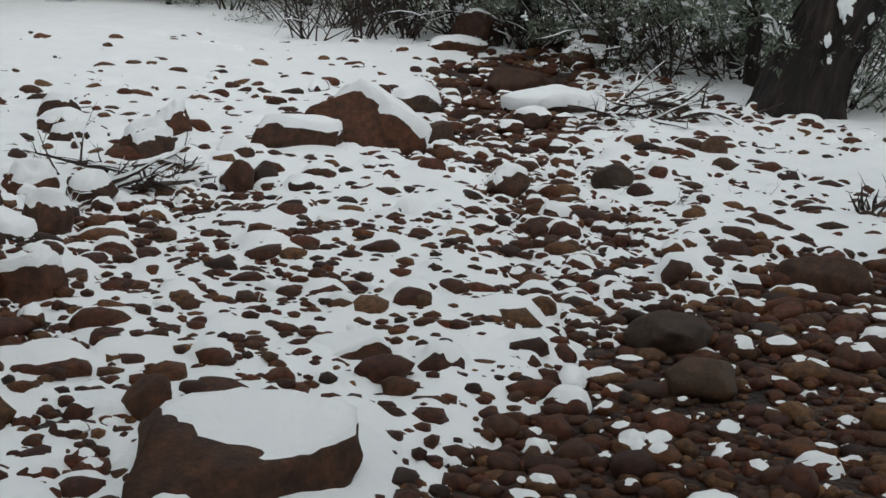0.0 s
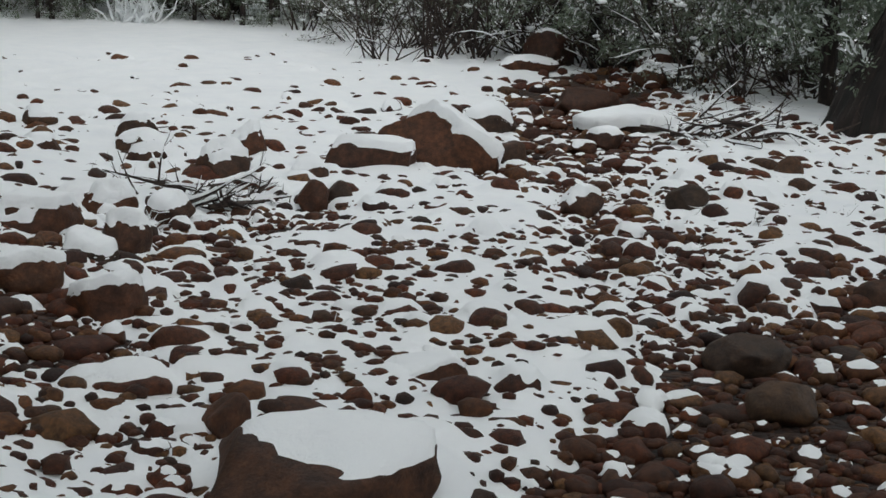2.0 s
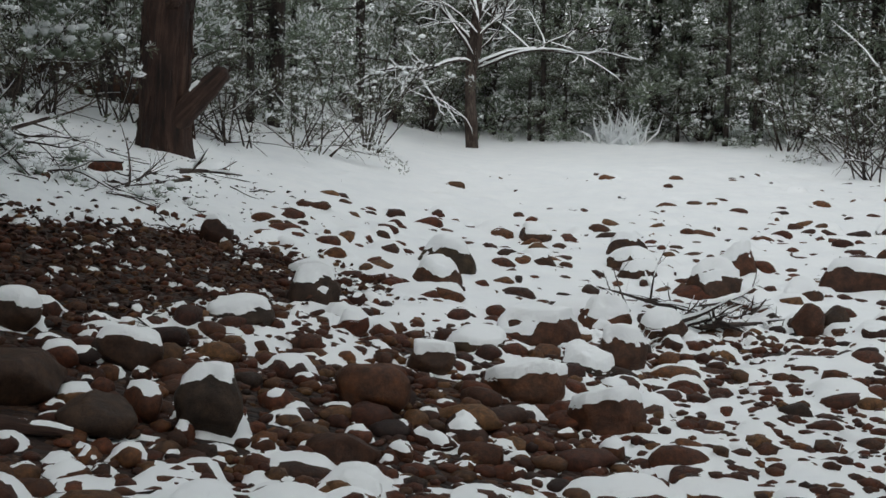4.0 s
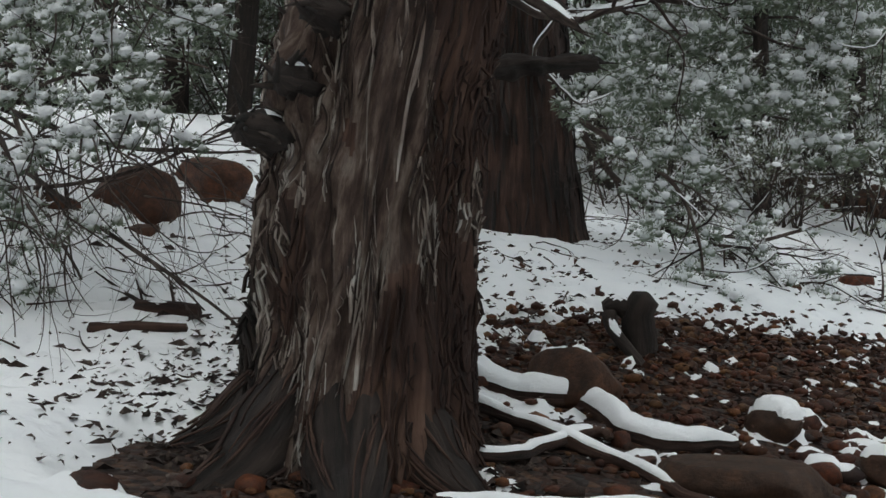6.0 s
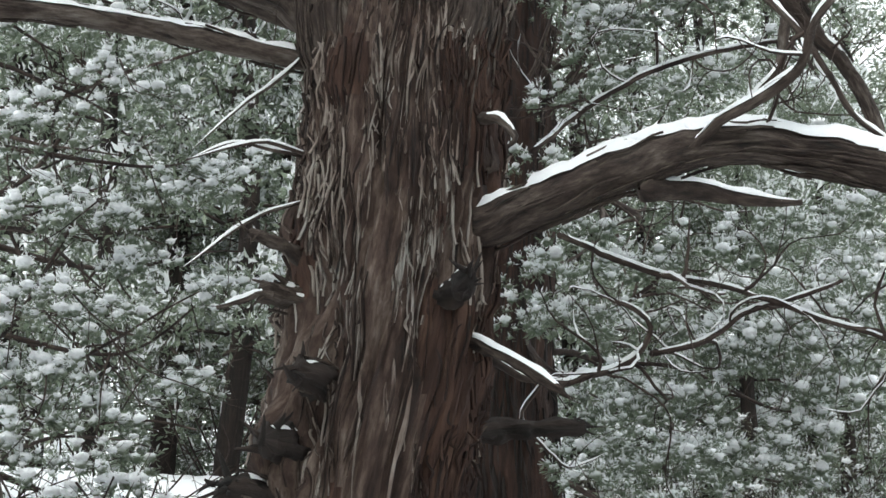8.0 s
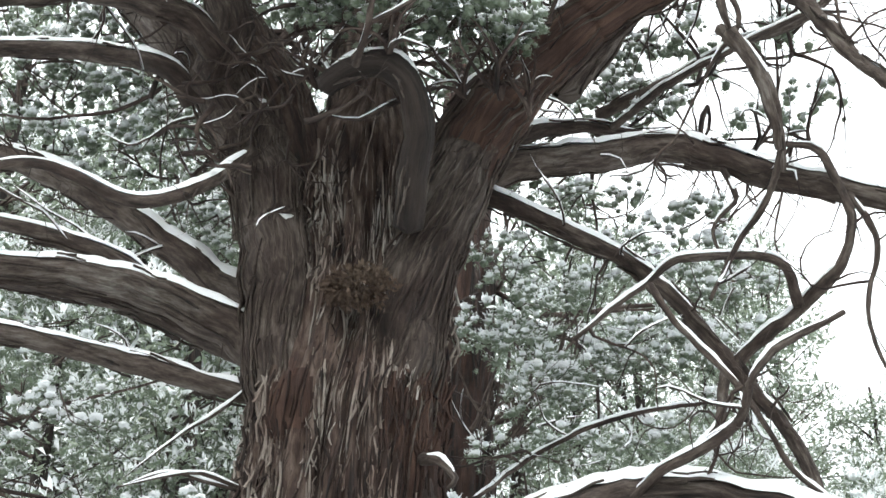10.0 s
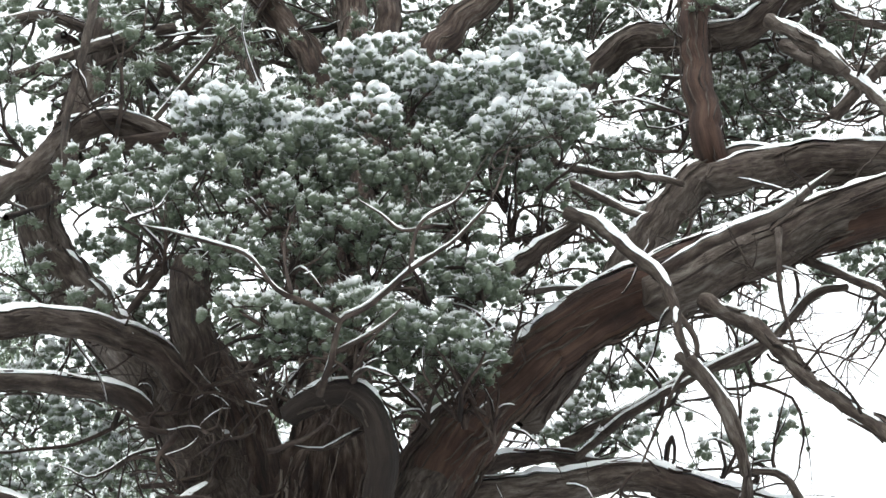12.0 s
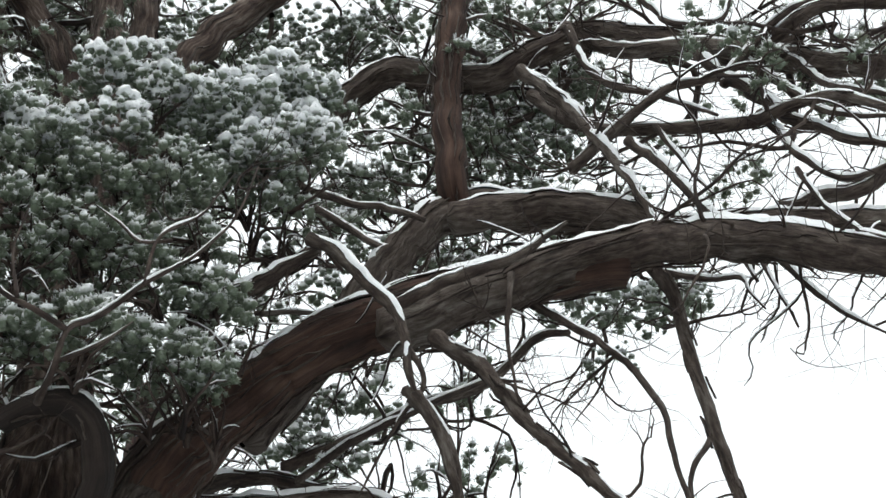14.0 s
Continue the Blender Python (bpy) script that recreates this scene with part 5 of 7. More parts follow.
# ---- growth ----
def grow(start, way, length, radius, depth, rng, wiggle=0.35, lift=0.0, kids=3, shrink=0.55, seg=0.12):
    """A bent, forking branch as a list of (line, radii)."""
    n = max(4, int(length / seg))
    p, d = np.array(start, float), np.array(way, float)
    d /= np.linalg.norm(d) + 1e-9
    line, out = [p.copy()], []
    bend = rng.normal(size=3) * wiggle * 0.3
    for k in range(n):
        bend = 0.72 * bend + rng.normal(size=3) * wiggle * 0.3
        d = d + bend + np.array([0, 0, lift * 0.3])
        d /= np.linalg.norm(d)
        p = p + d * length / n
        line.append(p.copy())
    line = np.array(line)
    rad = radius * np.linspace(1, 0.22, len(line))
    out.append((line, rad))
    if depth > 0:
        for _ in range(kids):
            k = rng.randint(max(1, n // 4), n)
            t = line[k] - line[k - 1]
            t /= np.linalg.norm(t)
            q = t + rng.normal(size=3) * 0.7
            out += grow(line[k], q, length * shrink * rng.uniform(0.6, 1.2), rad[k] * 0.65, depth - 1, rng, wiggle, lift, kids, shrink, seg)
    return out


def unit(a):
    return a / (np.linalg.norm(a, axis=-1, keepdims=True) + 1e-9)


def alike(branches):
    """Branches with the same number of points, stacked: lines (n, m, 3) and radii (n, m)."""
    sizes = {}
    for l, r in branches:
        sizes.setdefault(len(l), []).append((l, r))
    return [(np.array([l for l, _ in g]), np.array([r for _, r in g])) for g in sizes.values()]


def axes_along(line, up):
    d = unit(np.gradient(line, axis=1))
    u = np.broadcast_to(np.array(up, float), d.shape)
    u = u - d * (d * u).sum(2, keepdims=True)
    return d, u


def twig_mesh(branches, sides=4):
    """Many thin branches as one mesh: knotty tubes that run out to a point."""
    got = []
    for line, rad in alike(branches):
        n, m = rad.shape
        d, u = axes_along(line, (0.31, 0.52, 0.79))
        u = unit(u)
        w = np.cross(d, u)
        a = np.linspace(0, 2 * np.pi, sides, endpoint=False)
        ring = np.cos(a)[:, None] * u[:, :, None] + np.sin(a)[:, None] * w[:, :, None]
        knots = 1 + 0.13 * value_noise((line * 23.0).reshape(-1, 3), 5).reshape(n, m)
        v = line[:, :, None] + ring * (rad * knots)[:, :, None, None]
        far = np.concatenate([np.zeros((n, 1)), np.cumsum(np.linalg.norm(np.diff(line, axis=1), axis=2), 1)], 1)
        g = np.stack([np.cos(a) * rad[:, :, None], np.sin(a) * rad[:, :, None], np.repeat(far[:, :, None] + np.arange(n)[:, None, None] * 1.7, sides, 2)], 3)
        i = np.arange(m - 1)[:, None] * sides
        j = np.arange(sides)[None]
        jn = (j + 1) % sides
        f = np.stack([i + j, i + jn, i + sides + jn, i + sides + j], 2).reshape(-1, 4)
        f = (f[None] + (np.arange(n) * m * sides)[:, None, None]).reshape(-1, 4)
        got.append((np.concatenate([v, g], 3).reshape(-1, 6), f))
    return join(got)


def twig_snow(branches, rng, share=0.6, thick=0.008):
    """Lengths of snow on the upper side of many thin branches."""
    got = []
    sides = 4
    a = np.radians(np.linspace(-70, 70, sides))
    bulge = np.cos(np.linspace(-np.pi / 2, np.pi / 2, sides))
    for line, rad in alike([q for q in branches if rng.rand() < share and q[1][0] > 0.0035] or branches[:1]):
        n, m = rad.shape
        d, up = axes_along(line, (0.0, -0.1, 0.995))
        lie = np.linalg.norm(up, axis=2)
        up = unit(up)
        side = np.cross(d, up)
        n1 = fbm((line * 5.0).reshape(-1, 3), 2, 7).reshape(n, m)
        k = np.clip((lie - 0.42) * 3.5, 0, 1) * np.clip((n1 + 0.4) * 3.5, 0, 1)
        k[:, 0] = k[:, -1] = 0
        ring = np.cos(a)[:, None] * up[:, :, None] + np.sin(a)[:, None] * side[:, :, None]
        off = rad[:, :, None] * 0.9 + (k[:, :, None] > 0.02) * (k[:, :, None] * thick * (0.3 + bulge) + 0.2 * rad[:, :, None] * k[:, :, None])
        v = line[:, :, None] + ring * off[..., None]
        i = np.arange(m - 1)[:, None] * sides
        j = np.arange(sides - 1)[None]
        f = np.stack([i + j, i + j + 1, i + sides + j + 1, i + sides + j], 2).reshape(-1, 4)
        f = (f[None] + (np.arange(n) * m * sides)[:, None, None])
        keep = np.repeat((k[:, :-1] > 0.03) | (k[:, 1:] > 0.03), sides - 1, axis=1)
        if keep.any():
            got.append((v.reshape(-1, 3), f[keep]))
    return join(got) if got else None


def blades(base, way, length, width, rng):
    """Small four-cornered sprays of scale leaves, slightly cupped."""
    n = len(base)
    side = np.cross(way, rng.normal(size=(n, 3)))
    side /= np.linalg.norm(side, axis=1)[:, None] + 1e-9
    cup = np.cross(side, way) * (length * 0.22)[:, None]
    mid = base + way * (length * 0.55)[:, None] + cup
    v = np.stack([base, mid - side * width[:, None] * 0.5, base + way * length[:, None], mid + side * width[:, None] * 0.5], 1)
    return v.reshape(-1, 3), np.arange(4 * n).reshape(-1, 4)


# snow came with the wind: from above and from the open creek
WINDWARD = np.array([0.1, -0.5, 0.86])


def foliage(clumps, lump, per_clump, per_lump, snowy, seed, leaf=0.62, slim=0.24, core=0.0, caps=0.6, cap=0.6, hold=0.2):
    """Leaves and snow of clumps (x, y, z, radius): lumps on each clump, sprays on each lump."""
    rng = np.random.RandomState(seed)
    base, way, size, top, cs, tops = [], [], [], [], [], []
    for x, y, z, r in clumps:
        n = max(3, int(per_clump * (r / 0.16) ** 2))
        d = rng.normal(size=(n, 3))
        d /= np.linalg.norm(d, axis=1)[:, None]
        d[:, 2] = np.where(d[:, 2] < -0.4, -0.5 * d[:, 2], d[:, 2])
        c = np.array([x, y, z]) + d * (r * rng.uniform(0.35, 1.08, n) ** 0.6)[:, None] * np.array([1, 1, 0.82])
        lr = lump * rng.uniform(0.5, 1.5, n)
        m = per_lump
        cs.append(np.hstack([c, lr[:, None]]))
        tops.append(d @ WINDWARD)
        o = rng.normal(size=(n, m, 3))
        o[:, :, 2] += 0.25
        o /= np.linalg.norm(o, axis=2)[:, :, None]
        base.append((c[:, None] + o * (lr[:, None] * rng.uniform(0.25, 0.7, (n, m)))[:, :, None]).reshape(-1, 3))
        w = o + rng.normal(size=(n, m, 3)) * 0.35 + d[:, None] * 0.3
        way.append((w / np.linalg.norm(w, axis=2)[:, :, None]).reshape(-1, 3))
        size.append(np.repeat(lr, m))
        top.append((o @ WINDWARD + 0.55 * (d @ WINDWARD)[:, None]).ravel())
    base, way, size, top = np.vstack(base), np.vstack(way), np.concatenate(size), np.concatenate(top)
    length = size * leaf * rng.uniform(0.7, 1.2, len(size))
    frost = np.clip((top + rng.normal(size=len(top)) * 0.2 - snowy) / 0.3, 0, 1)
    v, f = blades(base, way, length, length * slim, rng)
    leafs = (np.hstack([v, np.repeat(frost, 4)[:, None], np.zeros((len(v), 2))]), f)
    lumps, high = np.vstack(cs), np.concatenate(tops)
    q, cf = CUSHION

    def balls(l, size, flat, lift):
        v = q[None] * (1 + 0.2 * rng.normal(size=(len(l), len(q), 1))) * (l[:, None, 3:] * size) * np.array([1, 1, flat])
        v = v + l[:, None, :3] + np.array([0, 0, 1.0]) * (l[:, None, 3:] * lift)
        return v.reshape(-1, 3), (cf[None] + (np.arange(len(l)) * len(q))[:, None, None]).reshape(-1, 4)

    if core:
        v, f = balls(lumps, core, 0.95, 0.0)
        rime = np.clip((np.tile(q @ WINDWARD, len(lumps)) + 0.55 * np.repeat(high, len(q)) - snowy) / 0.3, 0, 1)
        leafs = join([leafs, (np.hstack([v, rime[:, None], np.zeros((len(v), 2))]), f)])
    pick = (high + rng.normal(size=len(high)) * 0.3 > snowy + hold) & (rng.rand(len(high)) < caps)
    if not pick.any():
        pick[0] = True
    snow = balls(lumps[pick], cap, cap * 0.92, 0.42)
    return leafs, snow


# ---- the great juniper ----
def bark_radius(A, Z, R, low, seed, depth, buttress=0.0, burl=0.0):
    """Radius of a shaggy trunk at the angle A and height Z: swellings, furrows, fibres and burls on one flank."""
    turn = A + 0.12 * np.sin(Z * 1.7)
    c, s = np.cos(turn), np.sin(turn)
    big = fbm(np.stack([c * 2.2, s * 2.2, Z * 1.5 + seed], 1), 3, seed)
    ridge = fbm(np.stack([c * 9, s * 9, Z * 2.4], 1), 3, seed + 1)
    fine = fbm(np.stack([c * 26, s * 26, Z * 5.0], 1), 2, seed + 2)
    R = R * (1 + 0.13 * big) + depth * (1 - 2 * np.abs(ridge)) * 0.8 + depth * 0.45 * fine
    if burl:
        lumps = fbm(np.stack([c * 3.6, s * 3.6, Z * 3.4], 1), 3, seed + 6)
        flank = np.clip(0.25 + np.cos(A - radians(215)), 0.12, 1) * (1 - step(2.2, 2.9, Z)) * step(0.7, 1.3, Z)
        R = R + burl * np.maximum(lumps + 0.05, -0.3) * flank
    return R * (1 + buttress * low * np.maximum(0, np.sin(turn * 5 + seed)) ** 2)


def strips(rings, count, seed, low, high, length=(0.12, 0.5), width=(0.012, 0.035), peel=0.03, relief=None):
    """Loose ribbons of bark that lie on the trunk's relief and lift at an end."""
    rng = np.random.RandomState(seed)
    r = np.array(rings)
    n = 7
    t = np.linspace(0, 1, n)[None]

    def one(a, b):
        return rng.uniform(a, b, (count, 1))

    a0, L, W = one(0, 2 * np.pi), length[0] + (length[1] - length[0]) * one(0, 1) ** 1.8, width[0] + (width[1] - width[0]) * one(0, 1) ** 1.6
    z = one(low, high) + L * t
    a = a0 + 0.1 * one(-1, 1) * t * L / 0.3 + 0.03 * np.sin(t * 4 + one(0, 6)) * one(0, 1)
    cx, cy, rr = (np.interp(z, r[:, 2], r[:, k]) for k in (0, 1, 3))
    if relief:
        foot = np.clip((rings[0][2] + 0.7 - z) / 0.7, 0, 1)
        rr = bark_radius(a.ravel(), z.ravel(), rr.ravel(), foot.ravel(), *relief).reshape(rr.shape) - 0.006
    end = (one(0, 1) > 0.5) * 1.0
    lift = 0.004 + peel * one(0, 1) ** 2 * np.abs(t - end) ** 3 + 0.008 * one(0, 1)
    wide = W * np.sin(np.clip(t * 0.92 + 0.06, 0, 1) * np.pi) ** 0.5
    rows, grain = [], []
    for s, dep in ((-0.5, 0.0), (0.0, 0.006), (0.5, 0.0), (0.0, -0.008)):
        b, q = a + s * wide / rr, rr + lift + dep
        rows.append(np.stack([cx + np.cos(b) * q, cy + np.sin(b) * q, z], 2))
        grain.append(np.stack([np.broadcast_to(s * W, z.shape), np.full(z.shape, dep), z + a0 * 5], 2))
    # ribbons hang in swathes, with darker bald bark between them
    hold = fbm(np.stack([np.cos(a[:, 3]) * 2.6, np.sin(a[:, 3]) * 2.6, z[:, 3] * 1.5 + seed], 1), 3, seed + 40)
    held = hold + rng.normal(size=count) * 0.12 > -0.08
    count = int(held.sum())
    v = np.concatenate([np.stack(rows, 2), np.stack(grain, 2)], 3)[held].reshape(-1, 6)
    k = np.arange(n - 1)[:, None] * 4
    j = np.arange(4)[None]
    jn = (j + 1) % 4
    f = np.stack([k + j, k + jn, k + 4 + jn, k + 4 + j], 2).reshape(-1, 4)
    return v, (f[None] + (np.arange(count) * 4 * n)[:, None, None]).reshape(-1, 4)


def limb_strips(line, rad, count, seed):
    """Ribbons of bark along a limb."""
    rng = np.random.RandomState(seed + 700)
    d, u, w = frames_along(line)
    got = []
    n = 6
    for _ in range(count):
        L = rng.randint(3, 14 if rad.max() > 0.075 else 6)
        k0 = rng.randint(0, max(1, len(line) - L))
        i = np.clip(np.round(np.linspace(k0, k0 + L, n)).astype(int), 0, len(line) - 1)
        a0, W = rng.uniform(0, 2 * np.pi), rng.uniform(0.005, 0.014)
        t = np.linspace(0, 1, n)
        lift = 0.003 + 0.014 * rng.rand() ** 2 * np.abs(t - (rng.rand() > 0.5)) ** 2 + 0.006 * rng.rand()
        a = a0 + 0.15 * np.sin(t * 3 + a0)
        wide = W * np.sin(np.clip(t * 0.9 + 0.05, 0, 1) * np.pi) ** 0.5
        rows = []
        for s, dep in ((-0.5, 0.0), (0.0, 0.004), (0.5, 0.0), (0.0, -0.006)):
            b = a + s * wide / rad[i]
            q = (rad[i] * 1.04 + lift + dep)[:, None]
            rows.append(line[i] + (np.cos(b)[:, None] * u[i] + np.sin(b)[:, None] * w[i]) * q)
        v = np.stack(rows, 1).reshape(-1, 3)
        g = np.stack([np.tile(np.array([-0.5, 0, 0.5, 0]) * W, n), np.zeros(4 * n), np.repeat(t * L * 0.03, 4) + a0 * 5], 1)
        k = np.arange(n - 1)[:, None] * 4
        j = np.arange(4)[None]
        jn = (j + 1) % 4
        got.append((np.hstack([v, g]), np.stack([k + j, k + jn, k + 4 + jn, k + 4 + j], 2).reshape(-1, 4)))
    return join(got)


def shaggy_trunk(rings, sides, step_len, seed, depth=0.035, buttress=0.0, burl=0.0):
    """A trunk with furrowed bark: long ridges with a finer grain."""
    line, rad = smooth_line([q[:3] for q in rings], [q[3] for q in rings], step_len)
    a = np.linspace(0, 2 * np.pi, sides, endpoint=False)
    A, Z = np.tile(a, len(line)), np.repeat(line[:, 2], sides)
    R = bark_radius(A, Z, np.repeat(rad, sides), np.clip((rings[0][2] + 0.7 - Z) / 0.7, 0, 1), seed, depth, buttress, burl)
    turn, mean = A + 0.12 * np.sin(Z * 1.7), rad.mean()
    v = np.stack([np.repeat(line[:, 0], sides) + np.cos(A) * R, np.repeat(line[:, 1], sides) + np.sin(A) * R, Z, np.cos(turn) * mean, np.sin(turn) * mean, Z], 1)
    i = np.arange(len(line) - 1)[:, None] * sides
    j = np.arange(sides)[None]
    jn = (j + 1) % sides
    f = np.stack([i + j, i + jn, i + sides + jn, i + sides + j], 2).reshape(-1, 4)
    return v, f


def great_juniper():
    rng = np.random.RandomState(5)
    t = root("juniper_tree", (-2.38, 3.86, 0.6), "huge old juniper with shaggy peeling bark and snow on its limbs", "tree")
    def shaded_bark(v, f):
        """Shade and wet put into the colour: dark foot and flank with ragged edges; red bark shows in patches."""
        c = v[f][:, :, :3].mean(1)
        foot = 1.5 - c[:, 2] + 1.8 * (-2.42 - c[:, 0]) / 0.4
        shade_mask = foot + 1.2 * fbm(c * np.array([3.2, 3.2, 1.3]), 3, 44)
        red = fbm(c * np.array([5, 5, 1.6]), 3, 46) + 0.25 * step(1.5, 0.9, c[:, 2]) + 0.5 * step(0.16, 0.3, c[:, 0] + 2.2 - 0.1 * (c[:, 2] - 2))
        return np.where(shade_mask > 1.1, 2, np.where(red > 0.3, 1, 0))

    bole = shaggy_trunk(TRUNK, 190, 0.014, 3, 0.055, 0.12, 0.15)
    trunk = part("trunk", (*bole, [BARK, RED_BARK, DARK_BARK], shaded_bark(*bole)), t, "grey-brown trunk with furrowed bark, its foot coloured dark for shade and wet")
    bits = strips(TRUNK, 8200, 4, 0.5, 4.0, (0.05, 0.42), (0.003, 0.016), 0.035, (3, 0.055, 0.12, 0.15))
    part("loose_bark", (*bits, [STRIP, RED_BARK, DARK_BARK], shaded_bark(*bits)), trunk, "loose grey ribbons of peeling bark", "stuff")
    twigs = []
    for k, (name, r0, r1, pts) in enumerate(BOUGHS):
        if "stub" in name or "knob" in name:
            ring = min(TRUNK, key=lambda q: abs(q[2] - pts[0][2]))
            pts = [(0.6 * ring[0] + 0.4 * pts[0][0], 0.6 * ring[1] + 0.4 * pts[0][1], pts[0][2] - 0.03)] + pts
        dead = any(q in name for q in ("crossing", "dead", "drop", "twig", "loop", "cross_", "slant", "riser"))
        line, rad = smooth_line(pts, np.linspace(r0, r1 * (0.6 if dead else 1.0), len(pts)) * (1.0 if "stub" in name or "knob" in name or "stem" in name else 0.7 if r0 < 0.065 and pts[0][2] > 2.9 else 0.88), 0.014 if "stub" in name or "knob" in name else 0.03)
        rad = rad * (1 + 0.12 * fbm(line * 3 + k, 2, k))
        if "stub" not in name and "knob" not in name:
            # crooked, knotty growth
            bend = np.stack([fbm(line * 7.0 + 11 * q + k, 3, k + q) for q in range(3)], 1) * np.minimum(0.03, rad * (1.25 if dead else 1.6 if r0 < 0.03 else 0.42))[:, None]
            line = line + bend * np.minimum(1, np.minimum(np.arange(len(line)), 8) / 6)[:, None]
            rad = rad * (1 + (0.34 if dead else 0.12) * fbm(line * 13 + 5 * k, 2, k + 3))
        stout = r0 > 0.045
        kind = "stub" if "stub" in name or "knob" in name else "limb"
        if kind == "stub":
            pieces = [tube(line, rad, 20, 0.7, k, 26, 0.45)]
            d = line[-1] - line[-4]
            d /= np.linalg.norm(d)
            for _ in range(9):
                s = line[-1 - rng.randint(5)] + rng.normal(size=3) * rad[-1] * 0.5
                for l, r in grow(s, d + rng.normal(size=3) * 0.5, rng.uniform(0.04, 0.11), rad[-1] * rng.uniform(0.15, 0.4), 0, rng, 0.2, 0, 0, 0.5, 0.02):
                    pieces.append(tube(l, r, 5, 0.3, k, 30))
            limb = part(kind, (*join(pieces), [DARK_BARK if "knob" in name or name == "right_stub2" else LIMB]), t, "splintered stub of a limb")
        else:
            limb = part(kind, (*tube(line, rad, 22 if stout else 12, 0.1, k, 9, 0.17 if stout else 0.12), [LIMB if "stem_fork" in name else BARK if "stem" in name else DARK_BARK if name == "hook" else RED_BARK if name in ("fork_right", "web_stem2", "post") else TWIG if "front_twig" in name or "bent" in name or "snow_limb" in name else LIMB]), t)
        if stout:
            part("loose_bark", (*limb_strips(line, rad, int((330 if "stem_fork" in name else 130) * r0 * len(line) / 12), k), [LIMB]), limb, "", "stuff")
        sv, sf = snow_along(line, rad, k, 0.01 if kind == "stub" else 0.006 + 0.19 * min(r0, 0.1), 0.3 if kind == "stub" else 0.35 if "front_twig" in name or "stem" in name else 0.85 if dead or stout else 0.6, 9, 40 if kind == "stub" else 46, 0.34 if "cross" in name or "dead" in name else 0.1, 0.3 if "cross" in name or "dead" in name else 0.5)
        if len(sf) and name != "right_stub2":
            part("snow", (sv, sf, [SNOW]), limb, "snow lying along the top of the limb")
        if kind == "limb" and name not in ("hook", "crook") and "stem" not in name:
            long = np.linalg.norm(np.diff(line, axis=0), axis=1).sum()
            bushy = name in ("bent_limb", "bent_limb2", "bent_limb3", "snow_limb", "upper_limb", "upper_limb2", "right_mid", "right_mid2", "upper_right2", "fork_right2")
            for _ in range(int(long * (7 if bushy else 1.0 if "big_right" in name else 3.2 if name in ("fork_left", "left5", "left6", "left4", "left7", "broken_up", "fork_right", "slant", "right_low1", "right_low2", "loop", "drop4", "drop5") else 1.8))):
                q = rng.randint(len(line) // 4, len(line))
                w = rng.normal(size=3) + np.array([0.5, -0.2, -0.25]) * bushy
                w[2] *= 0.7
                twigs += grow(line[q], w, rng.uniform(0.3, 1.0 if bushy else 0.6), rng.uniform(0.004, 0.013 if bushy else 0.008), 2, rng, 0.78, 0.04, 3, 0.6, 0.05)
    part("twig_mass", (*twig_mesh(twigs), [TWIG]), t, "bare crooked grey twigs", "stuff")
    sn = twig_snow(twigs, rng, 0.32, 0.005)
    part("twig_snow", (*sn, [SNOW]), t, "thin lines of snow on the twigs", "stuff")
    for name, clumps, seed, snowy, per in (("foliage", FRONT_TOP, 10, 0.2, 66), ("foliage", FRONT_LOW, 11, 0.6, 30), ("foliage", BACK_CLUMPS, 12, 0.35, 24), ("foliage", LEFT_CLUMPS, 13, 0.3, 14)):
        lv, sv = foliage(clumps, 0.025, int(per * 1.7), 24, snowy, seed, 0.62, 0.27, 0.66, 0.7 if seed == 10 else 0.3, 0.92 if seed == 10 else 0.7, 0.1)
        fo = part(name, (*lv, [LEAF]), t, "grey-green scaly juniper sprays in rounded lumps", "stuff")
        part("snow", (*sv, [SNOW]), fo, "powder snow on the sprays", "stuff")
        inner = []
        for x, y, z, r in clumps:
            c = np.array([x, y, z])
            foot = c + np.array([rng.uniform(-0.1, 0.1), rng.uniform(0.1, 0.3), -r * 1.3])
            if seed > 11:
                foot = c + rng.normal(size=3) * r * 0.3
            for _ in range(4 if seed < 12 else 2):
                inner += grow(foot, c - foot + rng.normal(size=3) * r * 0.7, r * (1.8 if seed < 12 else 1.2), 0.012 if seed < 12 else 0.005, 2, rng, 0.6, 0.0, 3, 0.5, 0.05)
        part("twig_mass", (*twig_mesh(inner), [TWIG]), fo, "reddish crooked twigs inside the leaves", "stuff")
        sn = twig_snow(inner, rng, 0.18, 0.004)
        part("twig_snow", (*sn, [SNOW]), fo, "thin snow on the twigs", "stuff")
    # crooked limbs at the back of the crown, with a few sprays at their ends
    lattice_br, ends = [], []
    for name, r0, r1, pts in BOUGHS:
        if not ("stem" in name or name in ("fork_left", "upper_limb", "upper_limb2", "post", "left7", "left8", "left9")):
            continue
        for _ in range(8):
            k = rng.randint(len(pts) // 3, len(pts))
            if pts[k][2] < 4.7:
                continue
            w = np.array([rng.normal() * 0.7, rng.uniform(0.15, 0.8), rng.uniform(0.05, 0.9)])
            got = grow(np.array(pts[k]) + np.array([0, 0.12, 0]), w, rng.uniform(0.8, 1.6), rng.uniform(0.012, 0.028), 3, rng, 0.6, 0.05, 3, 0.55, 0.09)
            lattice_br += got
            ends += [(*l[-1], rng.uniform(0.05, 0.11)) for l, _ in got[::4]]
    part("back_limb_tangle", (*twig_mesh(lattice_br, 5), [TWIG]), t, "dark crooked limbs at the back of the crown", "stuff")
    sn = twig_snow(lattice_br, rng, 0.35, 0.007)
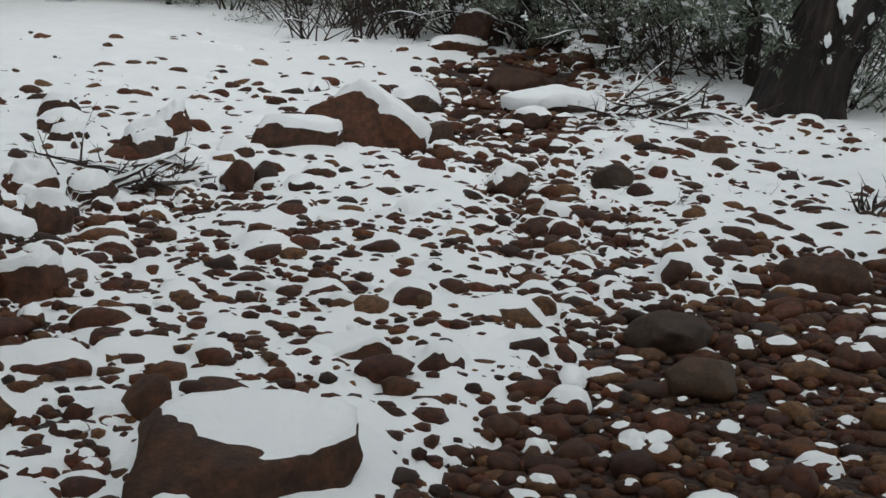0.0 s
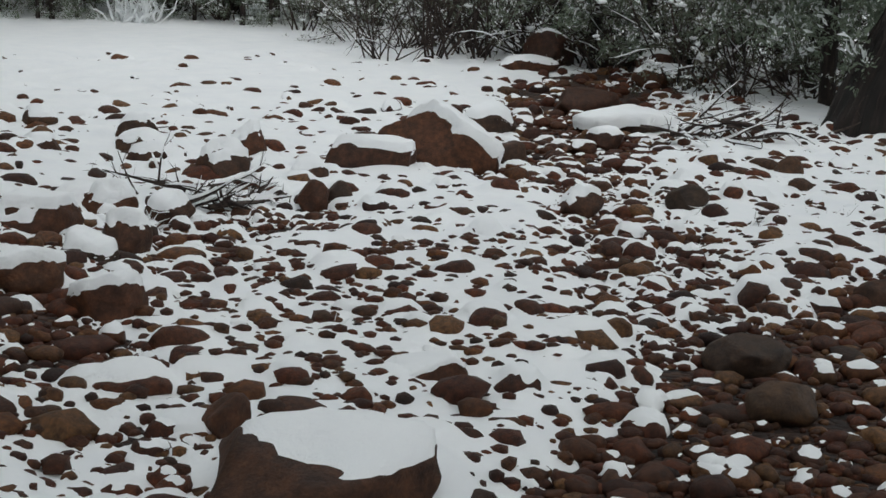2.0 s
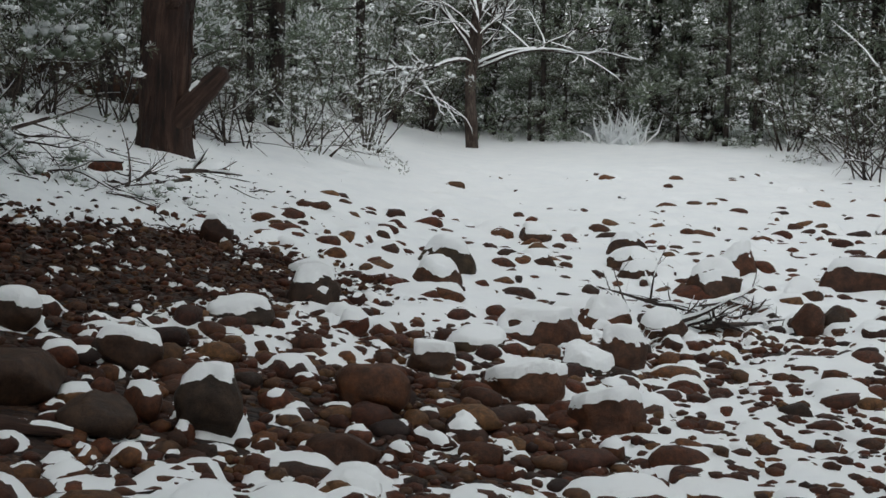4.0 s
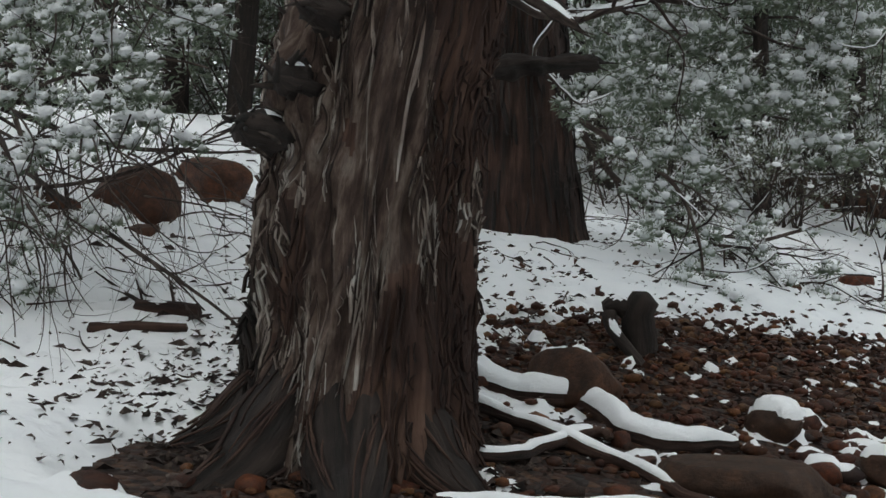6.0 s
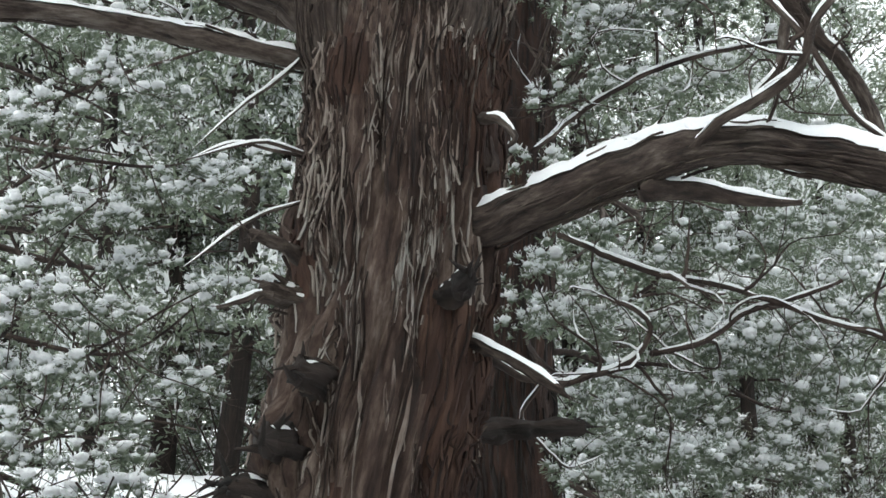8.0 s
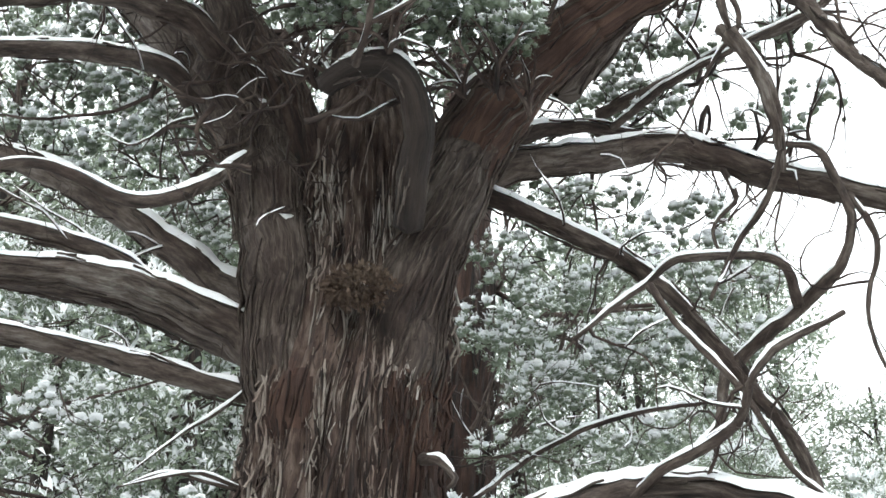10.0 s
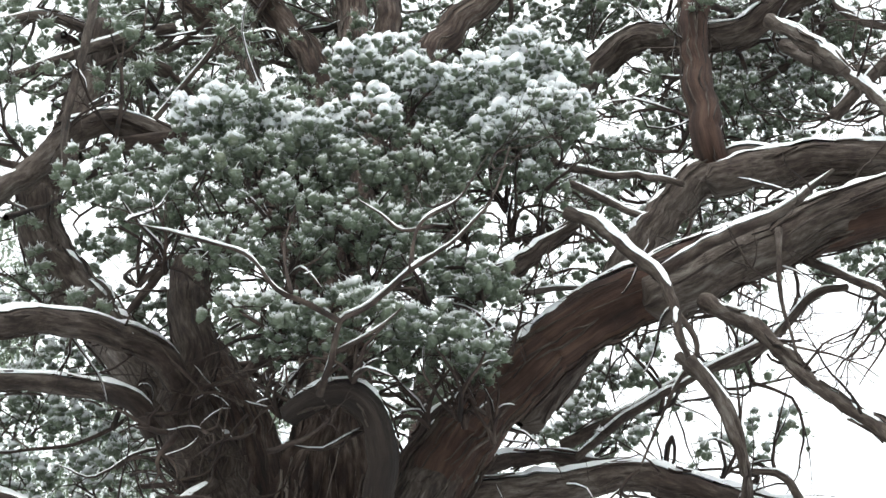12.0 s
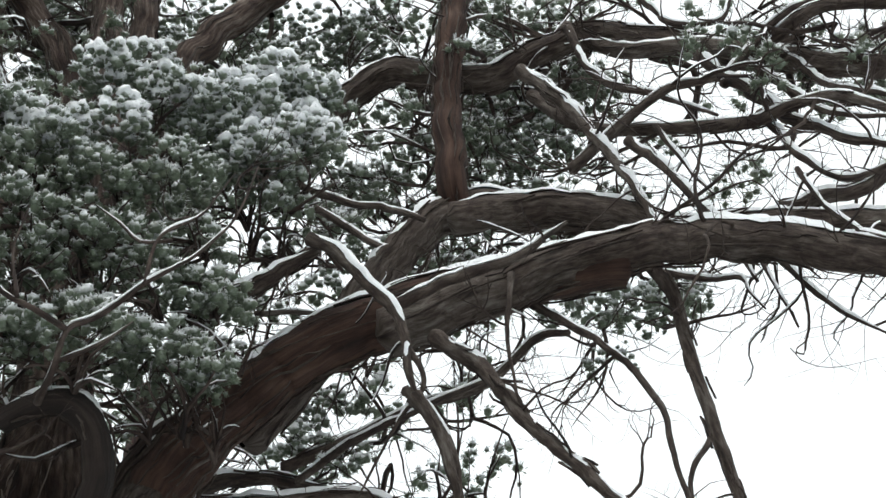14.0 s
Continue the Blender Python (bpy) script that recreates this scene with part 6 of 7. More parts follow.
    part("back_limb_snow", (*sn, [SNOW]), t, "snow on the limbs at the back", "stuff")
    lv, sv = foliage(ends, 0.034, 26, 28, 0.7, 16, 0.62, 0.22, 0.5, 0.25)
    fo = part("foliage", (*lv, [LEAF]), t, "small grey-green sprays at the back", "stuff")
    part("snow", (*sv, [SNOW]), fo, "", "stuff")
    # leaves deep in the crown, round the stems
    deep = [(rng.uniform(-4.2, -0.5), rng.uniform(4.7, 6.6), rng.uniform(5.0, 8.6), rng.uniform(0.12, 0.24)) for _ in range(85)]
    deep += [(rng.uniform(-1.3, 0.5), rng.uniform(5.0, 6.2), rng.uniform(6.0, 8.3), rng.uniform(0.12, 0.22)) for _ in range(34)]
    lv, sv = foliage(deep, 0.042, 13, 20, 0.55, 17, 0.66, 0.24, 0.5, 0.3, 0.6, 0.1)
    fo = part("foliage", (*lv, [LEAF]), t, "dense grey-green sprays deep in the crown", "stuff")
    part("snow", (*sv, [SNOW]), fo, "powder snow on the sprays", "stuff")
    core = []
    for x, y, z, r in deep:
        for _ in range(3):
            core += grow((x, y, z - r), rng.normal(size=3) + np.array([0, 0, 0.3]), rng.uniform(0.4, 0.9), 0.012, 2, rng, 0.6, 0.0, 3, 0.55, 0.07)
    part("twig_mass", (*twig_mesh(core, 4), [TWIG]), fo, "dark crooked twigs among the sprays", "stuff")
    sn = twig_snow(core, rng, 0.2, 0.005)
    part("twig_snow", (*sn, [SNOW]), fo, "thin snow on the twigs", "stuff")
    # crooked snowy twigs that tangle in front of the fork
    knot = []
    for _ in range(26):
        p = np.array([-2.45, 3.55, 4.15]) + rng.normal(size=3) * np.array([0.22, 0.1, 0.2])
        knot += grow(p, rng.normal(size=3) * np.array([1, 0.5, 0.7]), rng.uniform(0.2, 0.5), rng.uniform(0.005, 0.012), 2, rng, 0.55, 0.05, 3, 0.55, 0.03)
    part("twig_knot", (*twig_mesh(knot, 6), [TWIG]), t, "crooked twigs before the fork", "stuff")
    sn = twig_snow(knot, rng, 0.2, 0.003)
    part("twig_snow", (*sn, [SNOW]), t, "snow on the crooked twigs", "stuff")
    # a nest of dry needles and bark crumbs caught in the fork
    m = 1300
    d = unit(rng.normal(size=(m, 3)))
    w = unit(d + rng.normal(size=(m, 3)) * 0.8)
    size = rng.uniform(0.008, 0.034, m)
    v, f = blades(np.array([-1.99, 3.69, 3.46]) + d * np.array([0.13, 0.06, 0.07]) * (1 + 0.5 * fbm(d * 2.5, 2, 3)[:, None]) * rng.uniform(0.2, 1, (m, 1)) ** 0.5, w, size, size * 0.5, rng)
    part("needle_nest", (np.hstack([v, v * 9]), f, [TAN]), t, "tan nest of dry needles in the fork", "stuff")
    # unseen crown added high over the creek bank, to hold back sky light
    over = []
    for _ in range(80):
        x, y = rng.uniform(-6.5, 3.2), rng.uniform(-4.0, 3.0)
        z = rng.uniform(5.6, 7.6)
        if math.hypot(x, y) < (z - 2.3) / math.tan(radians(60)) and y < 1.0 or y < -0.6:
            over.append((x, y, z, rng.uniform(0.35, 0.6)))
    lv, sv = foliage(over, 0.2, 1.3, 16, 2.5, 15, 0.9, 0.5)
    part("sky_blocking_crown", (*lv, [LEAF]), t, "unseen leaves added overhead to block sky light", "stuff")
    # flared feet of the trunk, their shade and wet put into dark bark
    for way, far, r0 in ((205, 0.58, 0.11), (228, 0.62, 0.11), (262, 0.75, 0.12), (300, 0.72, 0.14), (340, 0.7, 0.12)):
        c, s = math.cos(radians(way)), math.sin(radians(way))
        pts = [(-2.36 + c * q * far, 3.86 + s * q * far, float(land(-2.36 + c * q * far, 3.86 + s * q * far)) + h) for q, h in ((0.25, 0.28), (0.5, 0.1), (0.72, 0.0), (1.0, -0.05))]
        line, rad = smooth_line(pts, [r0 * 0.8, r0, r0 * 0.75, r0 * 0.4], 0.03)
        foot = part("root_flare", (*tube(line, rad, 18, 0.3, way, 7, 0.35), [DARK_BARK]), t, "flaring foot of the trunk, coloured dark for shade and wet")
        part("loose_bark", (*limb_strips(line, rad, 45, way), [RED_BARK]), foot, "", "stuff")
    # roots that run out over the bank
    for pts, r0, r1 in ((ROOT_A, 0.06, 0.03), (ROOT_B, 0.03, 0.018), (ROOT_C, 0.034, 0.022), (ROOT_D, 0.025, 0.018), (ROOT_E, 0.07, 0.045), (ROOT_F, 0.05, 0.03)):
        line, rad = smooth_line(pts, np.linspace(r0, r1, len(pts)), 0.03)
        line = line + np.stack([fbm(line * 4.5 + 9 * q + r0 * 70, 3, q + 60) for q in range(3)], 1) * np.array([0.06, 0.06, 0.025])
        rad = rad * (1 + 0.35 * fbm(line * 7 + r0 * 50, 2, 66))
        rt = part("root", (*tube(line, rad, 14, 0.3, 7, 12, 0.25), [RED_BARK]), t, "gnarled red-brown root lying on the bank")
        if pts in (ROOT_E, ROOT_F):
            continue
        v, f = snow_along(line, rad, 9 + len(pts), 0.03 if r0 > 0.05 else 0.013, 0.6 if r0 > 0.05 else 0.25, 11, 60 if r0 > 0.05 else 46)
        part("snow", (v, f, [SNOW]), rt, "thick snow along the root")
    return t


great_juniper()


# ---- the trees beside it ----
def second_juniper():
    rng = np.random.RandomState(8)
    x, y, z = -3.58, 8.25, 1.0
    t = root("juniper_tree", (x, y, z), "thick dark juniper trunk standing behind the great one", "tree")
    rings = [(x, y, z - 0.3, 0.5), (x, y, z + 0.1, 0.42), (x - 0.02, y, z + 0.5, 0.38), (x - 0.05, y, z + 1.2, 0.34), (x - 0.02, y, z + 2.2, 0.31),
             (x + 0.05, y, z + 3.4, 0.28), (x + 0.08, y, z + 5.0, 0.22), (x + 0.1, y, z + 7, 0.12)]
    trunk = part("trunk", (*shaggy_trunk(rings, 88, 0.05, 9, 0.035, 0.1), [RED_BARK]), t)
    part("loose_bark", (*strips(rings, 900, 14, z, z + 4.5, (0.2, 0.7), (0.012, 0.035), 0.03, (9, 0.035, 0.1)), [DARK_BARK]), trunk, "loose strips of bark", "stuff")
    br = []
    for k in range(26):
        h = rng.uniform(1.0, 6.5)
        a = rng.uniform(-0.7, 0.8)
        br += grow((x, y, z + h), (math.cos(a), math.sin(a), rng.uniform(-0.1, 0.25)), rng.uniform(1.2, 2.6), 0.032 * rng.uniform(0.5, 1.2), 2, rng, 0.4, 0.0, 4, 0.5, 0.12)
    for pts, r in DROOPING:
        line, rad = smooth_line(pts, np.linspace(r, r * 0.3, len(pts)), 0.06)
        br.append((line, rad))
        for q in range(2, len(line), 2):
            if line[q][0] < x + 0.55:
                continue
            br += grow(line[q], rng.normal(size=3) + np.array([0.3, 0, -0.35]), rng.uniform(0.25, 0.7), r * 0.35, 2, rng, 0.4, -0.05, 3, 0.55, 0.08)
    part("branchwork", (*twig_mesh(br, 4), [TWIG]), t, "dark crooked branches", "stuff")
    sn = twig_snow(br, rng, 0.08, 0.006)
    part("branch_snow", (*sn, [SNOW]), t, "snow on the branches", "stuff")
    sprigs = [(*(np.array(q) + rng.normal(size=3) * np.array([0.12, 0.12, 0.07])), rng.uniform(0.05, 0.11)) for pts, _ in DROOPING for q in pts[1:] for _ in range(4)]
    lv, sv = foliage(SECOND_CLUMPS + sprigs, 0.042, 17, 20, 0.5, 21, 0.72, 0.22, 0.42, 0.6, 0.62, -0.05)
    fo = part("foliage", (*lv, [LEAF]), t, "snow-dusted grey-green juniper sprays", "stuff")
    part("snow", (*sv, [SNOW]), fo, "powder snow on the sprays", "stuff")


def hanging_juniper():
    """A juniper past the bank whose snowy boughs hang into view."""
    rng = np.random.RandomState(18)
    x, y, z = -5.6, 5.2, 1.0
    t = root("juniper_tree", (x, y, z), "juniper with drooping boughs heavy with snow", "tree")
    rings = [(x, y, z - 0.3, 0.24), (x, y, z + 0.5, 0.18), (x, y, z + 2, 0.16), (x + 0.1, y, z + 4, 0.12), (x + 0.1, y, z + 5.5, 0.05)]
    part("trunk", (*shaggy_trunk(rings, 40, 0.08, 19, 0.02), [DARK_BARK]), t)
    br = []
    for cx, cy, cz, r in LEFT_TREE_CLUMPS:
        s = np.array([x, y, min(cz + 0.4, z + 5)])
        e = np.array([cx, cy, cz])
        br += grow(s, e - s, np.linalg.norm(e - s) * 1.05, 0.022, 2, rng, 0.16, 0.0, 3, 0.35, 0.1)
        for _ in range(3):
            br += grow(e + rng.normal(size=3) * r * 0.6, (rng.normal() * 0.4, rng.normal() * 0.4, -1), rng.uniform(0.3, 0.7), 0.005, 1, rng, 0.3, -0.1, 3, 0.6, 0.06)
    # a fringe of bare twigs that droops over the snowy bank
    for _ in range(30):
        k = rng.rand()
        p = np.array([-4.1 + 0.95 * k, 3.85 + 0.75 * k, 1.45 + rng.uniform(-0.1, 0.35)]) + rng.normal(size=3) * 0.06
        br += grow(p, (rng.uniform(0.1, 0.9), rng.normal() * 0.3, rng.uniform(-0.5, 0.2)), rng.uniform(0.5, 1.0), 0.0045, 1, rng, 0.3, -0.32, 3, 0.6, 0.05)
    for z0 in (1.55, 1.8):
        br += grow((x + 0.1, y, z0), (1, -0.72, -0.03), 2.9, 0.02, 1, rng, 0.12, 0.0, 6, 0.25, 0.12)
    part("branchwork", (*twig_mesh(br, 4), [TWIG]), t, "thin drooping branches", "stuff")
    lv, sv = foliage(LEFT_TREE_CLUMPS, 0.042, 15, 20, 0.4, 22, 0.72, 0.22, 0.42, 0.8, 0.65, -0.15)
    fo = part("foliage", (*lv, [LEAF]), t, "snow-laden juniper sprays", "stuff")
    part("snow", (*sv, [SNOW]), fo, "powder snow on the sprays", "stuff")


def broken_juniper():
    """The red trunk on the far bank, with a snapped limb."""
    rng = np.random.RandomState(28)
    x, y, z = -1.42, 11.45, 0.6
    t = root("juniper_tree", (x, y, z), "red-brown juniper trunk with a snapped snowy limb", "tree")
    rings = [(x, y, z - 0.2, 0.27), (x, y, z + 0.15, 0.22), (x + 0.02, y, z + 0.7, 0.19), (x + 0.05, y, z + 1.3, 0.19), (x + 0.1, y, z + 1.9, 0.18), (x + 0.22, y, z + 2.6, 0.15), (x + 0.3, y, z + 4, 0.1)]
    trunk = part("trunk", (*shaggy_trunk(rings, 64, 0.04, 29, 0.03, 0.15), [RED_BARK]), t)
    part("loose_bark", (*strips(rings, 300, 24, z, z + 3, (0.1, 0.5), (0.01, 0.03), 0.03, (29, 0.03, 0.15)), [RED_BARK]), trunk, "", "stuff")
    for pts, r0, r1 in (([(x + 0.05, y - 0.05, z + 0.35), (x + 0.3, y - 0.15, z + 0.6), (x + 0.52, y - 0.2, z + 0.83)], 0.13, 0.08),
                        ([(x + 0.2, y, z + 1.9), (x + 0.55, y, z + 2.2), (x + 1.2, y, z + 2.45)], 0.07, 0.03),
                        ([(x + 0.2, y, z + 2.2), (x + 0.6, y, z + 2.7), (x + 0.9, y, z + 3.4)], 0.1, 0.05),
                        ([(x + 0.05, y - 0.1, z + 1.35), (x + 0.14, y - 0.22, z + 1.42)], 0.07, 0.06)):
        line, rad = smooth_line(pts, np.linspace(r0, r1, len(pts)), 0.04)
        lb = part("limb", (*tube(line, rad, 14, 0.2, 3, 8, 0.15), [RED_BARK]), t)
        v, f = snow_along(line, rad, 3, 0.02, 0.35, 7, 40)
        if len(f):
            part("snow", (v, f, [SNOW]), lb)
    cl = [(x + rng.uniform(-1.3, 1.6), y + rng.uniform(-0.6, 0.6), z + rng.uniform(2.4, 4.5), rng.uniform(0.25, 0.45)) for _ in range(22)]
    lv, sv = foliage(cl, 0.09, 6, 50, 0.6, 33)
    fo = part("foliage", (*lv, [LEAF]), t, "", "stuff")
    part("snow", (*sv, [SNOW]), fo, "", "stuff")


def leaning_tree():
    """The dark leaning trunk over the upstream bank, snow caught on its bark."""
    x, y, z = 8.95, 9.2, 0.0
    t = root("leaning_tree", (x, y, z), "dark leaning trunk with snow caught on its bark", "tree")
    rings = [(x - 0.1, y, z - 0.2, 0.46), (x - 0.05, y, z + 0.15, 0.4), (x + 0.1, y, z + 0.6, 0.37), (x + 0.35, y - 0.1, z + 1.2, 0.35), (x + 0.75, y - 0.15, z + 2.2, 0.32), (x + 1.2, y - 0.2, z + 3.6, 0.26), (x + 1.6, y - 0.3, z + 5.5, 0.18)]
    trunk = part("trunk", (*shaggy_trunk(rings, 72, 0.05, 39, 0.04, 0.2), [DARK_BARK]), t)
    part("loose_bark", (*strips(rings, 400, 34, z, z + 3, (0.15, 0.5), (0.01, 0.035), 0.03, (39, 0.04, 0.2)), [DARK_BARK]), trunk, "", "stuff")
    line, rad = smooth_line([(x + 0.12, y, z + 0.3), (x + 0.1, y - 0.12, z + 0.8), (x + 0.06, y - 0.2, z + 1.35), (x - 0.02, y - 0.15, z + 2.2), (x - 0.05, y, z + 3.5)], [0.26, 0.25, 0.22, 0.18, 0.12], 0.05)
    part("limb", (*tube(line, rad, 30, 0.2, 5, 6, 0.3), [DARK_BARK]), t)
    v, f = rock(91, 3, 4, 0.75, 2.6)
    for dx, dy, dz, s in ((0.06, -0.4, 1.1, 0.13), (0.12, -0.41, 1.32, 0.17), (0.04, -0.4, 1.55, 0.16), (0.14, -0.38, 1.75, 0.12), (-0.1, -0.37, 0.78, 0.05), (0.3, -0.46, 1.0, 0.05), (-0.06, -0.38, 0.6, 0.035)):
        part("snow_patch", (v * np.array([s * 0.8, s * 0.35, s * 1.3]) + np.array([x + dx, y + dy + 0.03, z + dz]), f, [SNOW]), t, "snow plastered against the bark")


second_juniper()
hanging_juniper()
broken_juniper()
leaning_tree()


# ---- the wood behind ----
def wood_tree(seed, height, spread_r, snowy, low=0.03, n_clumps=115):
    """A conifer of the background: trunk, branches, crown and its snow, built at the origin."""
    rng = np.random.RandomState(seed)
    t = root("juniper_tree", (0, 0, 0), "snow-dusted juniper in the wood behind the creek", "tree", "trees of the wood")
    line, rad = smooth_line([(0, 0, -0.4), (rng.normal() * 0.08, 0, height * 0.3), (rng.normal() * 0.15, rng.normal() * 0.1, height * 0.7), (0, 0, height)], [0.12, 0.1, 0.06, 0.02], 0.2)
    part("trunk", (*tube(line, rad, 8, 0.15, seed), [DARK_BARK]), t)
    cl, br = [], []
    for k in range(n_clumps):
        h = rng.uniform(low, 1.0) ** 0.85
        reach = spread_r * (1.15 - h) ** 0.75 * rng.uniform(0.35, 1.0)
        a = rng.uniform(0, 2 * np.pi)
        c = np.array([math.cos(a) * reach, math.sin(a) * reach, h * height - 0.12 * reach])
        cl.append((*c, rng.uniform(0.25, 0.48)))
        if k % 3 == 0:
            s = np.array([0, 0, h * height * 0.9])
            br += grow(s, c - s, np.linalg.norm(c - s) * 1.1, 0.022, 1, rng, 0.2, 0, 2, 0.5, 0.35)
    part("branchwork", (*twig_mesh(br, 3), [TWIG]), t, "", "stuff")
    lv, sv = foliage(cl, 0.1, 2.6, 9, snowy, seed + 50, 0.9, 0.3, 0.0, 0.42, 0.32, -0.15)
    fo = part("crown", (*lv, [LEAF]), t, "", "stuff")
    part("snow", (*sv, [SNOW]), fo, "", "stuff")
    return t


def shrub(seed, height, wide, leafy, snowy=0.6):
    rng = np.random.RandomState(seed)
    t = root("shrub", (0, 0, 0), "leafless scrub with snow along its twigs", "shrub", "scrub along the wood's edge")
    br = []
    for _ in range(12):
        w = np.array([rng.normal() * wide, rng.normal() * wide, rng.uniform(0.7, 1.3)])
        br += grow((rng.normal() * 0.15 * wide, rng.normal() * 0.15 * wide, -0.05), w, height * rng.uniform(0.6, 1.2), 0.012, 2, rng, 0.3, 0.02, 3 if leafy else 2, 0.55, 0.22)
    part("stem_tangle", (*twig_mesh(br, 3), [TWIG]), t, "", "stuff")
    sn = twig_snow(br, rng, snowy, 0.007)
    part("snow", (*sn, [SNOW]), t, "", "stuff")
    if leafy:
        cl = []
        for l, _ in br[::2]:
            cl.append((*l[-1], rng.uniform(0.08, 0.18)))
        lv, sv = foliage(cl, 0.05, 5, 10, 0.6, seed, 0.8, 0.3, 0.0, 0.6, 0.55, -0.1)
        fo = part("leafage", (*lv, [SCRUB]), t, "", "stuff")
        part("leaf_snow", (*sv, [SNOW]), fo, "", "stuff")
    return t


def plant(things, places, seed):
    rng = np.random.RandomState(seed)
    first = set()
    for k, (bearing, d, s) in enumerate(places):
        b = radians(bearing)
        x, y = -math.sin(b) * d, math.cos(b) * d
        m = pose(x, y, float(land(x, y)), 0, 0, rng.uniform(0, 360)) @ Matrix.Scale(s, 4)
        th = things[k % len(things)]
        if th.name in first:
            copy_thing(th, m)
        else:
            first.add(th.name)
            th.matrix_basis = m


wood_rng = np.random.RandomState(77)
DARK_TREES = [wood_tree(111, 8.0, 2.0, 1.0, 0.05), wood_tree(112, 7.0, 1.8, 0.9, 0.03)]
plant(DARK_TREES, [(-14, 26.5, 1.0), (-16, 25.5, 1.1), (-18.2, 26.5, 1.2), (-20.5, 26, 1.1), (-12, 28.5, 1.1), (-22.5, 25, 1.1), (-9.5, 29, 1.2), (-30.5, 21.5, 1.0), (-34, 23, 1.0), (-38, 21, 1.1), (-44, 18, 1.0), (-26, 24, 1.0), (-42, 15, 0.8), (-45, 14.5, 0.9), (-48, 14, 0.9), (-40, 17.5, 0.9), (-36, 19, 0.9), (-29, 19.5, 0.7), (-32, 18.5, 0.7), (-34.5, 18, 0.7), (-38, 17, 0.7)], 8)
TREES = [wood_tree(101, 6.5, 1.7, 0.5), wood_tree(102, 7.5, 1.6, 0.65), wood_tree(103, 5.5, 1.9, 0.45), wood_tree(104, 8.5, 1.9, 0.75, 0.06), wood_tree(105, 6.0, 1.6, 0.6, 0.03)]
spots = [(9.5, 15, 0.9), (2.5, 16.5, 0.9), (13, 13.5, 0.85), (17, 14.5, 1.0), (22.5, 13, 1.0), (26, 15.5, 1.0), (33, 14, 0.95), (38, 15.5, 1.0), (43, 14, 1.0), (48, 15, 1.0), (55, 13, 1.0), (62, 14, 1.0),
         (-1, 21, 1.0), (-8, 31, 1.1), (-5.5, 30, 1.1), (-3.5, 28, 1.0), (0.5, 24, 1.0), (4.5, 21, 1.0), (-17, 31, 1.1), (-10.5, 30, 1.0), (-32, 22, 1.0), (-37, 20, 1.0), (-41, 17, 1.0), (-45, 16, 1.0), (-50, 15, 1.0), (-56, 13, 1.0), (-27, 25, 1.0), (-21, 29, 1.1)]
spots += [(29, 12.5, 1.2), (32, 15, 1.25), (35.5, 12, 1.15), (38, 13, 1.25), (41, 12, 1.2), (44.5, 13.5, 1.25), (30.5, 17, 1.35), (19.5, 13.5, 1.2), (15, 16.5, 1.3), (11, 17, 1.3)]
for b in np.arange(8, 72, 7.5):
    spots.append((b + wood_rng.uniform(-2, 2), wood_rng.uniform(19, 24), wood_rng.uniform(0.9, 1.2)))
plant(TREES, spots, 5)
FAR_TREES = [wood_tree(121, 7.5, 2.2, 0.8, 0.02, 100), wood_tree(122, 8.5, 2.0, 0.7, 0.02, 100)]
far_spots = [(b + wood_rng.uniform(-2, 2), wood_rng.uniform(29, 36), wood_rng.uniform(1.0, 1.4)) for b in np.arange(-58, 75, 4.6)]
far_spots += [(b + wood_rng.uniform(-1.5, 1.5), wood_rng.uniform(25.5, 29) - max(0, b) * 0.3, wood_rng.uniform(1.1, 1.5)) for b in np.arange(-24, 16, 3.1)]
far_spots += [(b + wood_rng.uniform(-1.5, 1.5), wood_rng.uniform(16, 20), wood_rng.uniform(0.9, 1.2)) for b in np.arange(29, 72, 4.4)]
# unseen trees added round the camera's back, to dim the light on the trunk
far_spots += [(b, wood_rng.uniform(7, 11), wood_rng.uniform(1.2, 1.6)) for b in np.arange(90, 292, 12)]
# low growth between the trunks
far_spots += [(b + wood_rng.uniform(-1, 1), (17 if b > 0 else 25) + wood_rng.uniform(-1, 3), wood_rng.uniform(0.28, 0.5)) for b in np.arange(-26, 22, 1.5)]
plant(FAR_TREES, far_spots, 9)
SHRUBS = [shrub(201, 1.5, 0.5, True, 0.12), shrub(202, 1.2, 0.6, True, 0.15), shrub(203, 1.8, 0.45, True, 0.1)]
brush = [(b, d, s) for b, d, s in [(4, 14, 1.0), (1, 15, 1.0), (-1.5, 17, 1.1), (-12, 24.5, 0.8), (6.5, 14.5, 0.9), (9, 13.5, 0.9), (12, 12.5, 0.9), (-24, 20, 1.2), (-27, 19, 1.3),
                                   (-30, 19, 1.3), (-33, 18.5, 1.2), (-36, 16, 1.3), (-38.5, 15, 1.3), (-41, 15.5, 1.3), (-35, 19, 1.3), (-46, 13.5, 1.1), (-22, 21, 1.1), (-19.5, 23, 1.0), (16, 11.5, 0.9), (20, 12, 0.9), (31, 12.5, 0.9),
                                   (3, 19, 1.4), (0, 24, 1.5), (-3, 27, 1.5), (-6, 28, 1.5), (-9, 28, 1.5), (35, 12.5, 1.0), (45, 11, 1.0)]]
dark_brush = []
for b in np.arange(-46, -22, 1.3):
    dark_brush.append((b + wood_rng.uniform(-0.6, 0.6), wood_rng.uniform(17.5, 22), wood_rng.uniform(1.0, 1.5)))
for b in np.arange(-21, 14, 2.3):
    brush.append((b + wood_rng.uniform(-0.8, 0.8), wood_rng.uniform(25, 28) - max(0, b + 4) * 0.75, wood_rng.uniform(1.1, 1.6)))
plant(SHRUBS, brush, 6)
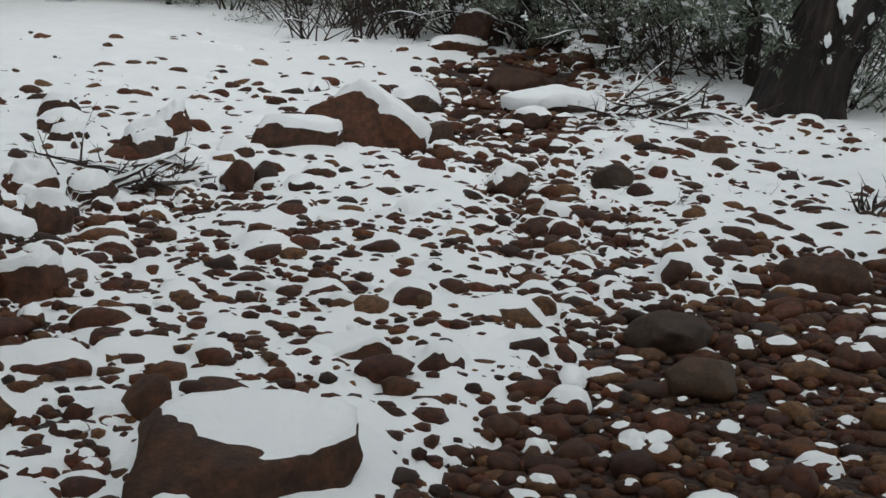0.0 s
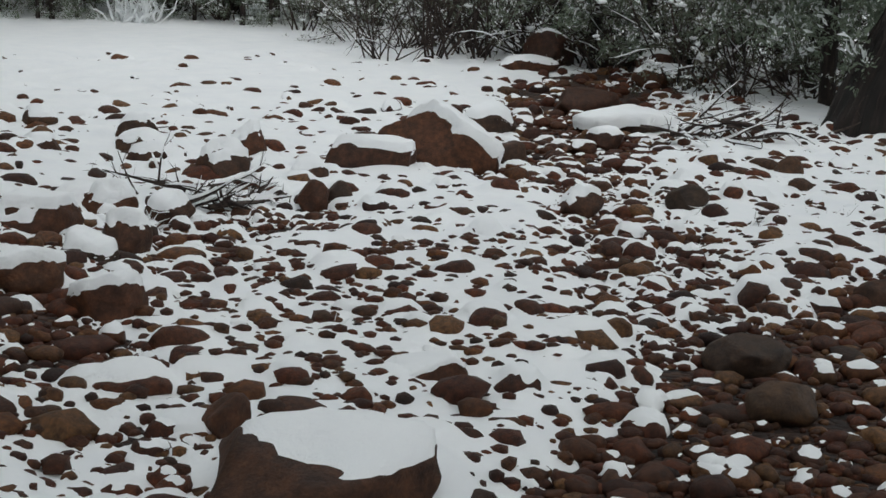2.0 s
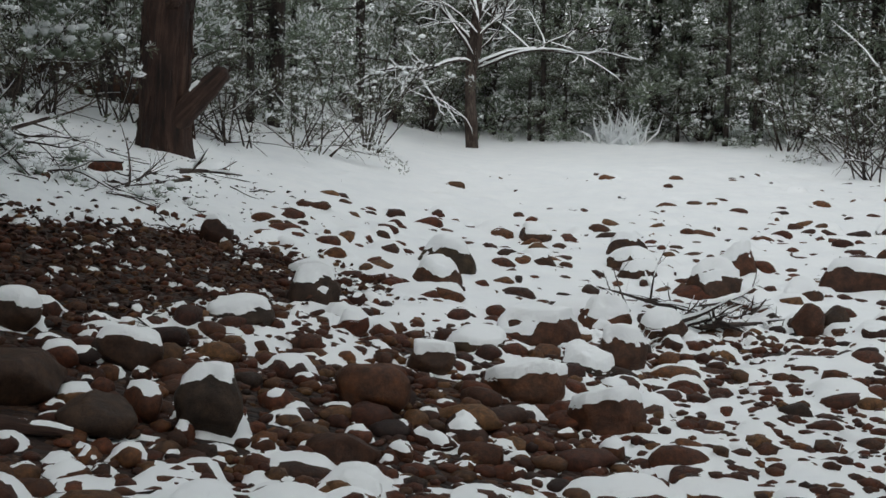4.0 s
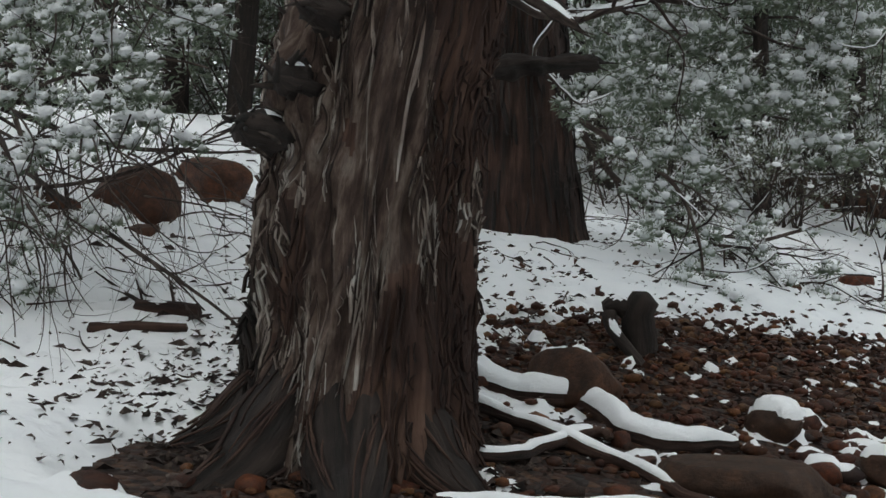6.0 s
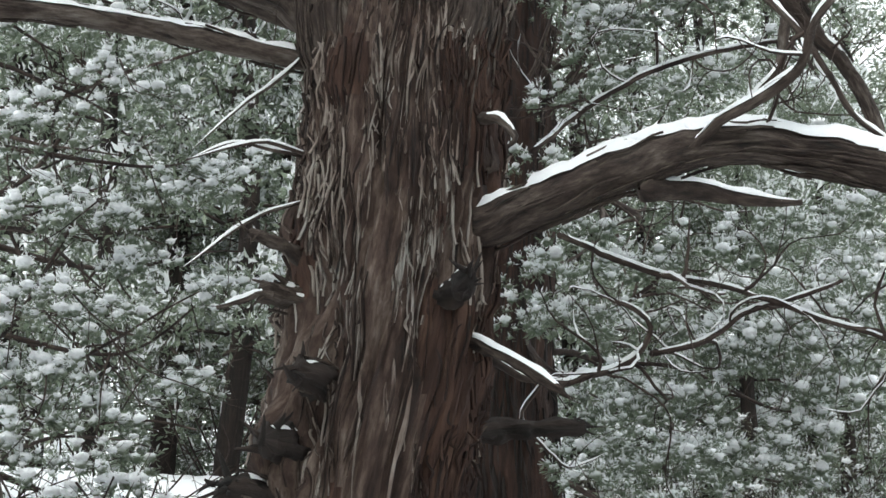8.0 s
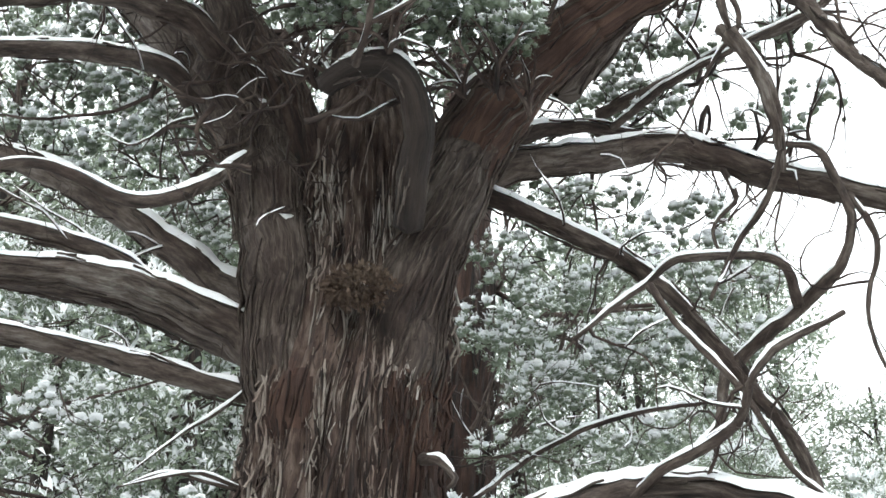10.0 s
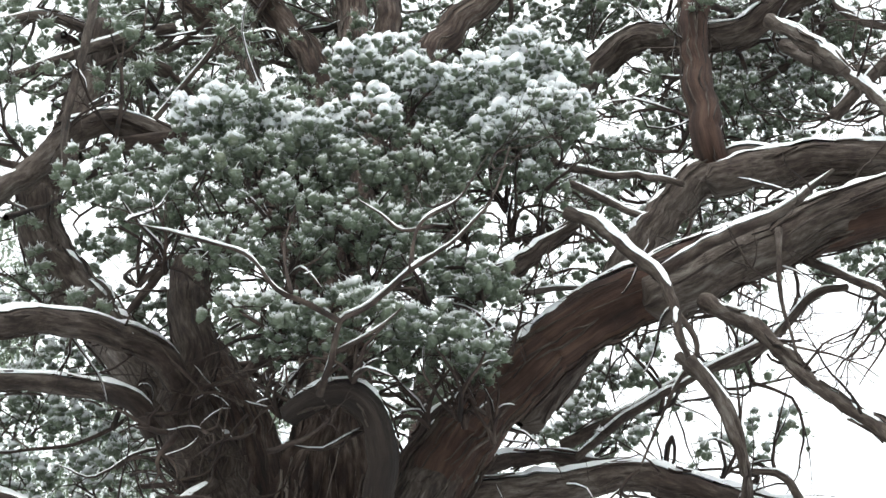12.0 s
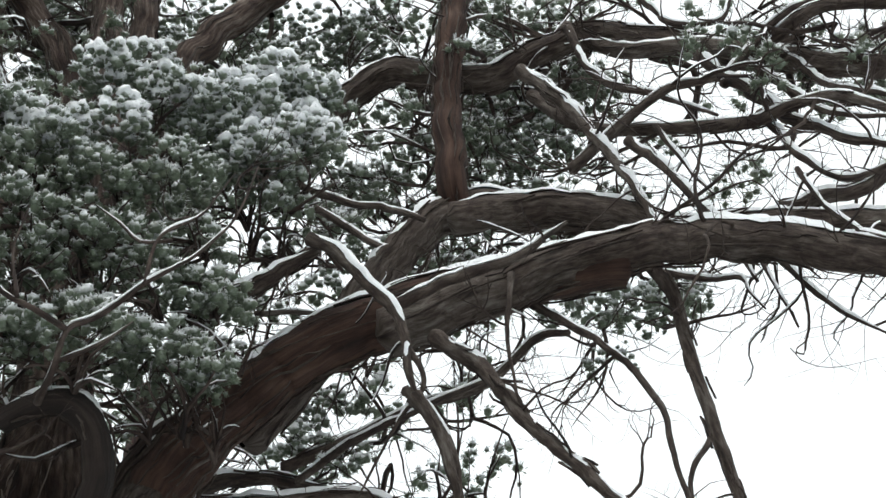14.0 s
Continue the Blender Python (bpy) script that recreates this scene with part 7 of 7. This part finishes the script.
plant([shrub(204, 1.7, 0.5, False, 0.14), shrub(205, 1.4, 0.6, False, 0.12)], dark_brush, 7)


# ---- boulders ----
# flat breaks of single boulders: the break's direction and how far out it lies
SPARSE = {301: (0.9, 8, 0.3, (0.2, 0.14, 0)), 302: (0.62, 4, 0.3, (0.55, 0.1, 0.1)), 314: (0.1, 4, 0.2), 332: (0.85, 4, 0.2), 315: (0.75, 3, 0.2), 345: (0.85, 3, 0.3)}
CUTS = {301: [(-0.1, -0.34, 1, 0.5), (0.12, -1, 0.1, 0.62), (1, -0.12, 0.1, 0.78), (-0.7, -0.4, 0.6, 0.66)], 302: [(0.62, -0.1, 0.8, 0.5), (-0.45, -0.75, 0.5, 0.42), (0.1, -1, 0.1, 0.6)],
        304: [(0.2, -0.2, 1, 0.7), (-0.1, -1, 0.1, 0.65)], 307: [(-0.5, -0.2, 1, 0.45), (0.2, -1, 0.3, 0.6)], 325: [(0, 0, 1, 0.5)]}
for x, y, a, b, h, turn, seed, snow, words in BOULDERS:
    z = float(land(x, y)) + h * 0.5
    v, f = rock(seed, 4, 11, 0.12, 1.6, CUTS.get(seed, ()))
    c, s = math.cos(radians(turn)), math.sin(radians(turn))
    v = v * np.array([a, b, h])
    v = v @ np.array([[c, s, 0], [-s, c, 0], [0, 0, 1]]) + np.array([x, y, z])
    r = root("boulder", (x, y, z - h * 0.5), words, "boulder", "boulders in the creek bed")
    part("rock", (v, f, [ROCK]), r)
    if snow:
        cv, cf = snow_cap(v - np.array([x, y, z]), f, snow * 0.75, *SPARSE.get(seed, (0.64, seed, 0.2)))
        if len(cf):
            part("snow_cap", (cv + np.array([x, y, z]), cf, [SNOW]), r, "smooth white snow cap")


# ---- dead wood ----
def dead_wood(name, label, lines, snowy=0.03, material=None):
    p = lines[0][2][0]
    t = root(name, p, label, "dead wood")
    for r0, r1, pts in lines:
        line, rad = smooth_line(pts, np.linspace(r0, r1, len(pts)), 0.04)
        w = part("branch", (*tube(line, rad, 10, 0.18, int(abs(pts[0][0]) * 100), 9), [material or TWIG]), t)
        v, f = snow_along(line, rad, 3, snowy, 0.12, 9, 50)
        if len(f):
            part("snow", (v, f, [SNOW]), w)
    return t


def on_land(x, y, lift):
    return (x, y, float(land(x, y)) + lift)


# the snapped log at the foot of the bank
dead_wood("log", "charred broken log standing in the gravel with snow on it", [
    (0.085, 0.07, [on_land(-1.95, 5.76, -0.05), on_land(-1.95, 5.75, 0.08), on_land(-1.96, 5.75, 0.17), on_land(-1.93, 5.76, 0.25)]),
    (0.05, 0.04, [on_land(-1.98, 5.74, 0.17), on_land(-2.05, 5.72, 0.2), on_land(-2.09, 5.7, 0.17)]),
    (0.034, 0.024, [on_land(-2.07, 5.68, 0.16), on_land(-2.04, 5.64, 0.1), on_land(-1.96, 5.6, 0.05), on_land(-1.88, 5.56, 0.0)])], 0.018, DARK_BARK)


dead_wood("fallen_log", "short dark log lying half buried in the snow", [
    (0.045, 0.04, [on_land(-3.78, 4.52, 0.07), on_land(-3.66, 4.58, 0.08), on_land(-3.54, 4.63, 0.08)]),
    (0.03, 0.02, [on_land(-3.74, 4.18, 0.07), on_land(-3.62, 4.28, 0.08), on_land(-3.46, 4.44, 0.07)])], 0.012, RED_BARK)


def tangle(name, label, x, y, wide, high, count, seed, r=0.014, snowy=0.6):
    rng = np.random.RandomState(seed)
    z = float(land(x, y))
    t = root(name, (x, y, z), label, "dead wood")
    br = []
    for _ in range(count):
        s = np.array([x + rng.normal() * wide * 0.5, y + rng.normal() * wide * 0.25, z + rng.uniform(0.0, high * 0.7)])
        a = rng.uniform(0, 2 * np.pi)
        br += grow(s, (math.cos(a), math.sin(a) * 0.6, rng.uniform(-0.15, 0.35)), wide * rng.uniform(0.5, 1.1), r * rng.uniform(0.5, 1.6), 2, rng, 0.25, 0.0, 3, 0.5, 0.08)
    part("stick_tangle", (*twig_mesh(br, 5), [TWIG]), t, "tangled dark sticks", "stuff")
    sn = twig_snow(br, rng, snowy, 0.011)
    part("snow", (*sn, [SNOW]), t, "snow caught on the sticks", "stuff")


tangle("brush_pile", "heap of dead branches powdered with snow", 7.15, 9.2, 0.62, 0.3, 30, 401, 0.017, 0.3)
tangle("driftwood_pile", "driftwood and roots caught among the stones", 2.3, 7.55, 0.5, 0.13, 30, 402, 0.017, 0.5)
tangle("fallen_branch", "fallen bough lying on the snowy bank", -2.4, 9.6, 0.9, 0.2, 8, 403, 0.014, 0.25)
tangle("fallen_branch", "thin dead bough on the bank", -1.5, 8.7, 0.7, 0.3, 9, 404, 0.012, 0.2)
tangle("fallen_branch", "dead stick on the snow", -0.2, 13.2, 0.6, 0.15, 5, 405, 0.01, 0.3)
tangle("fallen_branch", "broken logs and sticks in the snow", -3.75, 4.65, 0.35, 0.06, 6, 406, 0.02, 0.3)
tangle("fallen_branch", "sticks lying on the bank", 5.8, 6.3, 0.6, 0.1, 6, 407, 0.006, 0.2)


# ---- the snow-lined bare tree on the meadow's far side ----
def bare_tree():
    rng = np.random.RandomState(61)
    x, y = 2.3, 21.6
    z = float(land(x, y))
    t = root("bare_tree", (x, y, z), "leafless tree with every branch lined with snow", "tree")
    br = [smooth_line([(x, y, z - 0.1), (x - 0.05, y, z + 1.2), (x + 0.05, y, z + 2.4)], [0.12, 0.1, 0.08], 0.2)]
    for k in range(11):
        a = rng.uniform(0, 2 * np.pi)
        br += grow((x, y, z + rng.uniform(1.0, 2.4)), (math.cos(a), math.sin(a) * 0.6, rng.uniform(0.3, 1.3)), rng.uniform(1.6, 2.8), 0.034, 3, rng, 0.42, 0.08, 4, 0.55, 0.2)
    part("branchwork", (*twig_mesh(br, 5), [TWIG]), t, "", "stuff")
    sn = twig_snow(br, rng, 0.9, 0.014)
    part("snow", (*sn, [SNOW]), t, "", "stuff")


bare_tree()


# ---- litter on the bank: bark flakes, sticks and leaves on the snow ----
def litter():
    rng = np.random.RandomState(71)
    n = 12000
    x, y = rng.uniform(-7.5, 0.6, n), rng.uniform(3.2, 12, n)
    keep = rng.rand(n) < step(-0.3, 1.4, -x) * (0.25 + 0.75 * np.exp(-((x + 2.6) ** 2 + (y - 5.6) ** 2) / 5)) * (fbm2(x, y, 1.7, 3, 5) > -0.25)
    x, y = x[keep], y[keep]
    # a skirt of bark crumbs round the great trunk
    m = 2000
    a = rng.uniform(0, 2 * np.pi, m)
    q = 0.42 + np.abs(rng.normal(size=m)) * (0.2 + 0.2 * np.maximum(0, -np.cos(a)))
    x, y = np.concatenate([x, -2.4 + np.cos(a) * q]), np.concatenate([y, 3.86 + np.sin(a) * q])
    z = land(x, y) + np.maximum(snow_depth(x, y), 0) + 0.006
    w = rng.normal(size=(len(x), 3)) * np.array([1, 1, 0.18])
    w /= np.linalg.norm(w, axis=1)[:, None]
    size = 0.02 + 0.07 * rng.rand(len(x)) ** 2.5
    v, f = blades(np.stack([x, y, z], 1) - w * size[:, None] * 0.5, w, size, 0.004 + size * rng.uniform(0.12, 0.45, len(x)), rng)
    flake = part("bark_litter", (np.hstack([v, v]), f, [TWIG]), ground, "dark flakes of bark and leaves on the snow", "stuff")
    # red-brown leaf litter on the gravel below the bank
    m = 7000
    x, y = rng.uniform(-3.2, 0.4, m), rng.uniform(4.6, 8.2, m)
    ok = rng.rand(m) < gravelly(x, y) * 0.85 + 0.12 * step(-0.2, 0.6, -x) * (fbm2(x, y, 2.2, 2, 9) > 0.05)
    x, y = x[ok], y[ok]
    w = unit(rng.normal(size=(len(x), 3)) * np.array([1, 1, 0.35]))
    size = rng.uniform(0.02, 0.06, len(x))
    v, f = blades(np.stack([x, y, land(x, y) + np.maximum(snow_depth(x, y), 0) + 0.012], 1), w, size, size * rng.uniform(0.3, 0.8, len(x)), rng)
    part("leaf_litter", (np.hstack([v, v]), f, [LITTER]), ground, "red-brown fallen leaves on the gravel", "stuff")
    sticks = []
    for _ in range(260):
        px, py = rng.uniform(-6, -0.4), rng.uniform(3.8, 11)
        a = rng.uniform(0, 2 * np.pi)
        for l, r in grow((px, py, 0.0), (math.cos(a), math.sin(a), 0), rng.uniform(0.1, 0.45), 0.005, 1, rng, 0.25, 0, 2, 0.5, 0.06):
            l[:, 2] = land(l[:, 0], l[:, 1]) + np.maximum(snow_depth(l[:, 0], l[:, 1]), 0) + 0.006
            sticks.append((l, r))
    part("stick_litter", (*twig_mesh(sticks), [TWIG]), ground, "thin fallen sticks", "stuff")


litter()


def tuft(x, y, high, count, seed, label, mat, name, wide=0.05):
    """Stiff blades that rise from one crown."""
    rng = np.random.RandomState(seed)
    z = float(land(x, y))
    t = root(name, (x, y, z), label, "plant")
    w = rng.normal(size=(count, 3)) * 0.5 + np.array([0, 0, 1.0])
    w /= np.linalg.norm(w, axis=1)[:, None]
    L = high * rng.uniform(0.5, 1.1, count)
    v, f = blades(np.tile([x, y, z], (count, 1)) + rng.normal(size=(count, 3)) * wide * np.array([1, 1, 0]), w, L, np.full(count, 0.06 * high), rng)
    part("blade_tuft", (np.hstack([v, v]), f, [mat]), t, "", "stuff")


tuft(6.1, 5.5, 0.34, 26, 81, "dead spiky yucca half buried in snow", TWIG, "yucca")
tuft(2.0, 4.75, 0.14, 24, 82, "pale dry grass tuft in the snow", SCRUB, "grass_tuft", 0.02)
tuft(1.7, 6.9, 0.14, 24, 83, "pale dry grass tuft in the snow", SCRUB, "grass_tuft", 0.02)
tuft(3.5, 6.0, 0.12, 18, 84, "pale dry grass tuft in the snow", SCRUB, "grass_tuft", 0.02)
tuft(5.1, 23.0, 0.7, 120, 85, "snowy yucca clump at the meadow's edge", SCRUB, "yucca", 0.2)


# ---- stones of the bed: pieces of the ground ----
def stone_field():
    shapes = []
    for k in range(16):
        v, f = rock(500 + k, 2, 6 + k % 6, 0.24)
        shapes.append((v, f, snow_cap(v, f, 0.24, 0.5, k, 0.4), snow_cap(v, f, 0.22, 0.82, k + 40, 0.5)))
    pebbles = [rock(560 + k, 1, 2, 0.2) for k in range(4)]
    p, sx, sy, sz, lift, turn, kind, cap, snowy, _ = STONES
    near = np.argsort(np.hypot(p[:, 0] - 1.2, p[:, 1] - 1.5) + (p[:, 2] < 0.03) * 50)
    single = set(near[:300].tolist())
    meshes = [(mesh("stone", v, f, [STONE]), mesh("snow_cap", c[0], c[1], [SNOW]), mesh("snow_cap", e[0], e[1], [SNOW])) for v, f, c, e in shapes]
    joined, caps = [], []
    for i, (px, py, size) in enumerate(p):
        k, a = kind[i], turn[i]
        if i in single:
            ob = new("stone", meshes[k][0])
            ob.parent = ground
            ob.matrix_basis = Matrix.Translation((px, py, lift[i])) @ Matrix.Rotation(a, 4, "Z") @ Matrix.Diagonal((sx[i], sy[i], sz[i], 1))
            if snowy[i]:
                c = new("snow_cap", meshes[k][cap[i]])
                c.parent = ob
            continue
        c, s = math.cos(a), math.sin(a)
        m = np.array([sx[i], sy[i], sz[i]])[:, None] * np.array([[c, s, 0], [-s, c, 0], [0, 0, 1]])
        at = np.array([px, py, lift[i]])
        v, f = shapes[k][:2] if size > 0.03 else pebbles[k % 4]
        joined.append((v @ m + at, f))
        if snowy[i]:
            w, g = shapes[k][1 + cap[i]]
            caps.append((w @ m + at, g))
    bed = part("stones", (*join(joined), [STONE]), ground, "rounded red-brown cobbles of the creek bed", "stuff")
    part("stone_snow", (*join(caps), [SNOW]), bed, "snow caps on the cobbles", "stuff")


stone_field()
